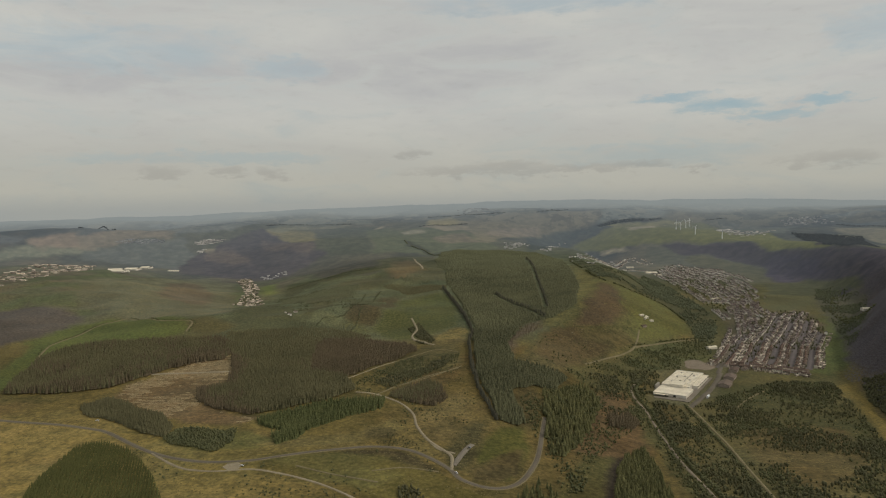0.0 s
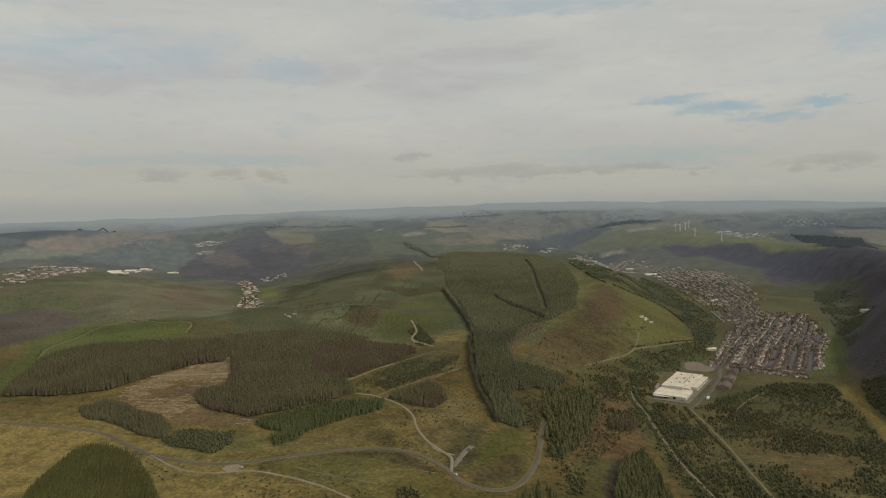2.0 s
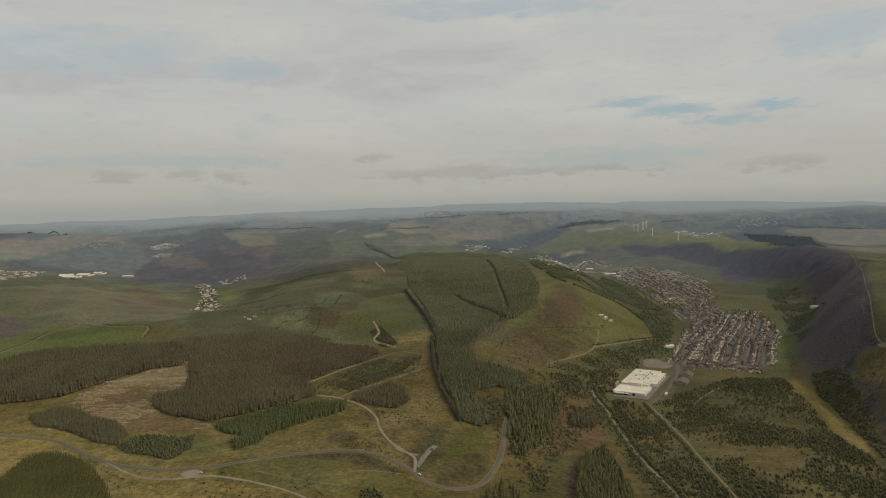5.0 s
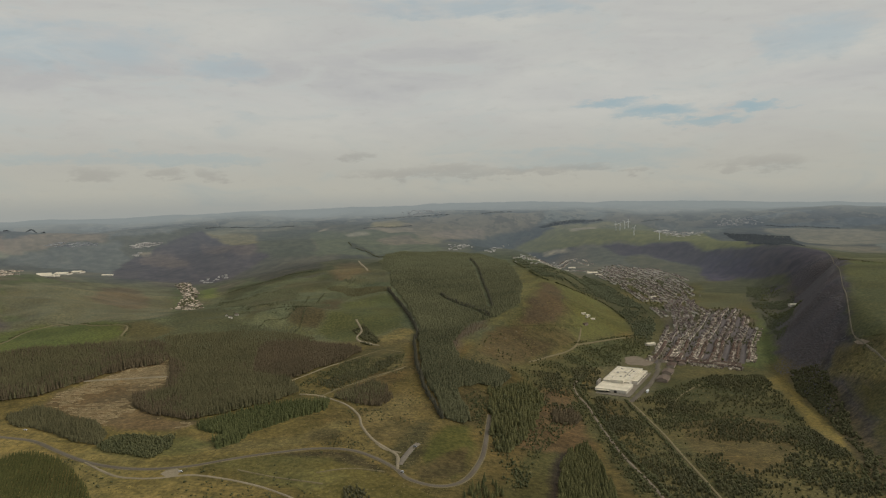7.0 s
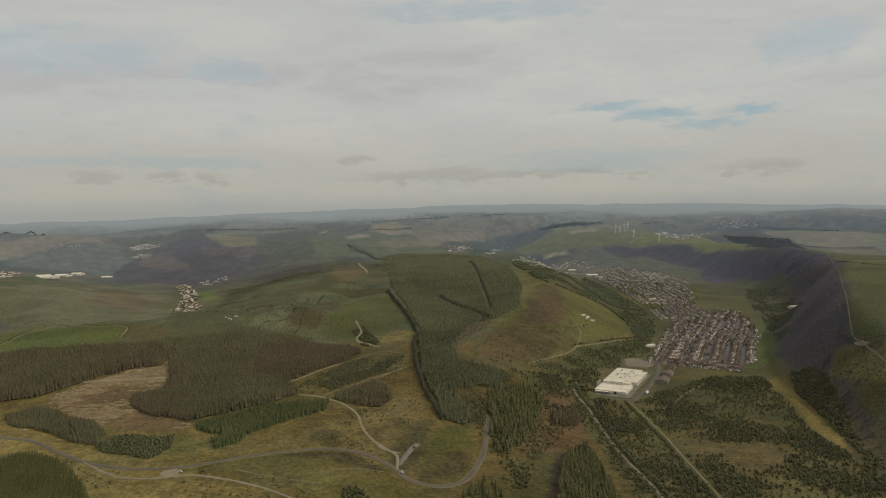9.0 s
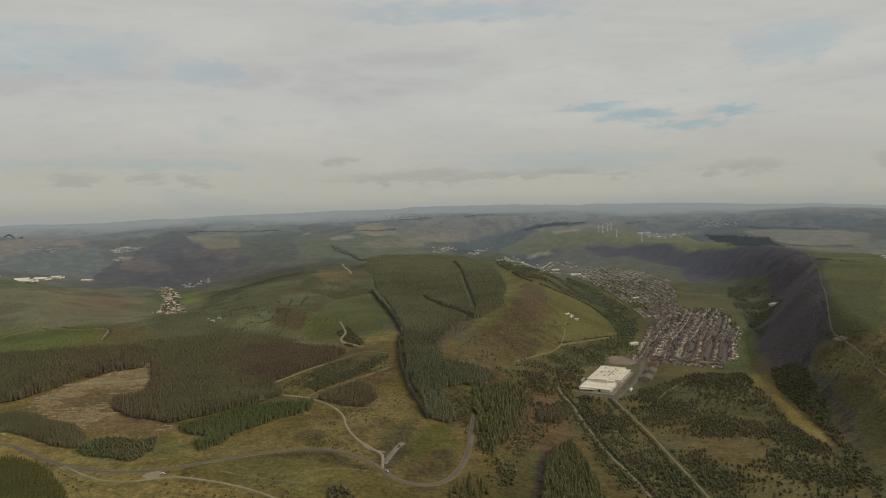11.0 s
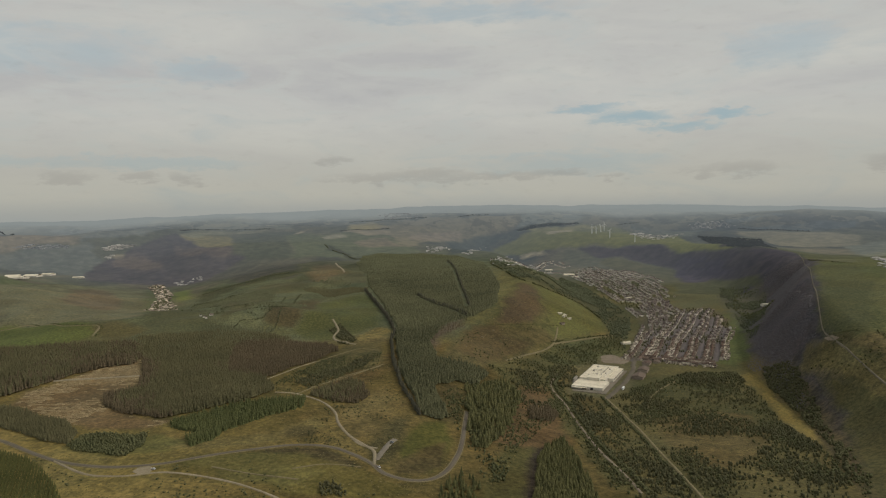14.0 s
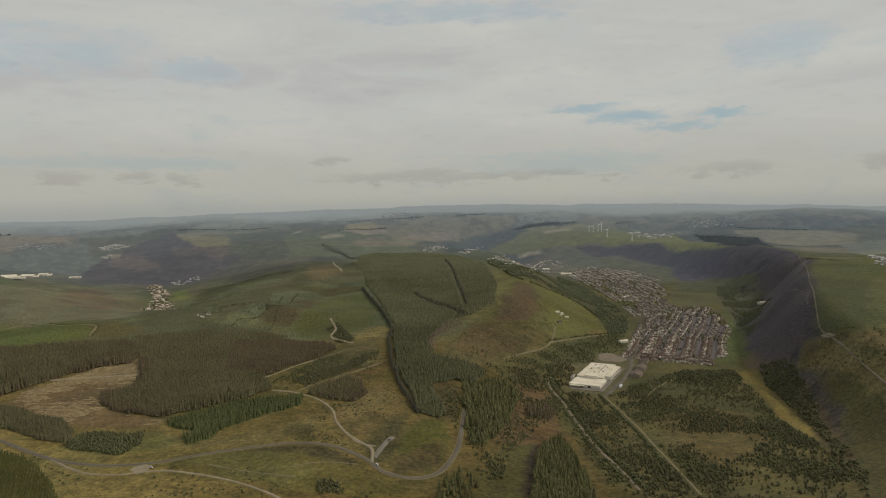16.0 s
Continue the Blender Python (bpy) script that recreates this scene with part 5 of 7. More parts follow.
def stand(name, x, y, forms, tall, mat, label, category="forest", seed=0, wide=1.0, spread=0.3, bark=False):
    """Many trees as one mesh."""
    g = np.random.RandomState(seed + 3)
    if not len(x):
        return None
    z = land(x, y)
    size = tall * g.uniform(1 - spread, 1 + spread, len(x)) * (1 + 0.2 * fbm(x, y, 60, 3, 91))
    pick, turn, fat = g.randint(0, len(forms), len(x)), g.uniform(0, 6.283, len(x)), wide * g.uniform(0.8, 1.25, len(x))
    vs, fs, slots, base = [], [], [], 0
    for k, (v, f) in enumerate(forms):
        m = pick == k
        n = m.sum()
        if not n:
            continue
        c, s, h, w = np.cos(turn[m])[:, None], np.sin(turn[m])[:, None], size[m][:, None], (size[m] * fat[m])[:, None]
        vx, vy, vz = v[:, 0][None], v[:, 1][None], v[:, 2][None]
        out = np.stack([x[m][:, None] + (vx * c - vy * s) * w, y[m][:, None] + (vx * s + vy * c) * w, z[m][:, None] - 0.3 + vz * h], -1)
        vs.append(out.reshape(-1, 3))
        fs.append((f[None] + (base + np.arange(n) * len(v))[:, None, None]).reshape(-1, 3))
        slots.append(np.tile(np.arange(len(f)) >= len(f) - 3, n))
        base += n * len(v)
    me = raw_mesh(name, np.concatenate(vs), np.concatenate(fs), mat, second=BARK if bark else None, slots=np.concatenate(slots) if bark else None)
    return tagged(new(name, me), label, category, kind="stuff")


clear_roads = clear_of([MAIN_ROAD, SIDE_ROAD, RIDGE_TRACK, RAIL_TRACK, VALLEY_TRACK, WORKS_ROAD, HILL_PATH, FARM_TRACK, LAYBY], 4.5)
clear_ride = clear_of([RIDE], 3.0)


def both(x, y):
    return clear_roads(x, y) & clear_ride(x, y)


def off_yard(x, y):
    return clear_roads(x, y) & (np.hypot(x - 346, y - 1240) > 38)


def thin(size, k, level, soft=0.5, also=both):
    """Keeps places in patches with frayed edges."""
    def keep(x, y):
        g = np.random.RandomState(k)
        return also(x, y) & (fbm(x, y, size, 4, k) + soft * g.uniform(-1, 1, len(x)) > level)
    return keep


stand("young_plantation", *scatter(YOUNG_PLANTATION, 1.8, 1, 24, clear_roads, 0.28, 1.5), YOUNG_FORM, 4.6, YOUNG_SPRUCE, "dense young green spruce plantation in rows", seed=1, wide=1.15, spread=0.15)
stand("small_wood", *scatter(SMALL_WOOD, 2.6, 2, 0, clear_roads), MID_SPRUCE, 6.5, DARK_SPRUCE, "small dark conifer wood beside felled ground", seed=2, wide=1.25, bark=True)
stand("thicket", *scatter(THICKET, 2.4, 3, 0, clear_roads), MID_BUSH, 3.4, LEAVES, "olive green thicket of young mixed trees", "wood", seed=3)
def mixed(x, y, size, k, level):
    """Which places of a wood are larch instead of spruce."""
    return fbm(x, y, size, 4, k) + 0.35 * np.random.RandomState(k).uniform(-1, 1, len(x)) > level


def fringe(x, y, k):
    """Bare brown trees at the edge of the felled ground."""
    return off_line(x, y, FELLED + FELLED[:1])[0] + 9 * np.random.RandomState(k).uniform(-1, 1, len(x)) < 15


x, y = scatter(LEFT_FOREST, 2.7, 4, 10, thin(30, 140, -0.75, 0.35))
m = mixed(x, y, 60, 141, 0.34) | fringe(x, y, 160)
stand("spruce_forest", x[~m], y[~m], MID_SPRUCE, 11.5, DARK_SPRUCE, "tall dark spruce forest behind felled ground", seed=4, bark=True, spread=0.25, wide=0.85)
stand("larch_wood", x[m], y[m], MID_SPRUCE, 11, LARCH_TWIGS, "brown larches mixed into dark spruce forest", seed=42, bark=True, spread=0.25, wide=0.85)
x, y = scatter(MAIN_FOREST, 2.5, 5, 10, thin(26, 142, -0.8, 0.35))
m = mixed(x, y, 50, 143, 0.3) | fringe(x, y, 161)
stand("spruce_forest", x[~m], y[~m], MID_SPRUCE, 10, DARK_SPRUCE, "tall dark spruce forest with bare trunks at its edge", seed=5, bark=True, spread=0.25, wide=0.85)
stand("larch_wood", x[m], y[m], MID_SPRUCE, 9.5, LARCH_TWIGS, "brown larches among tall dark spruces", seed=43, bark=True, spread=0.25, wide=0.85)
stand("larch_wood", *scatter(LARCH, 2.6, 6, 10, both), MID_SPRUCE, 9.5, LARCH_TWIGS, "brown larch plantation above a pale track", seed=6, bark=True, spread=0.22, wide=0.85)
stand("green_forest", *scatter(BRIGHT_FOREST, 2.6, 7, 30, both), YOUNG_FORM, 7, GREEN_SPRUCE, "green spruce plantation sloping down to moorland", seed=7, wide=1.2)
x, y = scatter(WEDGE_WOOD, 2.6, 8, 0, both)
m = mixed(x, y, 30, 162, 0.0)
stand("wedge_wood", x[m], y[m], MID_SPRUCE, 7, DARK_SPRUCE, "small dark conifer wood between tracks", seed=8, wide=1.0, bark=True)
stand("wedge_larches", x[~m], y[~m], MID_SPRUCE, 6.5, LARCH_TWIGS, "brown larches in a small wood between tracks", seed=90, wide=1.0, bark=True)
stand("wedge_scrub", *scatter(WEDGE_SCRUB, 2.8, 9, 0, thin(40, 90, -0.3)), MID_BUSH, 3.2, DARK_LEAVES, "green scrub between two forest tracks", "scrub", seed=9, spread=0.5)
RIDE_BAND = [(x - 13, y) for x, y in RIDE] + [(x + 13, y) for x, y in RIDE[::-1]]
stand("ride_wood", *scatter(RIDE_BAND, 2.5, 10, 0, lambda x, y: clear_ride(x, y) & (off_line(x, y, RIDE)[0] < 6.2) & (x > np.interp(y, [q[1] for q in RIDE[::-1]], [q[0] for q in RIDE[::-1]]))), MID_SPRUCE, 9.5, SHADE_SPRUCE, "row of tall dark spruces beside a forest ride", seed=10, bark=True)
x, y = scatter(PLATEAU_FOREST, 3.0, 11, 12, both)
stand("plateau_forest", x[y < 1200], y[y < 1200], MID_SPRUCE, 9, SPRUCE, "dense spruce forest along a straight dark ride", seed=11, wide=1.2, bark=True)
x, y = scatter(PLATEAU_FOREST, 4.6, 12, 12, lambda x, y: both(x, y) & (y >= 1200) & (np.min([off_line(x, y, l)[0] for l in (BLOCK_RIDE, CROSS_RIDE)], 0) > 5))
# trees beyond about 1950 m take the haze-tinted needle colour
m = np.hypot(x, y) + np.random.RandomState(9).uniform(-350, 350, len(x)) < 1950
stand("plateau_forest", x[m], y[m], FAR_SPRUCE, 6.5, SPRUCE, "dense green spruce forest covering the plateau", seed=12, wide=2.3, spread=0.16)
stand("plateau_forest", x[~m], y[~m], FAR_SPRUCE, 5, HAZED_SPRUCE, "spruce forest running over the plateau edge, greyed for haze", seed=38, wide=3.0, spread=0.16)
for line, seed in ((BLOCK_RIDE, 91), (CROSS_RIDE, 92)):
    q = curve_through(line, 3.2)
    w = np.random.RandomState(seed).uniform(-1, 1, (len(q), 2))
    stand("ride_edge", q[:, 0] + 6.5 + 1.6 * w[:, 0], q[:, 1] + 4 + 2 * w[:, 1], FAR_SPRUCE, 8.5, SHADE_SPRUCE, "edge of taller spruces along a forest ride, darkened for its shade", seed=seed, wide=1.3)
stand("dark_stand", *scatter(DARK_PATCH, 4.4, 13), FAR_SPRUCE, 3.6, DARK_SPRUCE, "dark stand of spruces on the green plateau", seed=13, wide=2.2, spread=0.15)
stand("gap_forest", *scatter(GAP_FOREST, 3.8, 89, 10, clear_roads), FAR_SPRUCE, 6.0, DARK_SPRUCE, "dense dark spruces between two forest blocks", seed=89, wide=1.5, spread=0.25)
stand("back_forest", *scatter(BACK_FOREST, 4.8, 14, 10, thin(110, 133, 0.05, 0.08)), FAR_SPRUCE, 4.5, HAZED_SPRUCE, "green conifer forest on the hill behind", seed=14, wide=2.4, spread=0.2)
x, y = scatter(MIXED_SLOPE, 8, 26, 10, thin(160, 122, 0.05, 0.15))
stand("mixed_forest", x, y, FAR_SPRUCE, 6, HAZED_SPRUCE, "dark blocks of conifers on the rolling hillside", seed=26, wide=2.0)
open_hill = lambda x, y: (np.hypot(x, y) < 2080 + 120 * fbm(x, y, 120, 3, 147)) & ~inside(x, y, GREEN_PLAIN) & ~inside(x, y, BROWN_FIELD)
stand("hill_forest", *scatter(HILL_FOREST, 4.2, 36, 10, thin(150, 131, 0.22, 0.06, open_hill)), FAR_SPRUCE, 3.0, HAZED_SPRUCE, "dark blocks of older conifers over the hills", seed=36, wide=2.8, spread=0.2)
stand("gully_woods", *scatter(GULLY, 6.0, 16, 10, thin(120, 97, 0.25, 0.12)), FAR_BUSH, 3.0, HAZED_SPRUCE, "broadleaved trees in the gullies above the village", "wood", seed=16, wide=1.5)

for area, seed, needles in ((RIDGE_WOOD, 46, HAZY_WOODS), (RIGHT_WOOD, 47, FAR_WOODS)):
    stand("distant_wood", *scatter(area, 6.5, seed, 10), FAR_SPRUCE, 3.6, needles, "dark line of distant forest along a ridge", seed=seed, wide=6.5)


def on_scarp(x, y):
    e = -foot_gap(x, y)[1]
    wide = np.interp(y, (600, 1000, 1500, 2500), (55, 85, 145, 190))
    e = e + 30 * fbm(x, y, 60, 3, 99)
    return (e > 0) & (e < wide) & ~inside(x, y, TOWN_EDGE) & ~inside(x - 8, y, STRIP) & ~inside(x + 8, y, STRIP) & ~inside(x, y, EAST_SLOPE) & ~inside(x, y, SCARP_FOOT)


SCARP = [(430, 900), (700, 900), (900, 1300), (1200, 1800), (1250, 2000), (1000, 2100), (850, 1900), (600, 1400), (500, 1100)]
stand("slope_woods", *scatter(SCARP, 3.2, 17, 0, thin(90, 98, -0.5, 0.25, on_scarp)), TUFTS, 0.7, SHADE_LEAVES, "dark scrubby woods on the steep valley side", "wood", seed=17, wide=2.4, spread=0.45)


def off_gravel(x, y):
    return ((x - 355) / 28) ** 2 + ((y - 1235) / 48) ** 2 > 1


def in_vale(x, y):
    w, e = foot_gap(x, y)
    open_ground = np.any([inside(x, y, a) for a in (TOWN, TOWN_NECK, TOWN_FAR, TOWN_FIELD, TOWN_EDGE, STRIP, WORKS_YARD, GREEN_GAP, SCARP_FOOT)], 0)
    return (w > -45) & (e > -30) & ~open_ground & ~inside(x - 7, y, STRIP) & ~inside(x, y - 14, STRIP) & ~inside(x + 7, y, STRIP) & clear_roads(x, y)


x, y = scatter(VALE_WEST, 4.6, 18, 0, thin(60, 99, -0.04, 0.3, off_yard))
m = fbm(x, y, 60, 3, 158) + 0.4 * np.random.RandomState(158).uniform(-1, 1, len(x)) > 0
stand("vale_woods", x[m], y[m], FAR_BUSH, 4.0, HAZED_LEAVES, "green broadleaved woods along the valley floor", "wood", seed=18, wide=1.4, spread=0.45)
stand("vale_woods", x[~m], y[~m], FAR_BUSH, 4.2, HAZED_LEAVES, "dark alders and oaks along the valley stream", "wood", seed=86, wide=1.2, spread=0.4)
stand("bench_woods", *scatter(BENCH_WOODS, 5.0, 87, 0, thin(70, 159, 0.12, 0.2)), FAR_BUSH, 3.4, HAZED_LEAVES, "dark clumps of trees on the bench below the steep slope", "wood", seed=87, wide=1.5, spread=0.4)
stand("plain_scrub", *scatter(PLAIN_SCRUB, 3.4, 88, 0, clear_of([PLAIN_TRACK, PLAIN_BEND], 4)), MID_BUSH, 3.6, DARK_LEAVES, "dark scrub beside a pale forest track", "scrub", seed=88, wide=1.2, spread=0.4)


def scrubby(x, y):
    g = np.random.RandomState(19)
    return in_vale(x, y) & (fbm(x, y, 55, 4, 101) + 0.5 * g.uniform(-1, 1, len(x)) > np.where(inside(x, y, SCRUB_FIELD), 0.27, 0.0))


x, y = scatter(SCRUB, 2.9, 19, 0, scrubby)
m = fbm(x, y, 45, 3, 152) + 0.5 * np.random.RandomState(152).uniform(-1, 1, len(x)) > 0.05
stand("valley_scrub", x[m], y[m], MID_BUSH, 3.0, LEAVES, "dense olive green scrub on the valley floor", "scrub", seed=19, wide=1.15, spread=0.5)
stand("valley_birches", x[~m], y[~m], MID_BUSH, 4.2, DARK_LEAVES, "dark slender young birches and willows on the valley floor", "wood", seed=72, wide=0.85, spread=0.45)
stand("works_trees", *scatter(WORKS_WOOD, 4.0, 73, 0, thin(30, 153, 0.0, 0.35)), MID_BUSH, 5.0, DARK_LEAVES, "dark green trees below the white factory", "wood", seed=73, wide=1.0, spread=0.4)
stand("river_thicket", *scatter(RIVER_THICKET, 3.6, 74, 0, thin(40, 154, 0.05, 0.35)), MID_BUSH, 3.4, DARK_LEAVES, "dark scrub among brown bracken above the valley lane", "scrub", seed=74, wide=1.1, spread=0.5)
stand("yard_edge_trees", *scatter(YARD_TREES, 4.4, 75, 0, thin(50, 155, -0.1, 0.4, off_gravel)), MID_BUSH, 4.5, DARK_LEAVES, "dark trees between the lane and the works", "wood", seed=75, wide=1.1, spread=0.4)
stand("corner_wood", *scatter(CORNER_WOOD, 3.8, 71, 0, thin(40, 151, -0.35, 0.35)), MID_BUSH, 4.4, DARK_LEAVES, "dark broadleaved trees between the grass strip and the slope", "wood", seed=71, wide=1.2, spread=0.5)
stand("lane_scrub", *scatter(LANE_SCRUB, 4.2, 20, 0, thin(45, 103, -0.02, 0.5, off_gravel)), MID_BUSH, 3.0, LEAVES, "bushes along the valley lane", "scrub", seed=20, wide=1.2, spread=0.5)
stand("corner_tussocks", *scatter(CORNER_SPUR, 3.4, 84, 0, thin(30, 156, 0.0, 0.5)), TUFTS, 0.5, TUSSOCK, "rough grass tussocks on the corner spur", "grass", seed=84, wide=1.7, spread=0.5)
stand("corner_bushes", *scatter(CORNER_SPUR + CORNER_MOOR, 5.5, 85, 0, thin(40, 157, 0.3, 0.35)), MID_BUSH, 2.4, LEAVES, "scattered low bushes along the plateau corner", "scrub", seed=85, wide=1.3, spread=0.5)
stand("foot_scrub", *scatter(CORNER_SLOPE, 4.2, 21, 0, thin(60, 104, 0.0, 0.4)), MID_BUSH, 3.0, LEAVES, "scattered bushes at the foot of the slope", "scrub", seed=21, wide=1.2, spread=0.5)
stand("wedge_gorse", *scatter(WEDGE_GORSE, 3.0, 96, 0, thin(30, 163, -0.12, 0.35)), MID_BUSH, 2.0, LEAVES, "low olive scrub and gorse between forest tracks", "scrub", seed=96, wide=1.4, spread=0.5)
stand("roadside_gorse", *scatter(ROADSIDE, 4.0, 97, 0, thin(30, 164, 0.1, 0.4, clear_roads)), MID_BUSH, 1.4, DARK_LEAVES, "dark gorse above the mountain road", "scrub", seed=97, wide=1.5, spread=0.5)
stand("moor_gorse", *scatter(MOOR, 5, 22, 0, thin(34, 105, 0.32, 0.25, lambda x, y: clear_roads(x, y) & ~inside(x, y, FELLED))), MID_BUSH, 1.6, LEAVES, "low dark gorse bushes dotted over the moor", "scrub", seed=22, wide=1.6, spread=0.6)
open_moor = lambda x, y: clear_roads(x, y) & ~np.any([inside(x, y, a) for a in (FELLED, YOUNG_PLANTATION, MAIN_FOREST, BRIGHT_FOREST, SMALL_WOOD, THICKET, LIME_FIELD)], 0)
stand("moor_tussocks", *scatter(WIDE_MOOR, 2.9, 27, 0, thin(28, 123, 0.0, 0.5, open_moor)), TUFTS, 0.6, TUSSOCK, "straw and dark tussocks of moorland grass", "grass", seed=27, wide=1.7, spread=0.5)
stand("spur_tussocks", *scatter(SPUR_GRASS, 5.0, 28, 0, thin(40, 124, 0.1, 0.5)), TUFTS, 0.8, TUSSOCK, "tussocks of rough grass on the spur", "grass", seed=28, wide=1.7, spread=0.5)
stand("valley_tussocks", *scatter(SCRUB, 3.4, 29, 0, thin(30, 125, 0.0, 0.5, in_vale)), TUFTS, 0.8, TUSSOCK, "rough grass tussocks between valley bushes", "grass", seed=29, wide=1.6, spread=0.5)
stand("meadow_tussocks", *scatter(LANE_SCRUB, 3.2, 34, 0, thin(30, 126, 0.0, 0.5)), TUFTS, 0.7, TUSSOCK, "rough grass tussocks beside the valley lane", "grass", seed=34, wide=1.6, spread=0.5)
stand("river_tussocks", *scatter(RIVER_SCRUB, 3.0, 35, 0, thin(30, 127, 0.0, 0.5)), TUFTS, 0.7, TUSSOCK, "rough grass tussocks near the river wood", "grass", seed=35, wide=1.6, spread=0.5)
for area, seed in ((SCREE_A, 81), (SCREE_B, 82)):
    stand("scree", *scatter(area, 3.4, seed, 0, thin(20, seed + 80, 0.0, 0.4)), TUFTS, 0.8, CONCRETE, "pale broken stones across the grassy spur", "stones", seed=seed, wide=1.5, spread=0.5)
stand("spur_bushes", *scatter(BRACKEN, 7, 23, 0, thin(50, 106, 0.35, 0.3)), MID_BUSH, 2.2, LEAVES, "scattered bushes among brown bracken on the spur", "scrub", seed=23, wide=1.5, spread=0.5)
stand("larch_edge", *scatter(RIVER_WOOD_B, 3.4, 24, 0, both), MID_SPRUCE, 9, LARCH_TWIGS, "brown larches at the edge of a river meadow", "wood", seed=24, bark=True)
stand("river_scrub", *scatter(RIVER_SCRUB, 3.2, 25, 0, thin(50, 107, 0.1, 0.4)), MID_BUSH, 2.6, LEAVES, "mixed bushes between the spruce wood and the lane", "scrub", seed=25, wide=1.2, spread=0.5)


def hedge(name, pts, off, gap, tall, label, seed, leaves=None):
    """Bushes in a row beside a line."""
    line = curve_through(pts, gap)
    way = np.gradient(line, axis=0)
    side = np.stack([way[:, 1], -way[:, 0]], 1) / np.linalg.norm(way, axis=1)[:, None]
    g = np.random.RandomState(seed)
    q = line + side * (off + g.uniform(-1.5, 1.5, len(line)))[:, None] + g.uniform(-1, 1, (len(line), 2))
    ok = fbm(q[:, 0], q[:, 1], 40, 3, seed) > -0.3
    stand(name, q[ok, 0], q[ok, 1], MID_BUSH, tall, leaves or LEAVES, label, "hedge", seed=seed, wide=1.3, spread=0.5)


stand("bare_snags", *scatter(CLEARCUT, 5.5, 44, 0, thin(40, 144, -0.1, 0.4)), MID_SPRUCE, 5, LARCH_TWIGS, "thin bare snags left on a felled slope", "trees", seed=44, wide=0.6, spread=0.5, bark=True)
stand("gap_scrub", *scatter(GREEN_GAP, 5.5, 54, 0, thin(45, 148, 0.12, 0.4, off_yard)), MID_BUSH, 2.8, LEAVES, "scattered bushes on green ground above the factory", "scrub", seed=54, wide=1.3, spread=0.5)
stand("foot_trees", *scatter(SCARP_FOOT, 6, 55, 0, thin(110, 149, 0.12, 0.12, lambda x, y: y < 2050)), FAR_BUSH, 4.2, LEAVES, "clumps of dark trees at the foot of the steep slope", "trees", seed=55, wide=1.6, spread=0.5)
hedge("lane_hedge", RAIL_TRACK, -6.5, 1.8, 3.6, "ragged hedge of bushes along the valley lane", 61)
hedge("lane_hedge", RAIL_TRACK, 5.5, 3.0, 3.0, "ragged hedge of bushes along the valley lane", 62)
hedge("track_hedge", VALLEY_TRACK, 6.0, 2.2, 3.4, "line of bushes beside the straight earth track", 63)
hedge("farm_hedge", FARM_TRACK, -5.0, 3.0, 3.0, "hedge beside the farm track", 64)
hedge("heather_hedge", HEATHER_WALL, 0.0, 2.6, 1.6, "dark overgrown field bank below the heather", 65)
hedge("field_hedge", LEFT_TRACK, -5.0, 3.2, 2.2, "dark hedge round the green hill field", 66)
hedge("gully_trees", GULLY_A, 0.0, 5.0, 3.0, "line of trees down a gully on the hillside", 68, HAZED_SPRUCE)
hedge("gully_trees", GULLY_B, 0.0, 5.0, 3.0, "line of trees along a fold of the hills", 69, HAZED_SPRUCE)
hedge("fold_trees", GULLY_C, 0.0, 4.0, 4.0, "dark line of trees along a fold of the green hill", 76, HAZED_SPRUCE)
hedge("wood_edge", FAR_EDGE, 0.0, 4.0, 4.0, "dark edge of a far conifer wood", 77, HAZED_SPRUCE)
hedge("bank_hedge", PLATEAU_BANK, 0.0, 2.5, 2.0, "dark bank across the plateau pasture", 79)
hedge("plateau_hedge", PLATEAU_HEDGE, 0.0, 4.0, 2.5, "dark hedge bank on the plateau top", 78)
stand("moor_thicket", *scatter(MOOR_THICKET, 2.6, 83, 0), MID_BUSH, 3.2, DARK_LEAVES, "dark clump of bushes on the near moor", "scrub", seed=83, wide=1.0, spread=0.4)
hedge("spur_hedge", SPUR_FOOT, 0.0, 4.0, 5.0, "line of trees at the foot of the spur", 67)


for k, line in enumerate((FAR_LINE_A, FAR_LINE_B, FAR_LINE_C, FAR_LINE_D, FAR_LINE_E, FAR_LINE_F, FAR_LINE_G)):
    q = curve_through(line, 7.0)
    stand("distant_wood", q[:, 0], q[:, 1], FAR_SPRUCE, 6.5, FAR_WOODS, "thin dark shelter belt on a distant hill", seed=95 + k, wide=2.6)


# ---- single spruces near the road ----
def tree_kind(form, tall, mat):
    v, f = form
    t, n = len(v) - 4, len(f) - 3
    crown = raw_mesh("crown", v[:t] * tall, f[:n], mat)
    k = 7
    ring = [(math.cos(2 * math.pi * i / k), math.sin(2 * math.pi * i / k)) for i in range(k)]
    tv = [(x * 0.24, y * 0.24, -0.4) for x, y in ring] + [(x * 0.15, y * 0.15, tall * 0.3) for x, y in ring] + [(0, 0, tall * 0.9)]
    tf = [(i, (i + 1) % k, k + (i + 1) % k) for i in range(k)] + [(i, k + (i + 1) % k, k + i) for i in range(k)] + [(k + i, k + (i + 1) % k, 2 * k) for i in range(k)]
    ob = tagged(new("spruce_tree"), "tall green spruce tree in a valley wood", "tree", "spruces of the river wood")
    part("trunk", np.array(tv), np.array(tf), BARK, ob, "grey-brown trunk")
    part("crown", crown, None, None, ob)
    return ob


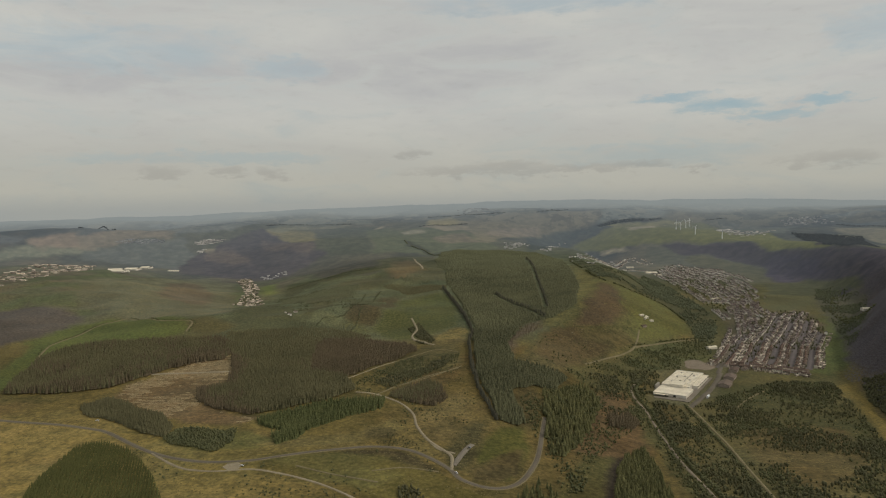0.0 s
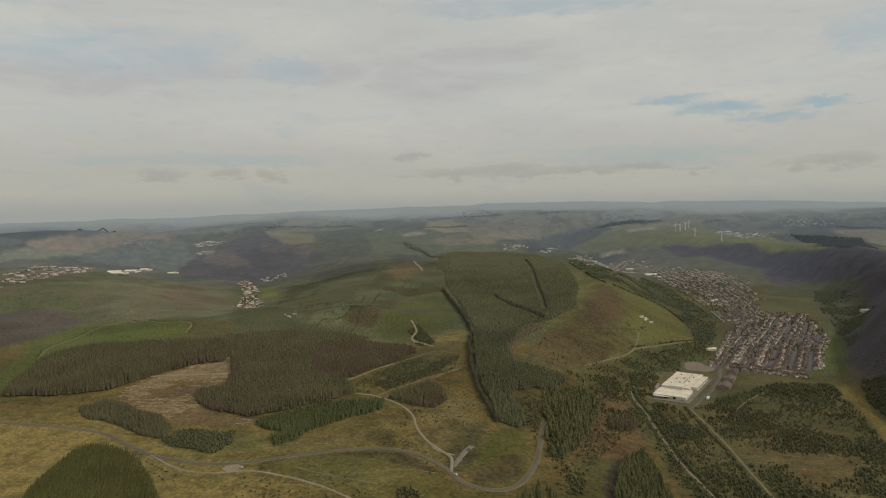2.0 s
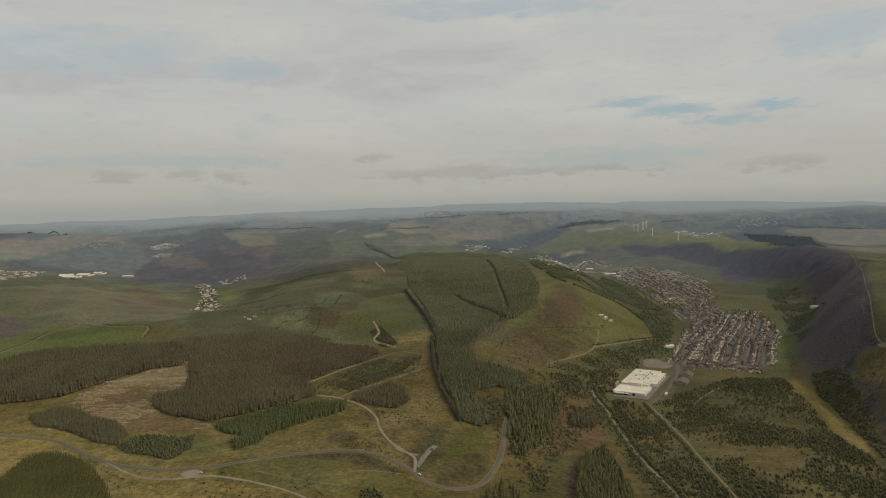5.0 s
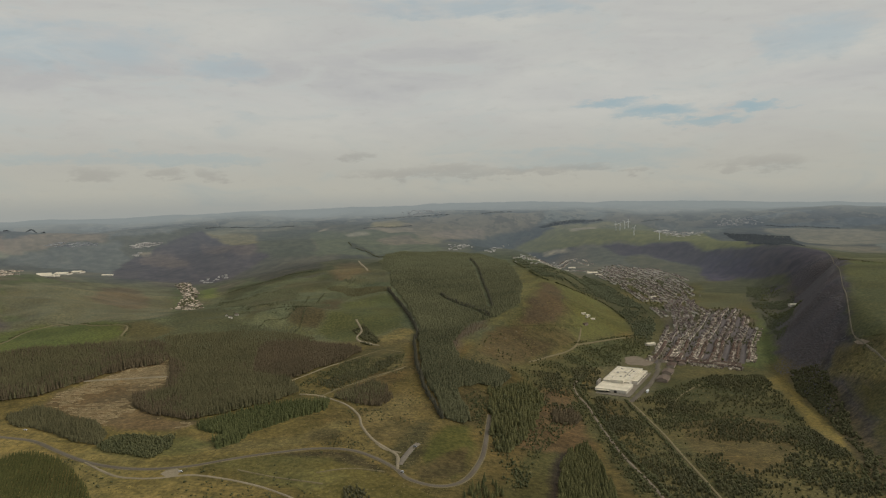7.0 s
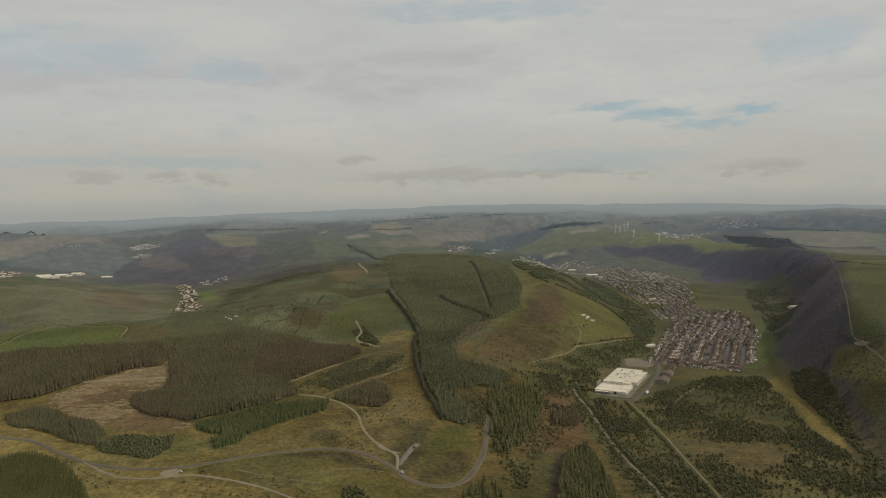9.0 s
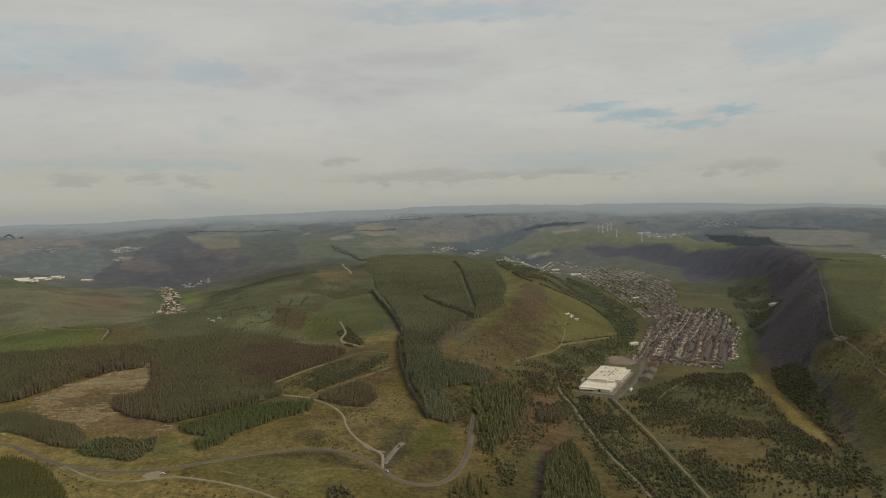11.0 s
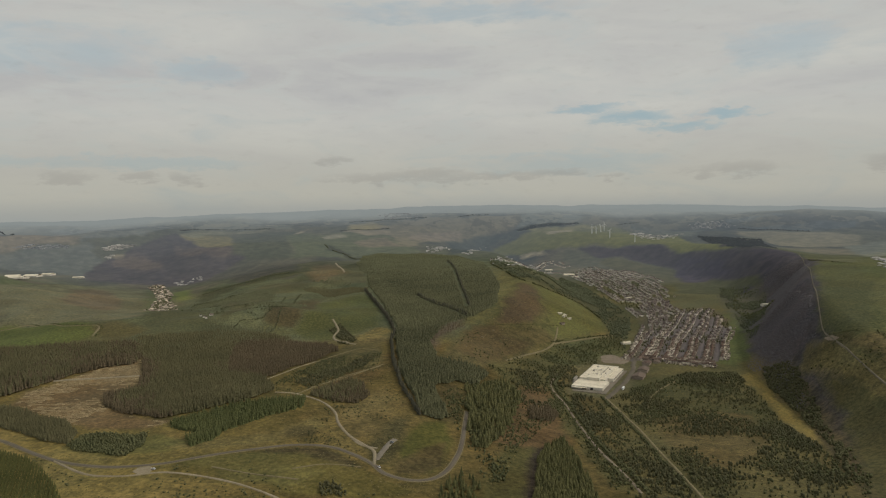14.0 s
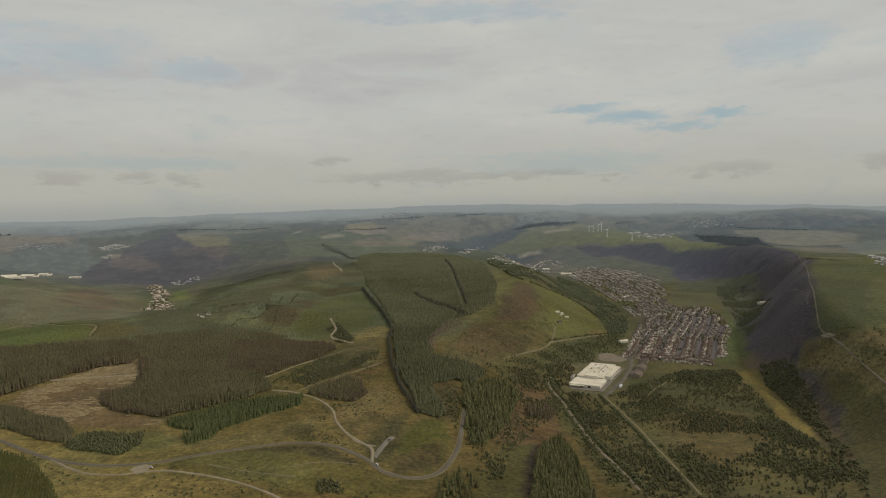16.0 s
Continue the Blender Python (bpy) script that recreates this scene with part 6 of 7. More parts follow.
SINGLE = surface("single_spruce_needles", (0.045, 0.05, 0.02), (0.12, 0.115, 0.045), 2.0, 40, 0.8, island=0.5, random_by_object=True)
kinds = [tree_kind(conifer_form(9, 6, form_rnd), 9.5, SINGLE) for _ in range(5)]
spots = [np.concatenate(q) for q in zip(scatter(FOOT_WOOD, 5.6, 30, 0, both), scatter(BEND_WOOD, 5.0, 31, 0, both))]
tree_rnd = random.Random(8)
order = list(zip(*spots))
tree_rnd.shuffle(order)
order = order[:297]
for i, (x, y) in enumerate(order):
    s = tree_rnd.uniform(0.65, 1.2)
    m = pose(x, y, float(land(x, y)), 0, 0, tree_rnd.uniform(0, 360)) @ Matrix.Diagonal((s * 1.15, s * 1.15, s, 1))
    if i < len(kinds):
        kinds[i].matrix_basis = m
    else:
        src = kinds[i % len(kinds)]
        copy_thing(src, Matrix()).matrix_basis = m
stand("foot_wood", *scatter(FOOT_WOOD, 3.0, 33, 0, thin(30, 109, -0.25, 0.3)), NEAR_SPRUCE, 7.5, RIVER_SPRUCE, "dense green undergrowth of young spruces", "wood", seed=33, wide=1.3, spread=0.4)
stand("river_wood", *scatter(RIVER_WOOD, 3.5, 32, 0, thin(28, 108, -0.18, 0.3)), NEAR_SPRUCE, 9.5, RIVER_SPRUCE, "tall green spruces in a wood above the valley lane", "wood", seed=32, wide=1.2, spread=0.5, bark=True)
stand("river_birches", *scatter(RIVER_WOOD, 5.0, 45, 0, thin(28, 146, 0.0, 0.3)), MID_BUSH, 6.5, LEAVES, "pale green birches among the river spruces", "wood", seed=45, wide=0.9, spread=0.5)

# brash rows on the felled ground
gv, gf = [], []
brash_rnd = np.random.RandomState(4)
for k in range(60):
    cy = 755 + k * 5.2
    xs = np.arange(-535, -285, 2.6)
    ys = cy + 0.1 * (xs + 410) + 9 * fbm(xs, xs * 0 + cy * 0.4, 60, 3, 111) + 1.6 * fbm(xs, xs * 0 + cy, 9, 2, 113)
    ok = inside(xs, ys, FELLED) & (fbm(xs, ys, 70, 3, 112) + 0.6 * fbm(xs * 0.35, ys * 5, 12, 2, 114) > -0.06)
    for a, b, c, d, o1, o2 in zip(xs, ys, xs[1:], ys[1:], ok, ok[1:]):
        if o1 and o2:
            w, h, n = 0.3 + brash_rnd.rand() * 0.7, 0.3 + brash_rnd.rand() * 0.7, len(gv)
            for px, py in ((a - 0.3, b), (c + 0.3, d)):
                z = float(land(px, py))
                gv += [(px, py - w, z - 0.2), (px, py, z + h), (px, py + w, z - 0.2)]
            gf += [(n, n + 3, n + 4, n + 1), (n + 1, n + 4, n + 5, n + 2), (n, n + 1, n + 2), (n + 5, n + 4, n + 3)]
tagged(new("brash_rows", raw_mesh("brash_rows", gv, gf, BRASH)), "long bleached rows of cut branches on felled ground", "brash", kind="stuff")

# ---- buildings ----
class Shape:
    """Gathers boxes, gabled roofs and drums into one mesh."""

    def __init__(self):
        self.v, self.f = [], []

    def add(self, v, f):
        b = len(self.v)
        self.v += [tuple(q) for q in v]
        self.f += [tuple(b + i for i in q) for q in f]
        return self

    def box(self, x0, y0, z0, x1, y1, z1):
        v = [(x, y, z) for z in (z0, z1) for x, y in ((x0, y0), (x1, y0), (x1, y1), (x0, y1))]
        return self.add(v, [(3, 2, 1, 0), (4, 5, 6, 7), (0, 1, 5, 4), (1, 2, 6, 5), (2, 3, 7, 6), (3, 0, 4, 7)])

    def gable(self, x0, y0, z0, x1, y1, z1, thick=0.25, along_x=True):
        """Two roof slopes with thickness; the ridge runs along x (or y)."""
        if along_x:
            ym = (y0 + y1) / 2
            sec = [(y0, z0), (ym, z1), (y1, z0), (y1, z0 + thick), (ym, z1 + thick), (y0, z0 + thick)]
            v = [(x, y, z) for x in (x0, x1) for y, z in sec]
        else:
            xm = (x0 + x1) / 2
            sec = [(x0, z0), (xm, z1), (x1, z0), (x1, z0 + thick), (xm, z1 + thick), (x0, z0 + thick)]
            v = [(x, y, z) for y in (y1, y0) for x, z in sec]
        side = [(i, (i + 1) % 6, 6 + (i + 1) % 6, 6 + i) for i in range(6)]
        return self.add(v, [q[::-1] for q in side] + [(0, 1, 4, 5), (1, 2, 3, 4), (11, 10, 7, 6), (10, 9, 8, 7)])

    def ends(self, x0, y0, z0, x1, y1, z1):
        """House walls with gable ends, the ridge along x."""
        ym = (y0 + y1) / 2
        v = [(x, y, z) for x in (x0, x1) for y, z in ((y0, 0), (y1, 0), (y1, z0), (ym, z1), (y0, z0))]
        return self.add(v, [(0, 1, 2, 3, 4)[::-1], (5, 6, 7, 8, 9), (0, 4, 9, 5)[::-1], (1, 6, 7, 2)[::-1], (0, 5, 6, 1)[::-1]])

    def drum(self, x, y, z0, z1, r0, r1, n=10):
        v = [(x + r * math.cos(2 * math.pi * i / n), y + r * math.sin(2 * math.pi * i / n), z) for z, r in ((z0, r0), (z1, r1)) for i in range(n)]
        return self.add(v, [(i, (i + 1) % n, n + (i + 1) % n, n + i) for i in range(n)] + [tuple(range(n))[::-1], tuple(range(n, 2 * n))])

    def mesh(self, name, mat):
        return raw_mesh(name, self.v, self.f, mat)


def thing(name, x, y, turn, label, category, group="", sink=0.0, z=None):
    ob = tagged(new(name), label, category, group)
    ob.matrix_basis = pose(x, y, (float(land(x, y)) if z is None else z) - sink, 0, 0, turn)
    return ob


def piece(name, shape, mat, parent, label=""):
    return part(name, shape.mesh(name, mat), None, None, parent, label)


def make_factory():
    ob = thing("factory", 290, 1098, -28.5, "large white flat-roofed factory with stepped roofs and a front annex", "factory", z=float(land(290, 1098)) - 0.5)
    w, l = 26, 70
    piece("floor_slab", Shape().box(-w - 5, -l - 14, -2.5, w + 5, l + 4, 0.7), CONCRETE, ob, "pale concrete apron")
    piece("main_hall", Shape().box(-w + 1, -l + 44, 0.6, w - 9, l, 7.2), WHITE_WALL, ob, "white sheet-clad hall")
    piece("side_aisle", Shape().box(w - 9, -l + 60, 0.6, w, l - 4, 5.8), WHITE_WALL, ob)
    piece("front_annex", Shape().box(-w, -l, 0.6, w - 3, -l + 44, 4.8), WHITE_WALL, ob)
    piece("penthouse", Shape().box(-12, -l + 40, 4.8, 8, -l + 60, 9.6), WHITE_WALL, ob, "raised white plant room")
    piece("penthouse_roof", Shape().box(-12.4, -l + 39.6, 9.6, 8.4, -l + 60.4, 10.0), WHITE_SHEET, ob)
    sheet = Shape().box(-w + 0.8, 0, 0, w - 8.8, 7.9, 0.35).box(-w + 0.8, 7.65, 0.35, w - 8.8, 7.85, 0.6).mesh("roof_sheet", WHITE_SHEET)
    for k in range(12):
        part("roof_sheet", sheet, None, None, ob).location = (0, -l + 44 + k * 8.0, 7.2)
    sheet = Shape().box(w - 9, 0, 0, w + 0.3, 7.5, 0.3).box(w - 9, 7.3, 0.3, w + 0.3, 7.5, 0.5).mesh("aisle_sheet", WHITE_SHEET)
    for k in range(12 - 2):
        part("aisle_sheet", sheet, None, None, ob).location = (0, -l + 60 + k * 7.55, 5.8 + 0.01 * (k % 2))
    sheet = Shape().box(-w - 0.3, 0, 0, w - 2.7, 10.9, 0.3).mesh("annex_sheet", WHITE_SHEET)
    for k in range(4):
        part("annex_sheet", sheet, None, None, ob).location = (0, -l - 0.1 + k * 11, 4.8)
    for k in range(9):
        piece("cowl", Shape().drum(0, 0, 0, 0.9, 0.7, 0.7, 8).drum(0, 0, 0.9, 1.5, 1.1, 0.5, 8), GREY_METAL, ob, "round grey vent cowl").location = (2.5 + 0.6 * (k % 2), -l + 66 + k * 7.6, 7.55)
    piece("roof_walkway", Shape().box(10, -l + 62, 0, 11.2, l - 6, 0.3), WHITE_WALL, ob, "pale metal roof walkway").location = (0, 0, 7.55)
    piece("canopy", Shape().box(-w + 2, -l - 5, 3.4, -2, -l, 3.8), WHITE_SHEET, ob, "flat white loading canopy")
    for k in range(7):
        piece("roof_vent", Shape().box(-1.2, -1.2, 0, 1.2, 1.2, 1.0).box(-1.5, -1.5, 1.0, 1.5, 1.5, 1.25), GREY_METAL, ob).location = ((-14, -4, 8)[k % 3], -l + 64 + k * 10, 7.55)
    piece("skylight", Shape().box(-14, -1.2, 0, 8, 1.2, 0.5), WHITE_WALL, ob, "long pale skylight").location = (-4, 34, 7.55)
    piece("parapet", Shape().box(-w + 0.6, l - 0.4, 7.2, w - 8.6, l + 0.3, 7.9).box(-w + 0.5, -l + 44, 7.2, -w + 1.0, l, 7.9), WHITE_WALL, ob)
    for x, wd in ((-9, 6), (4, 4)):
        piece("loading_door", Shape().box(x, -l - 0.25, 0.7, x + wd, -l + 0.1, 4.0), DARK_OPENING, ob, "dark open loading door")
    piece("window_band", Shape().box(-w + 1.5, -l - 0.12, 2.6, -11, -l + 0.1, 3.8), GLASS, ob, "dark window band")
    for k in range(6):
        piece("side_window", Shape().box(w - 0.1, -l + 63 + k * 12.5, 3.0, w + 0.12, -l + 70 + k * 12.5, 5.0), GLASS, ob)
    for k in range(4):
        silo = piece("silo", Shape().drum(0, 0, 0.5, 9, 1.7, 1.7).drum(0, 0, 9, 10.2, 1.7, 0.3), GREY_METAL, ob, "slim grey silo")
        silo.location = (-w - 3.4, -l + 26 + k * 5.2, 0)


make_factory()


def low_shed(x, y, turn, w, l, high, label, roof=None, wall=None):
    ob = thing("shed", x, y, turn, label, "shed", sink=0.3)
    piece("wall", Shape().ends(-l / 2, -w / 2, high, l / 2, w / 2, high + w * 0.16), wall or PLASTER_WALL, ob)
    piece("roof", Shape().gable(-l / 2 - 0.6, -w / 2 - 0.8, high - 0.15, l / 2 + 0.6, w / 2 + 0.8, high + w * 0.16 + 0.05), roof or BROWN_ROOF, ob)
    piece("door", Shape().box(l / 2 - 0.1, -2, 0.2, l / 2 + 0.12, 2, high * 0.8), DARK_OPENING, ob)
    return ob


low_shed(359, 1105, 62, 17, 28, 4.6, "low brown-roofed workshop beside the factory road")
low_shed(382, 1152, 62, 16, 26, 4.4, "low brown-roofed workshop with a worn gable roof")
low_shed(404, 1200, 62, 13, 24, 4.0, "low grey-brown workshop at the town's edge", SLATE)
low_shed(425, 1210, 62, 8, 13, 3.2, "small brown-roofed store behind the workshops")


def make_lorry(x, y, turn):
    ob = thing("lorry", x, y, turn, "white box lorry parked on the factory road", "lorry")
    piece("box_body", Shape().box(-1.3, -7, 1.1, 1.3, 3, 4.1), CAR_WHITE, ob, "white box body")
    piece("cab", Shape().box(-1.2, 3.3, 0.8, 1.2, 5.4, 3.4), CAR_WHITE, ob)
    piece("windscreen", Shape().box(-1.05, 5.38, 2.1, 1.05, 5.46, 3.2), GLASS, ob)
    piece("chassis", Shape().box(-0.5, -7, 0.6, 0.5, 5, 1.1), TYRE, ob)
    for a in (-5.5, -4.2, 4.2):
        for s in (-1.1, 1.1):
            wheel = piece("wheel", Shape().drum(0, 0, -0.15, 0.15, 0.5, 0.5, 12), TYRE, ob)
            wheel.matrix_basis = pose(s, a, 0.5, 0, 90, 0)


make_lorry(312, 1035, -28)


def make_car(x, y, turn, paint_mat, label, lift=0.45):
    ob = thing("car", x, y, turn, label, "car", sink=-lift)
    body = Shape().add([(sx * 0.88, yy, zz) for sx in (-1, 1) for yy, zz in ((-2.1, 0.35), (2.1, 0.35), (2.15, 0.75), (1.2, 0.95), (-2.0, 1.0), (-2.15, 0.7))],
                       [(0, 1, 2, 3, 4, 5), (11, 10, 9, 8, 7, 6)] + [(i, 6 + i, 6 + (i + 1) % 6, (i + 1) % 6) for i in range(6)])
    piece("body", body, paint_mat, ob)
    top = Shape().add([(sx * k, yy, zz) for sx in (-1, 1) for yy, zz, k in ((-1.9, 0.98, 0.84), (1.15, 0.94, 0.84), (0.4, 1.45, 0.68), (-1.4, 1.47, 0.68))],
                      [(0, 1, 2, 3), (7, 6, 5, 4)] + [(i, 4 + i, 4 + (i + 1) % 4, (i + 1) % 4) for i in range(4)])
    piece("cabin", top, GLASS, ob, "dark glazed cabin")
    piece("roof_panel", Shape().box(-0.66, -1.38, 1.46, 0.66, 0.38, 1.52), paint_mat, ob)
    for a in (-1.3, 1.35):
        for s in (-0.85, 0.85):
            piece("wheel", Shape().drum(0, 0, -0.1, 0.1, 0.32, 0.32, 12), TYRE, ob).matrix_basis = pose(s, a, 0.32, 0, 90, 0)


make_car(-43, 640, 32, CAR_WHITE, "white car driving along the mountain road", 0.5)
make_car(-257, 643, 70, CAR_WHITE, "white car parked in the moorland layby", 0.55)
make_car(-33, 700, 50, CAR_GREY, "silver car parked at the road junction", 0.5)
make_car(-486, 772, 80, CAR_WHITE, "white car parked on the open moor", 0.1)


# ---- the town ----
def house_kind(width, deep, high, back, seed):
    """A terraced house, ridge along the street, with a lean-to behind and one chimney."""
    r = random.Random(seed)
    ridge = high + deep * 0.34
    ob = tagged(new("terraced_house"), "small terraced house with pale walls and a slate roof", "house", "terraced houses of the valley town")
    piece("wall", Shape().ends(-width / 2, -deep / 2, high, width / 2, deep / 2, ridge), PLASTER_WALL, ob)
    roof = piece("roof", Shape().gable(-width / 2, -deep / 2 - 0.35, high - 0.12, width / 2, deep / 2 + 0.35, ridge + 0.02), SLATE, ob, "grey slate roof")
    piece("chimney", Shape().box(width / 2 - 0.9, -0.35, ridge - 0.6, width / 2 - 0.1, 0.35, ridge + 1.1), BRICK_RED, roof, "brick chimney")
    piece("rear_wing", Shape().box(-width / 2 + 0.1, deep / 2, 0, 0.2, deep / 2 + back, high * 0.62).box(-width / 2, deep / 2, high * 0.62, 0.3, deep / 2 + back + 0.2, high * 0.62 + 0.25), PLASTER_WALL, ob)
    for wx, wz in ((-width * 0.25, high - 1.7), (width * 0.25, high - 1.7), (width * 0.2, 0.8)):
        piece("window", Shape().box(wx - 0.55, -deep / 2 - 0.06, wz, wx + 0.55, -deep / 2 + 0.05, wz + 1.3), GLASS, ob)
    piece("door", Shape().box(-width * 0.3 - 0.45, -deep / 2 - 0.06, 0.1, -width * 0.3 + 0.45, -deep / 2 + 0.05, 2.1), DOOR_PAINT, ob)
    return ob


HOUSES = [house_kind(5.4, 6.2, 4.3, 4.0, 1), house_kind(5.4, 5.8, 4.7, 2.4, 2), house_kind(6.4, 6.4, 4.1, 4.6, 3), house_kind(5.0, 6.0, 5.0, 3.4, 4), house_kind(7.6, 6.2, 4.2, 3.0, 5)]
T_TURN = 27.0
T_SIN, T_COS = math.sin(radians(T_TURN)), math.cos(radians(T_TURN))


def town_place(u, v):
    """From town axes (u across the streets, v along them) to the plan."""
    return 389 + u * T_COS + v * T_SIN, 1222 - u * T_SIN + v * T_COS


class Joined:
    """Houses too far off to pick apart: walls in one mesh, roofs in another."""

    def __init__(self):
        self.wall, self.roof = Shape(), Shape()

    def house(self, x, y, turn, w, d, h, rise=0.34):
        c, s, z = math.cos(radians(turn)), math.sin(radians(turn)), float(land(x, y)) - 0.4
        for kind, form in ((self.wall, Shape().ends(-w / 2, -d / 2, h, w / 2, d / 2, h + d * rise)), (self.roof, Shape().gable(-w / 2 - 0.3, -d / 2 - 0.4, h - 0.1, w / 2 + 0.3, d / 2 + 0.4, h + d * rise + 0.05))):
            kind.add([(x + px * c - py * s, y + px * s + py * c, z + pz) for px, py, pz in form.v], form.f)

    def done(self, name, label, category="houses", tiles=None, sides=None):
        ob = tagged(new(name), label, category, kind="stuff")
        part("walls", self.wall.mesh("walls", sides or FAR_WALL), None, None, ob)
        part("roofs", self.roof.mesh("roofs", tiles or FAR_SLATE), None, None, ob)


town_rnd = random.Random(21)
STREETS = ((-4, 10, 330), (36, 40, 640), (70, 48, 690), (102, 55, 560), (132, 70, 420))
rest = Joined()
slots = []
for u, v0, v1 in STREETS:
    for s in (-1, 1):
        v, off = v0 + town_rnd.uniform(0, 8), 9.6
        while v < v1:
            for _ in range(town_rnd.randint(3, 12)):
                if v < v1 and town_rnd.random() > 0.1:
                    slots.append((v, u + s * off + 2.0 * math.sin(v * 0.02), s))
                v += 5.6
            v += town_rnd.choice((2, 5, 9, 14))
            off = 9.6 + town_rnd.uniform(-1.2, 2.0)
# cross terraces at the near end of the town
for v, s in ((16, 1), (36, -1)):
    u = 14
    while u < 136:
        slots.append((v + town_rnd.uniform(-2, 2), u, s * 2))
        u += 5.6 if town_rnd.random() > 0.16 else 13
slots.sort(key=lambda q: q[0])
used = 0
clutter = Joined()
for v, u, s in slots:
    x, y = town_place(u, v)
    turn = (-T_TURN if s > 0 else 180 - T_TURN) if abs(s) == 2 else (90 if s > 0 else -90) - T_TURN + 180
    turn += town_rnd.uniform(-2, 2)
    if used < 297:
        m = pose(x, y, float(land(x, y)) - 0.3, 0, 0, turn)
        if used < len(HOUSES):
            HOUSES[used].matrix_basis = m
        else:
            copy_thing(town_rnd.choice(HOUSES), m)
        used += 1
    else:
        rest.house(x, y, turn, town_rnd.choice((5.4, 5.4, 6.4, 7.8)), town_rnd.uniform(5.6, 7), town_rnd.uniform(3.8, 5.0))
    for _ in range(3):
        if town_rnd.random() < 0.72:
            a = town_rnd.uniform(7, 13) * (1 if s > 0 else -1)
            place = town_place(u + a, v + town_rnd.uniform(-2, 2)) if abs(s) == 1 else town_place(u + town_rnd.uniform(-2, 2), v - a)
            clutter.house(*place, turn + town_rnd.choice((0, 90)), town_rnd.uniform(1.8, 4.4), town_rnd.uniform(1.8, 3.2), town_rnd.uniform(1.9, 3.2), 0.2)
rest.done("town_terraces", "rows of pale terraced houses with slate roofs")
clutter.done("garden_sheds", "small sheds and lean-tos in the back gardens", "sheds", PALE_SHED, SHED_WALL)
for u, v0, v1 in STREETS:
    line = [town_place(u + 2.0 * math.sin(v * 0.02), v) for v in np.linspace(v0 - 14, v1, 9)]
    road("street", line, 10.5, STREET, "worn grey street between terraced houses", lift=0.3)
road("street", [town_place(u, 26) for u in (-4, 50, 90, 140)], 8.0, STREET, "worn grey street along the town's edge", lift=0.3)
stand("garden_bushes", *scatter(TOWN, 7.0, 51, 10, thin(60, 120, 0.05, 0.5, lambda x, y: y > 0)), FAR_BUSH, 4.2, LEAVES, "green garden bushes and small trees between the terraces", "bushes", seed=51, spread=0.5)
stand("garden_bushes", *scatter(TOWN_FAR, 13, 52, 10, thin(90, 121, 0.0, 0.5, lambda x, y: y > 0)), FAR_BUSH, 5.0, LEAVES, "green trees among the far terraces", "bushes", seed=52, spread=0.5)


def curved_rows(name, label, pts, offsets, seed, gap=6.0, keep=0.82):
    """Terraces along a line, side by side at several offsets."""
    r, j = random.Random(seed), Joined()
    line = curve_through(pts, gap)
    way = np.gradient(line, axis=0)
    for off in offsets:
        on, shift = True, 0.0
        for (x, y), (dx, dy) in zip(line, way):
            if r.random() < 0.17:
                on, shift = r.random() < keep, r.uniform(-5, 5)
            n = math.hypot(dx, dy)
            o = off + shift
            if on and r.random() > 0.08:
                j.house(x + dy / n * o + r.uniform(-1.5, 1.5), y - dx / n * o + r.uniform(-1.5, 1.5), math.degrees(math.atan2(dy, dx)) + r.choice((0, 0, 0, 90)) + r.uniform(-6, 6), gap * r.uniform(0.75, 1.2), r.uniform(4.0, 5.6), r.uniform(3.2, 5.0), 0.24)
    j.done(name, label)


for pts, offsets, seed, label in (
        (UPPER_STREET, (-40, -22, -5, 12, 30), 3, "pale terraced houses along the upper valley street"), (LOWER_STREET, (-38, -20, -4, 12, 30), 4, "pale terraced houses below the upper street"),
        (VALE_STREET, (-34, -16, 0, 14), 5, "pale terraced houses beside the wooded valley floor"), (TOP_STREET, (-26, -9, 8, 26), 6, "terraced houses under the steep slope"),
        (HILL_STREET, (-20, -4, 14), 7, "short terraces climbing towards the steep slope"), (NECK_STREET, (-22, -8, 7, 20), 8, "close terraces in the narrow middle of the town"),
        (NECK_SIDE, (-16, -3, 9), 9, "terraces above the middle of the town"), (NECK_LANE, (-7, 7), 10, "terraces along a lane by the valley woods"),
        (HEAD_STREET, (-20, 10), 11, "scattered pale houses along the head of the valley"), (HEAD_LANE, (0,), 12, "pale row of houses by the far works")):
    curved_rows("terraces", label, pts, offsets, seed, 6.0, 0.72)
curved_rows("terraces", "packed cream terraces where the town narrows", NECK_CORE, (-16, -2, 12, 26), 13, 5.6, 0.95)


def settlement(name, label, outline, gap, seed, turn, size=(6, 11), keep=0.75, tiles=None):
    r, j = random.Random(seed), Joined()
    for x, y in zip(*scatter(outline, gap, seed, turn, jitter=0.45)):
        if r.random() < keep:
            j.house(x, y, turn + r.choice((0, 90, 0)) + r.uniform(-8, 8), r.uniform(*size), size[0] + r.uniform(-1, 1), r.uniform(0.55, 0.8) * min(size[0], 7))
    j.done(name, label, tiles=tiles)


stand("village_trees", *scatter(VILLAGE, 8.0, 53, 20, thin(50, 145, 0.1, 0.5, lambda x, y: y > 0)), FAR_BUSH, 4.5, LEAVES, "trees between the village houses", "trees", seed=53, wide=1.4, spread=0.4)
settlement("scattered_cottages", "scattered pale cottages below the wooded slope", COTTAGES, 20, 42, 20, (4, 6), keep=0.5)


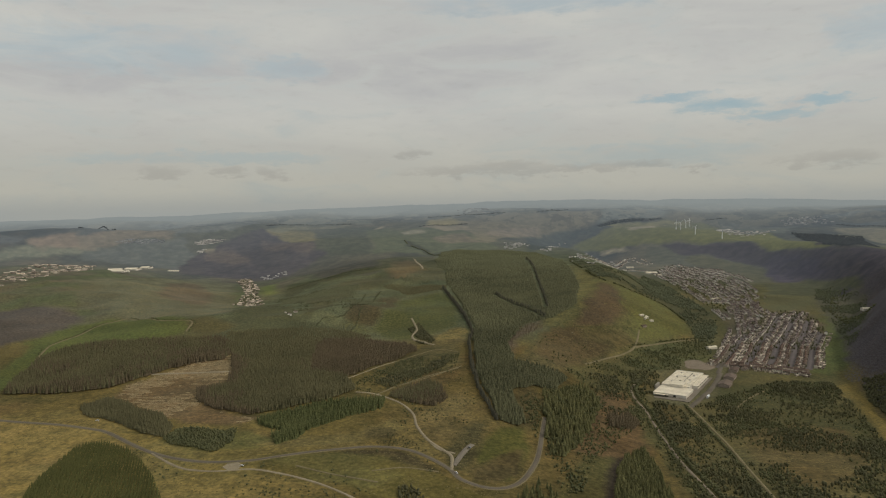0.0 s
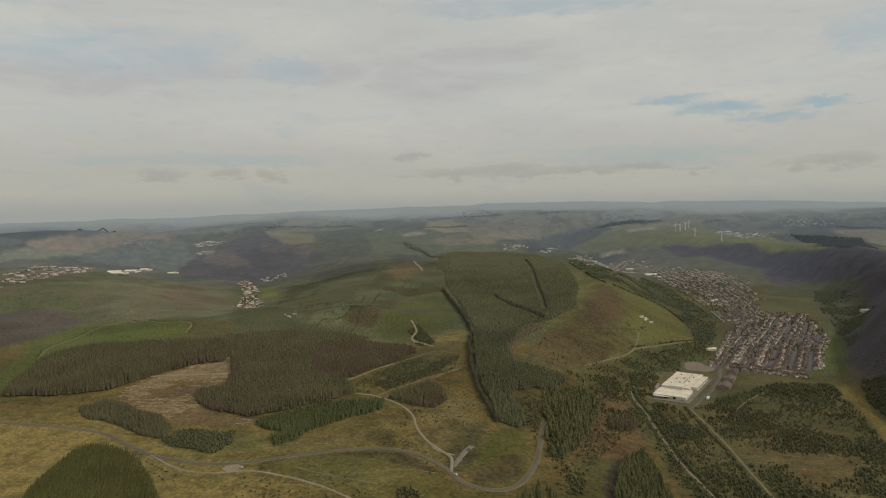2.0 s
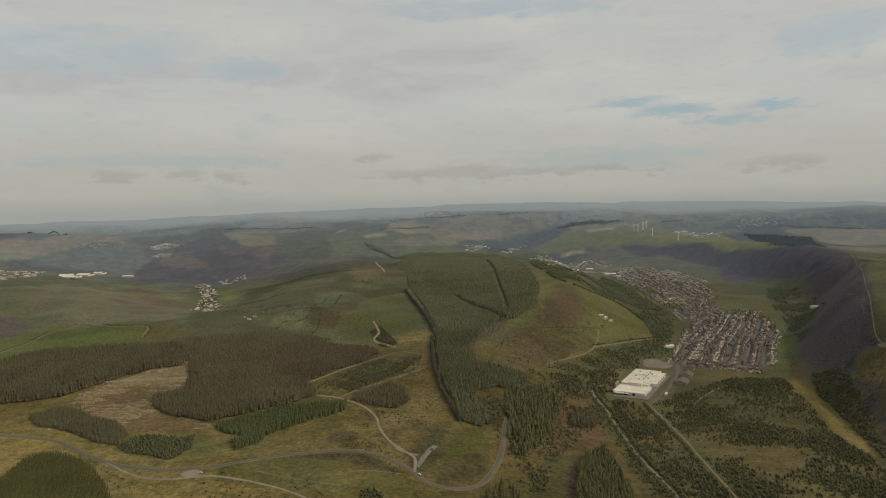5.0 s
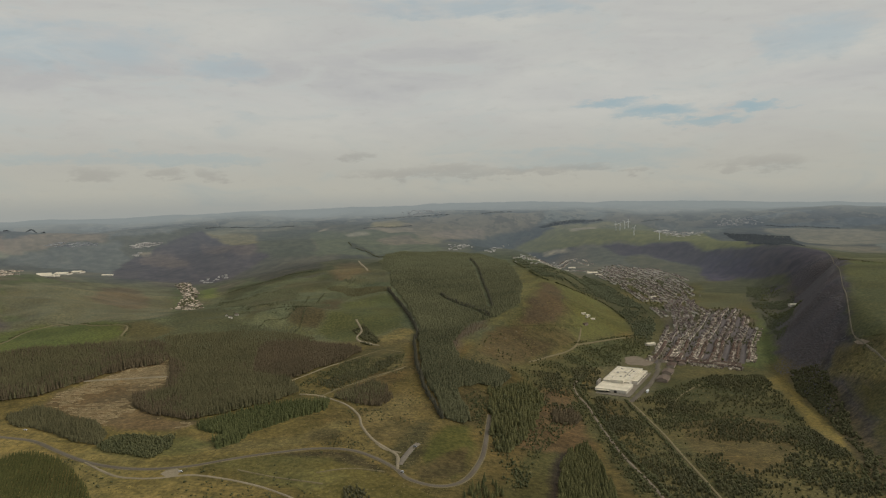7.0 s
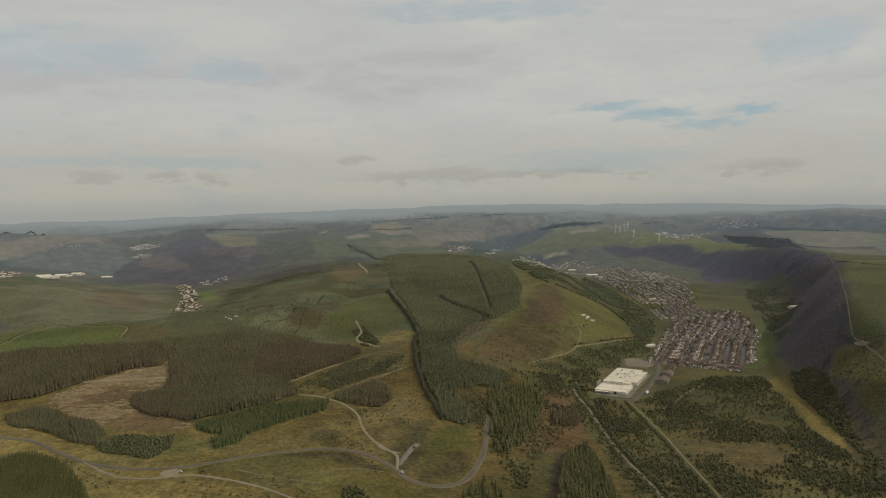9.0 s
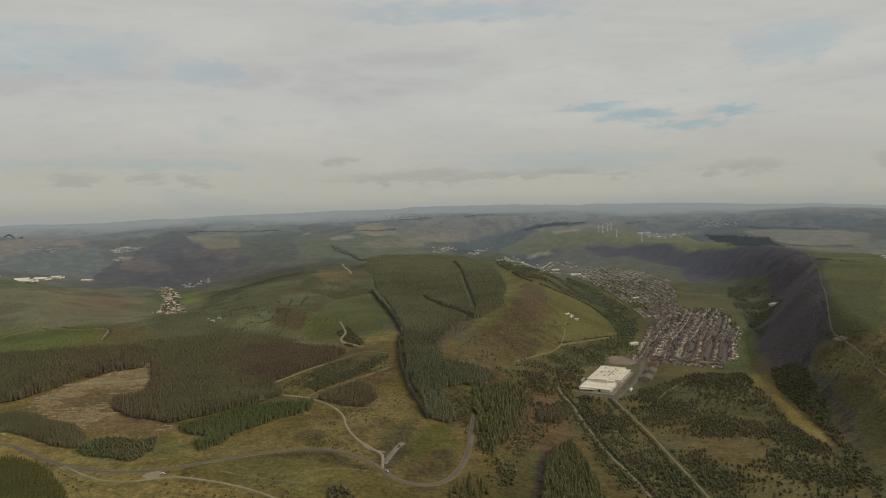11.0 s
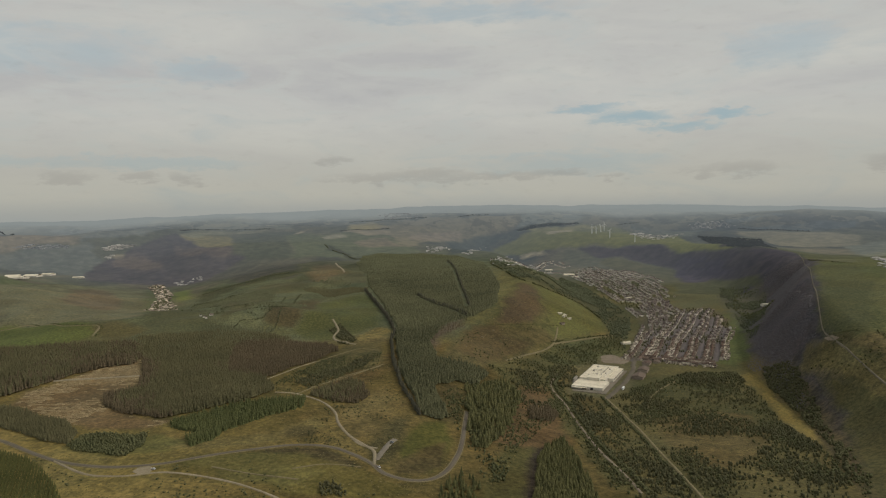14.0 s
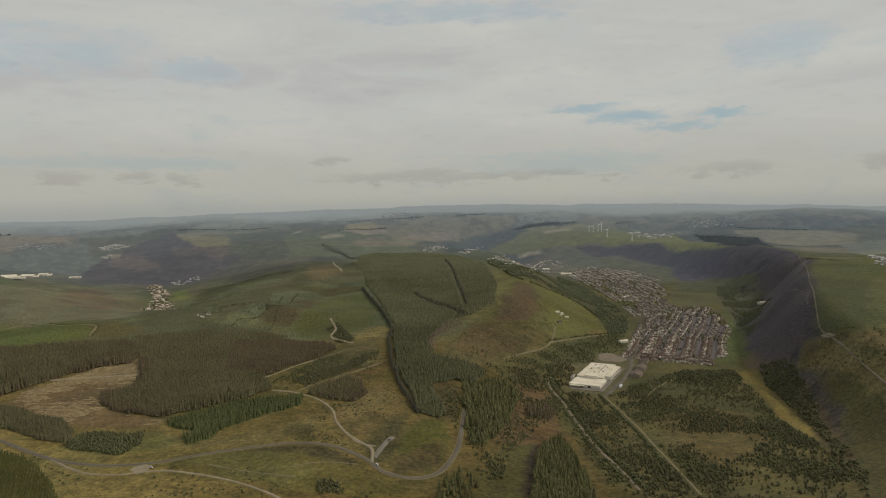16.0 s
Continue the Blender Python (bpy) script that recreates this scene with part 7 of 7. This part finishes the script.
def far_houses(label, outline, count, seed, half, high, mat):
    """About so many gabled buildings inside an outline far off, as one mesh."""
    p = np.array(outline, float)
    area = abs(np.dot(p[:, 0], np.roll(p[:, 1], 1)) - np.dot(p[:, 1], np.roll(p[:, 0], 1))) / 2
    r, specks = random.Random(seed), Shape()
    for px, py in zip(*scatter(outline, math.sqrt(area / count), seed, 20)):
        w, h, d = half * r.uniform(0.5, 1.5), high * r.uniform(0.7, 1.3), r.uniform(2.5, 4.5)
        pz = float(land(px, py)) - 1
        specks.box(px - w, py - d, pz, px + w, py + d, pz + h).gable(px - w - 0.3, py - d - 0.3, pz + h, px + w + 0.3, py + d + 0.3, pz + h + 1.2)
    tagged(new("distant_settlement", specks.mesh("distant_settlement", mat)), label, "houses", kind="stuff")


far_houses("close rows of pale village houses in a side valley", VILLAGE, 270, 41, 3.1, 2.6, VILLAGE_MIX)
far_houses("rows of pale houses beyond the green hill", LEFT_TOWN, 220, 43, 7.0, 3.0, VILLAGE_MIX)
far_houses("pale roofs of a distant hillside estate", DISTANT_ESTATE, 60, 12, 7.5, 2.0, FAR_SPECKS)
far_houses("pale roofs below a distant estate", ESTATE_TAIL, 9, 17, 7.0, 2.0, FAR_SPECKS)
far_houses("white houses of a village at the valley bend", VALE_TOWN, 26, 14, 6.0, 2.6, FAR_SPECKS)
far_houses("white houses strung along a distant valley road", VALE_VILLAGE, 36, 13, 5.5, 2.2, FAR_SPECKS)
far_houses("hazy pale town beyond the turbine hill", RIDGE_TOWN, 60, 11, 7.0, 1.6, FAR_SPECKS)
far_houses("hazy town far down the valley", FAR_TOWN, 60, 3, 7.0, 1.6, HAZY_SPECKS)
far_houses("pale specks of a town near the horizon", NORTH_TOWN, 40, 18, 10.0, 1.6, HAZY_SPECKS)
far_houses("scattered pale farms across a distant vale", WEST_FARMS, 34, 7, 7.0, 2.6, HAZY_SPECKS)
far_houses("white houses above the side valley village", VILLAGE_HEAD, 9, 15, 3.2, 2.4, FAR_SPECKS)
far_houses("white houses along the lane above the village", VILLAGE_LANE, 9, 19, 3.2, 2.4, FAR_SPECKS)
far_houses("pale houses at the head of the town's valley", WOOD_HAMLET, 60, 20, 4.0, 2.2, FAR_SPECKS)
far_houses("pale roofs of an estate beyond the plateau", EAST_ESTATE, 40, 21, 4.0, 2.2, FAR_SPECKS)


def big_shed(x, y, turn, w, l, high, label):
    ob = thing("industrial_shed", x, y, turn, label, "industrial shed", sink=0.5)
    piece("wall", Shape().box(-l / 2, -w / 2, 0, l / 2, w / 2, high), WHITE_WALL, ob)
    for k in range(3):
        a = -l / 2 + k * l / 3
        piece("roof_bay", Shape().gable(a, -w / 2 - 0.5, high, a + l / 3 - 0.3, w / 2 + 0.5, high + w * 0.1), WHITE_SHEET, ob)
    piece("door", Shape().box(-2, -w / 2 - 0.3, 0, 2, -w / 2 + 0.1, high * 0.7), GREY_METAL, ob)


big_shed(598, 2727, 0, 28, 44, 5, "white industrial shed in the far part of town")
big_shed(607, 2649, 0, 14, 24, 4, "pale industrial unit in the far part of town")
big_shed(556, 2937, 0, 22, 30, 4, "white industrial shed by the valley road")
big_shed(624, 2023, 25, 12, 22, 5, "pale hall at the bend of the town")
big_shed(-1338, 2276, 25, 40, 44, 5, "low white works shed beyond the green hill")
big_shed(-1445, 2582, 0, 44, 50, 6, "large white works building beyond the green hill")
big_shed(-1495, 2780, 0, 40, 40, 6, "white works shed at a distant industrial estate")
big_shed(-1321, 2285, 25, 22, 54, 4, "long grey-white works shed beyond the hill")
big_shed(-1312, 2239, 10, 26, 60, 4, "low pale works shed at the near side of the estate")
big_shed(-1331, 2690, 10, 22, 40, 4, "small white works unit below the hill")

# farm on the spur and the barn on the slope
for x, y, turn, w, l in ((308, 1497, 20, 5, 9), (320, 1501, 95, 5, 11), (328, 1492, 10, 5, 8), (314, 1488, 60, 4, 7)):
    low_shed(x, y, turn, w, l, 3.2, "white-walled farm building on the grassy spur", WHITE_SHEET, WHITE_WALL)
low_shed(300, 1436, 40, 7, 11, 4, "small dark stone barn beside the hill path", SLATE, PLASTER_WALL)
low_shed(863, 1657, 10, 12, 36, 5, "white barn alone on the dark wooded slope", WHITE_SHEET, WHITE_WALL)
low_shed(419, 1375, 25, 10, 20, 4, "pale low building below the town", WHITE_SHEET, WHITE_WALL)


def make_turbine(x, y, turn, spin):
    ob = thing("wind_turbine", x, y, turn, "tall white three-bladed wind turbine on a green hill", "wind turbine", "wind turbines on the far hill", sink=0.5)
    piece("tower", Shape().drum(0, 0, 0, 34, 1.7, 1.0, 12), TURBINE_WHITE, ob)
    piece("nacelle", Shape().box(-1.1, -2.0, 34, 1.1, 4, 36.3), TURBINE_WHITE, ob)
    hub = piece("hub", Shape().drum(0, 0, -0.9, 0.9, 1.3, 0.7), TURBINE_WHITE, ob)
    hub.matrix_basis = pose(0, -2.6, 35.2, 90, 0, 0)
    for k in range(3):
        blade = piece("blade", Shape().add([(-0.5, 0, 0), (0.9, 0.2, 0), (1.1, 0.1, 6), (0.25, 0, 15), (-0.1, 0, 15), (-0.5, -0.1, 6), (0.2, 0.5, 0), (0.2, 0.35, 6)],
                                            [(0, 5, 4, 3, 2, 1), (0, 6, 7, 5), (6, 1, 2, 7), (7, 2, 3), (7, 3, 4), (7, 4, 5), (0, 1, 6)]), TURBINE_WHITE, ob)
        blade.matrix_basis = pose(0, -2.7, 35.2) @ pose(0, 0, 0, 0, spin + k * 120, 0)


make_turbine(875, 3445, -10, 0)
make_turbine(894, 3438, -6, 37)
make_turbine(987, 3693, -2, 74)
make_turbine(1012, 3717, 2, 111)
make_turbine(935, 3331, 6, 28)
make_turbine(1017, 3197, 10, 65)
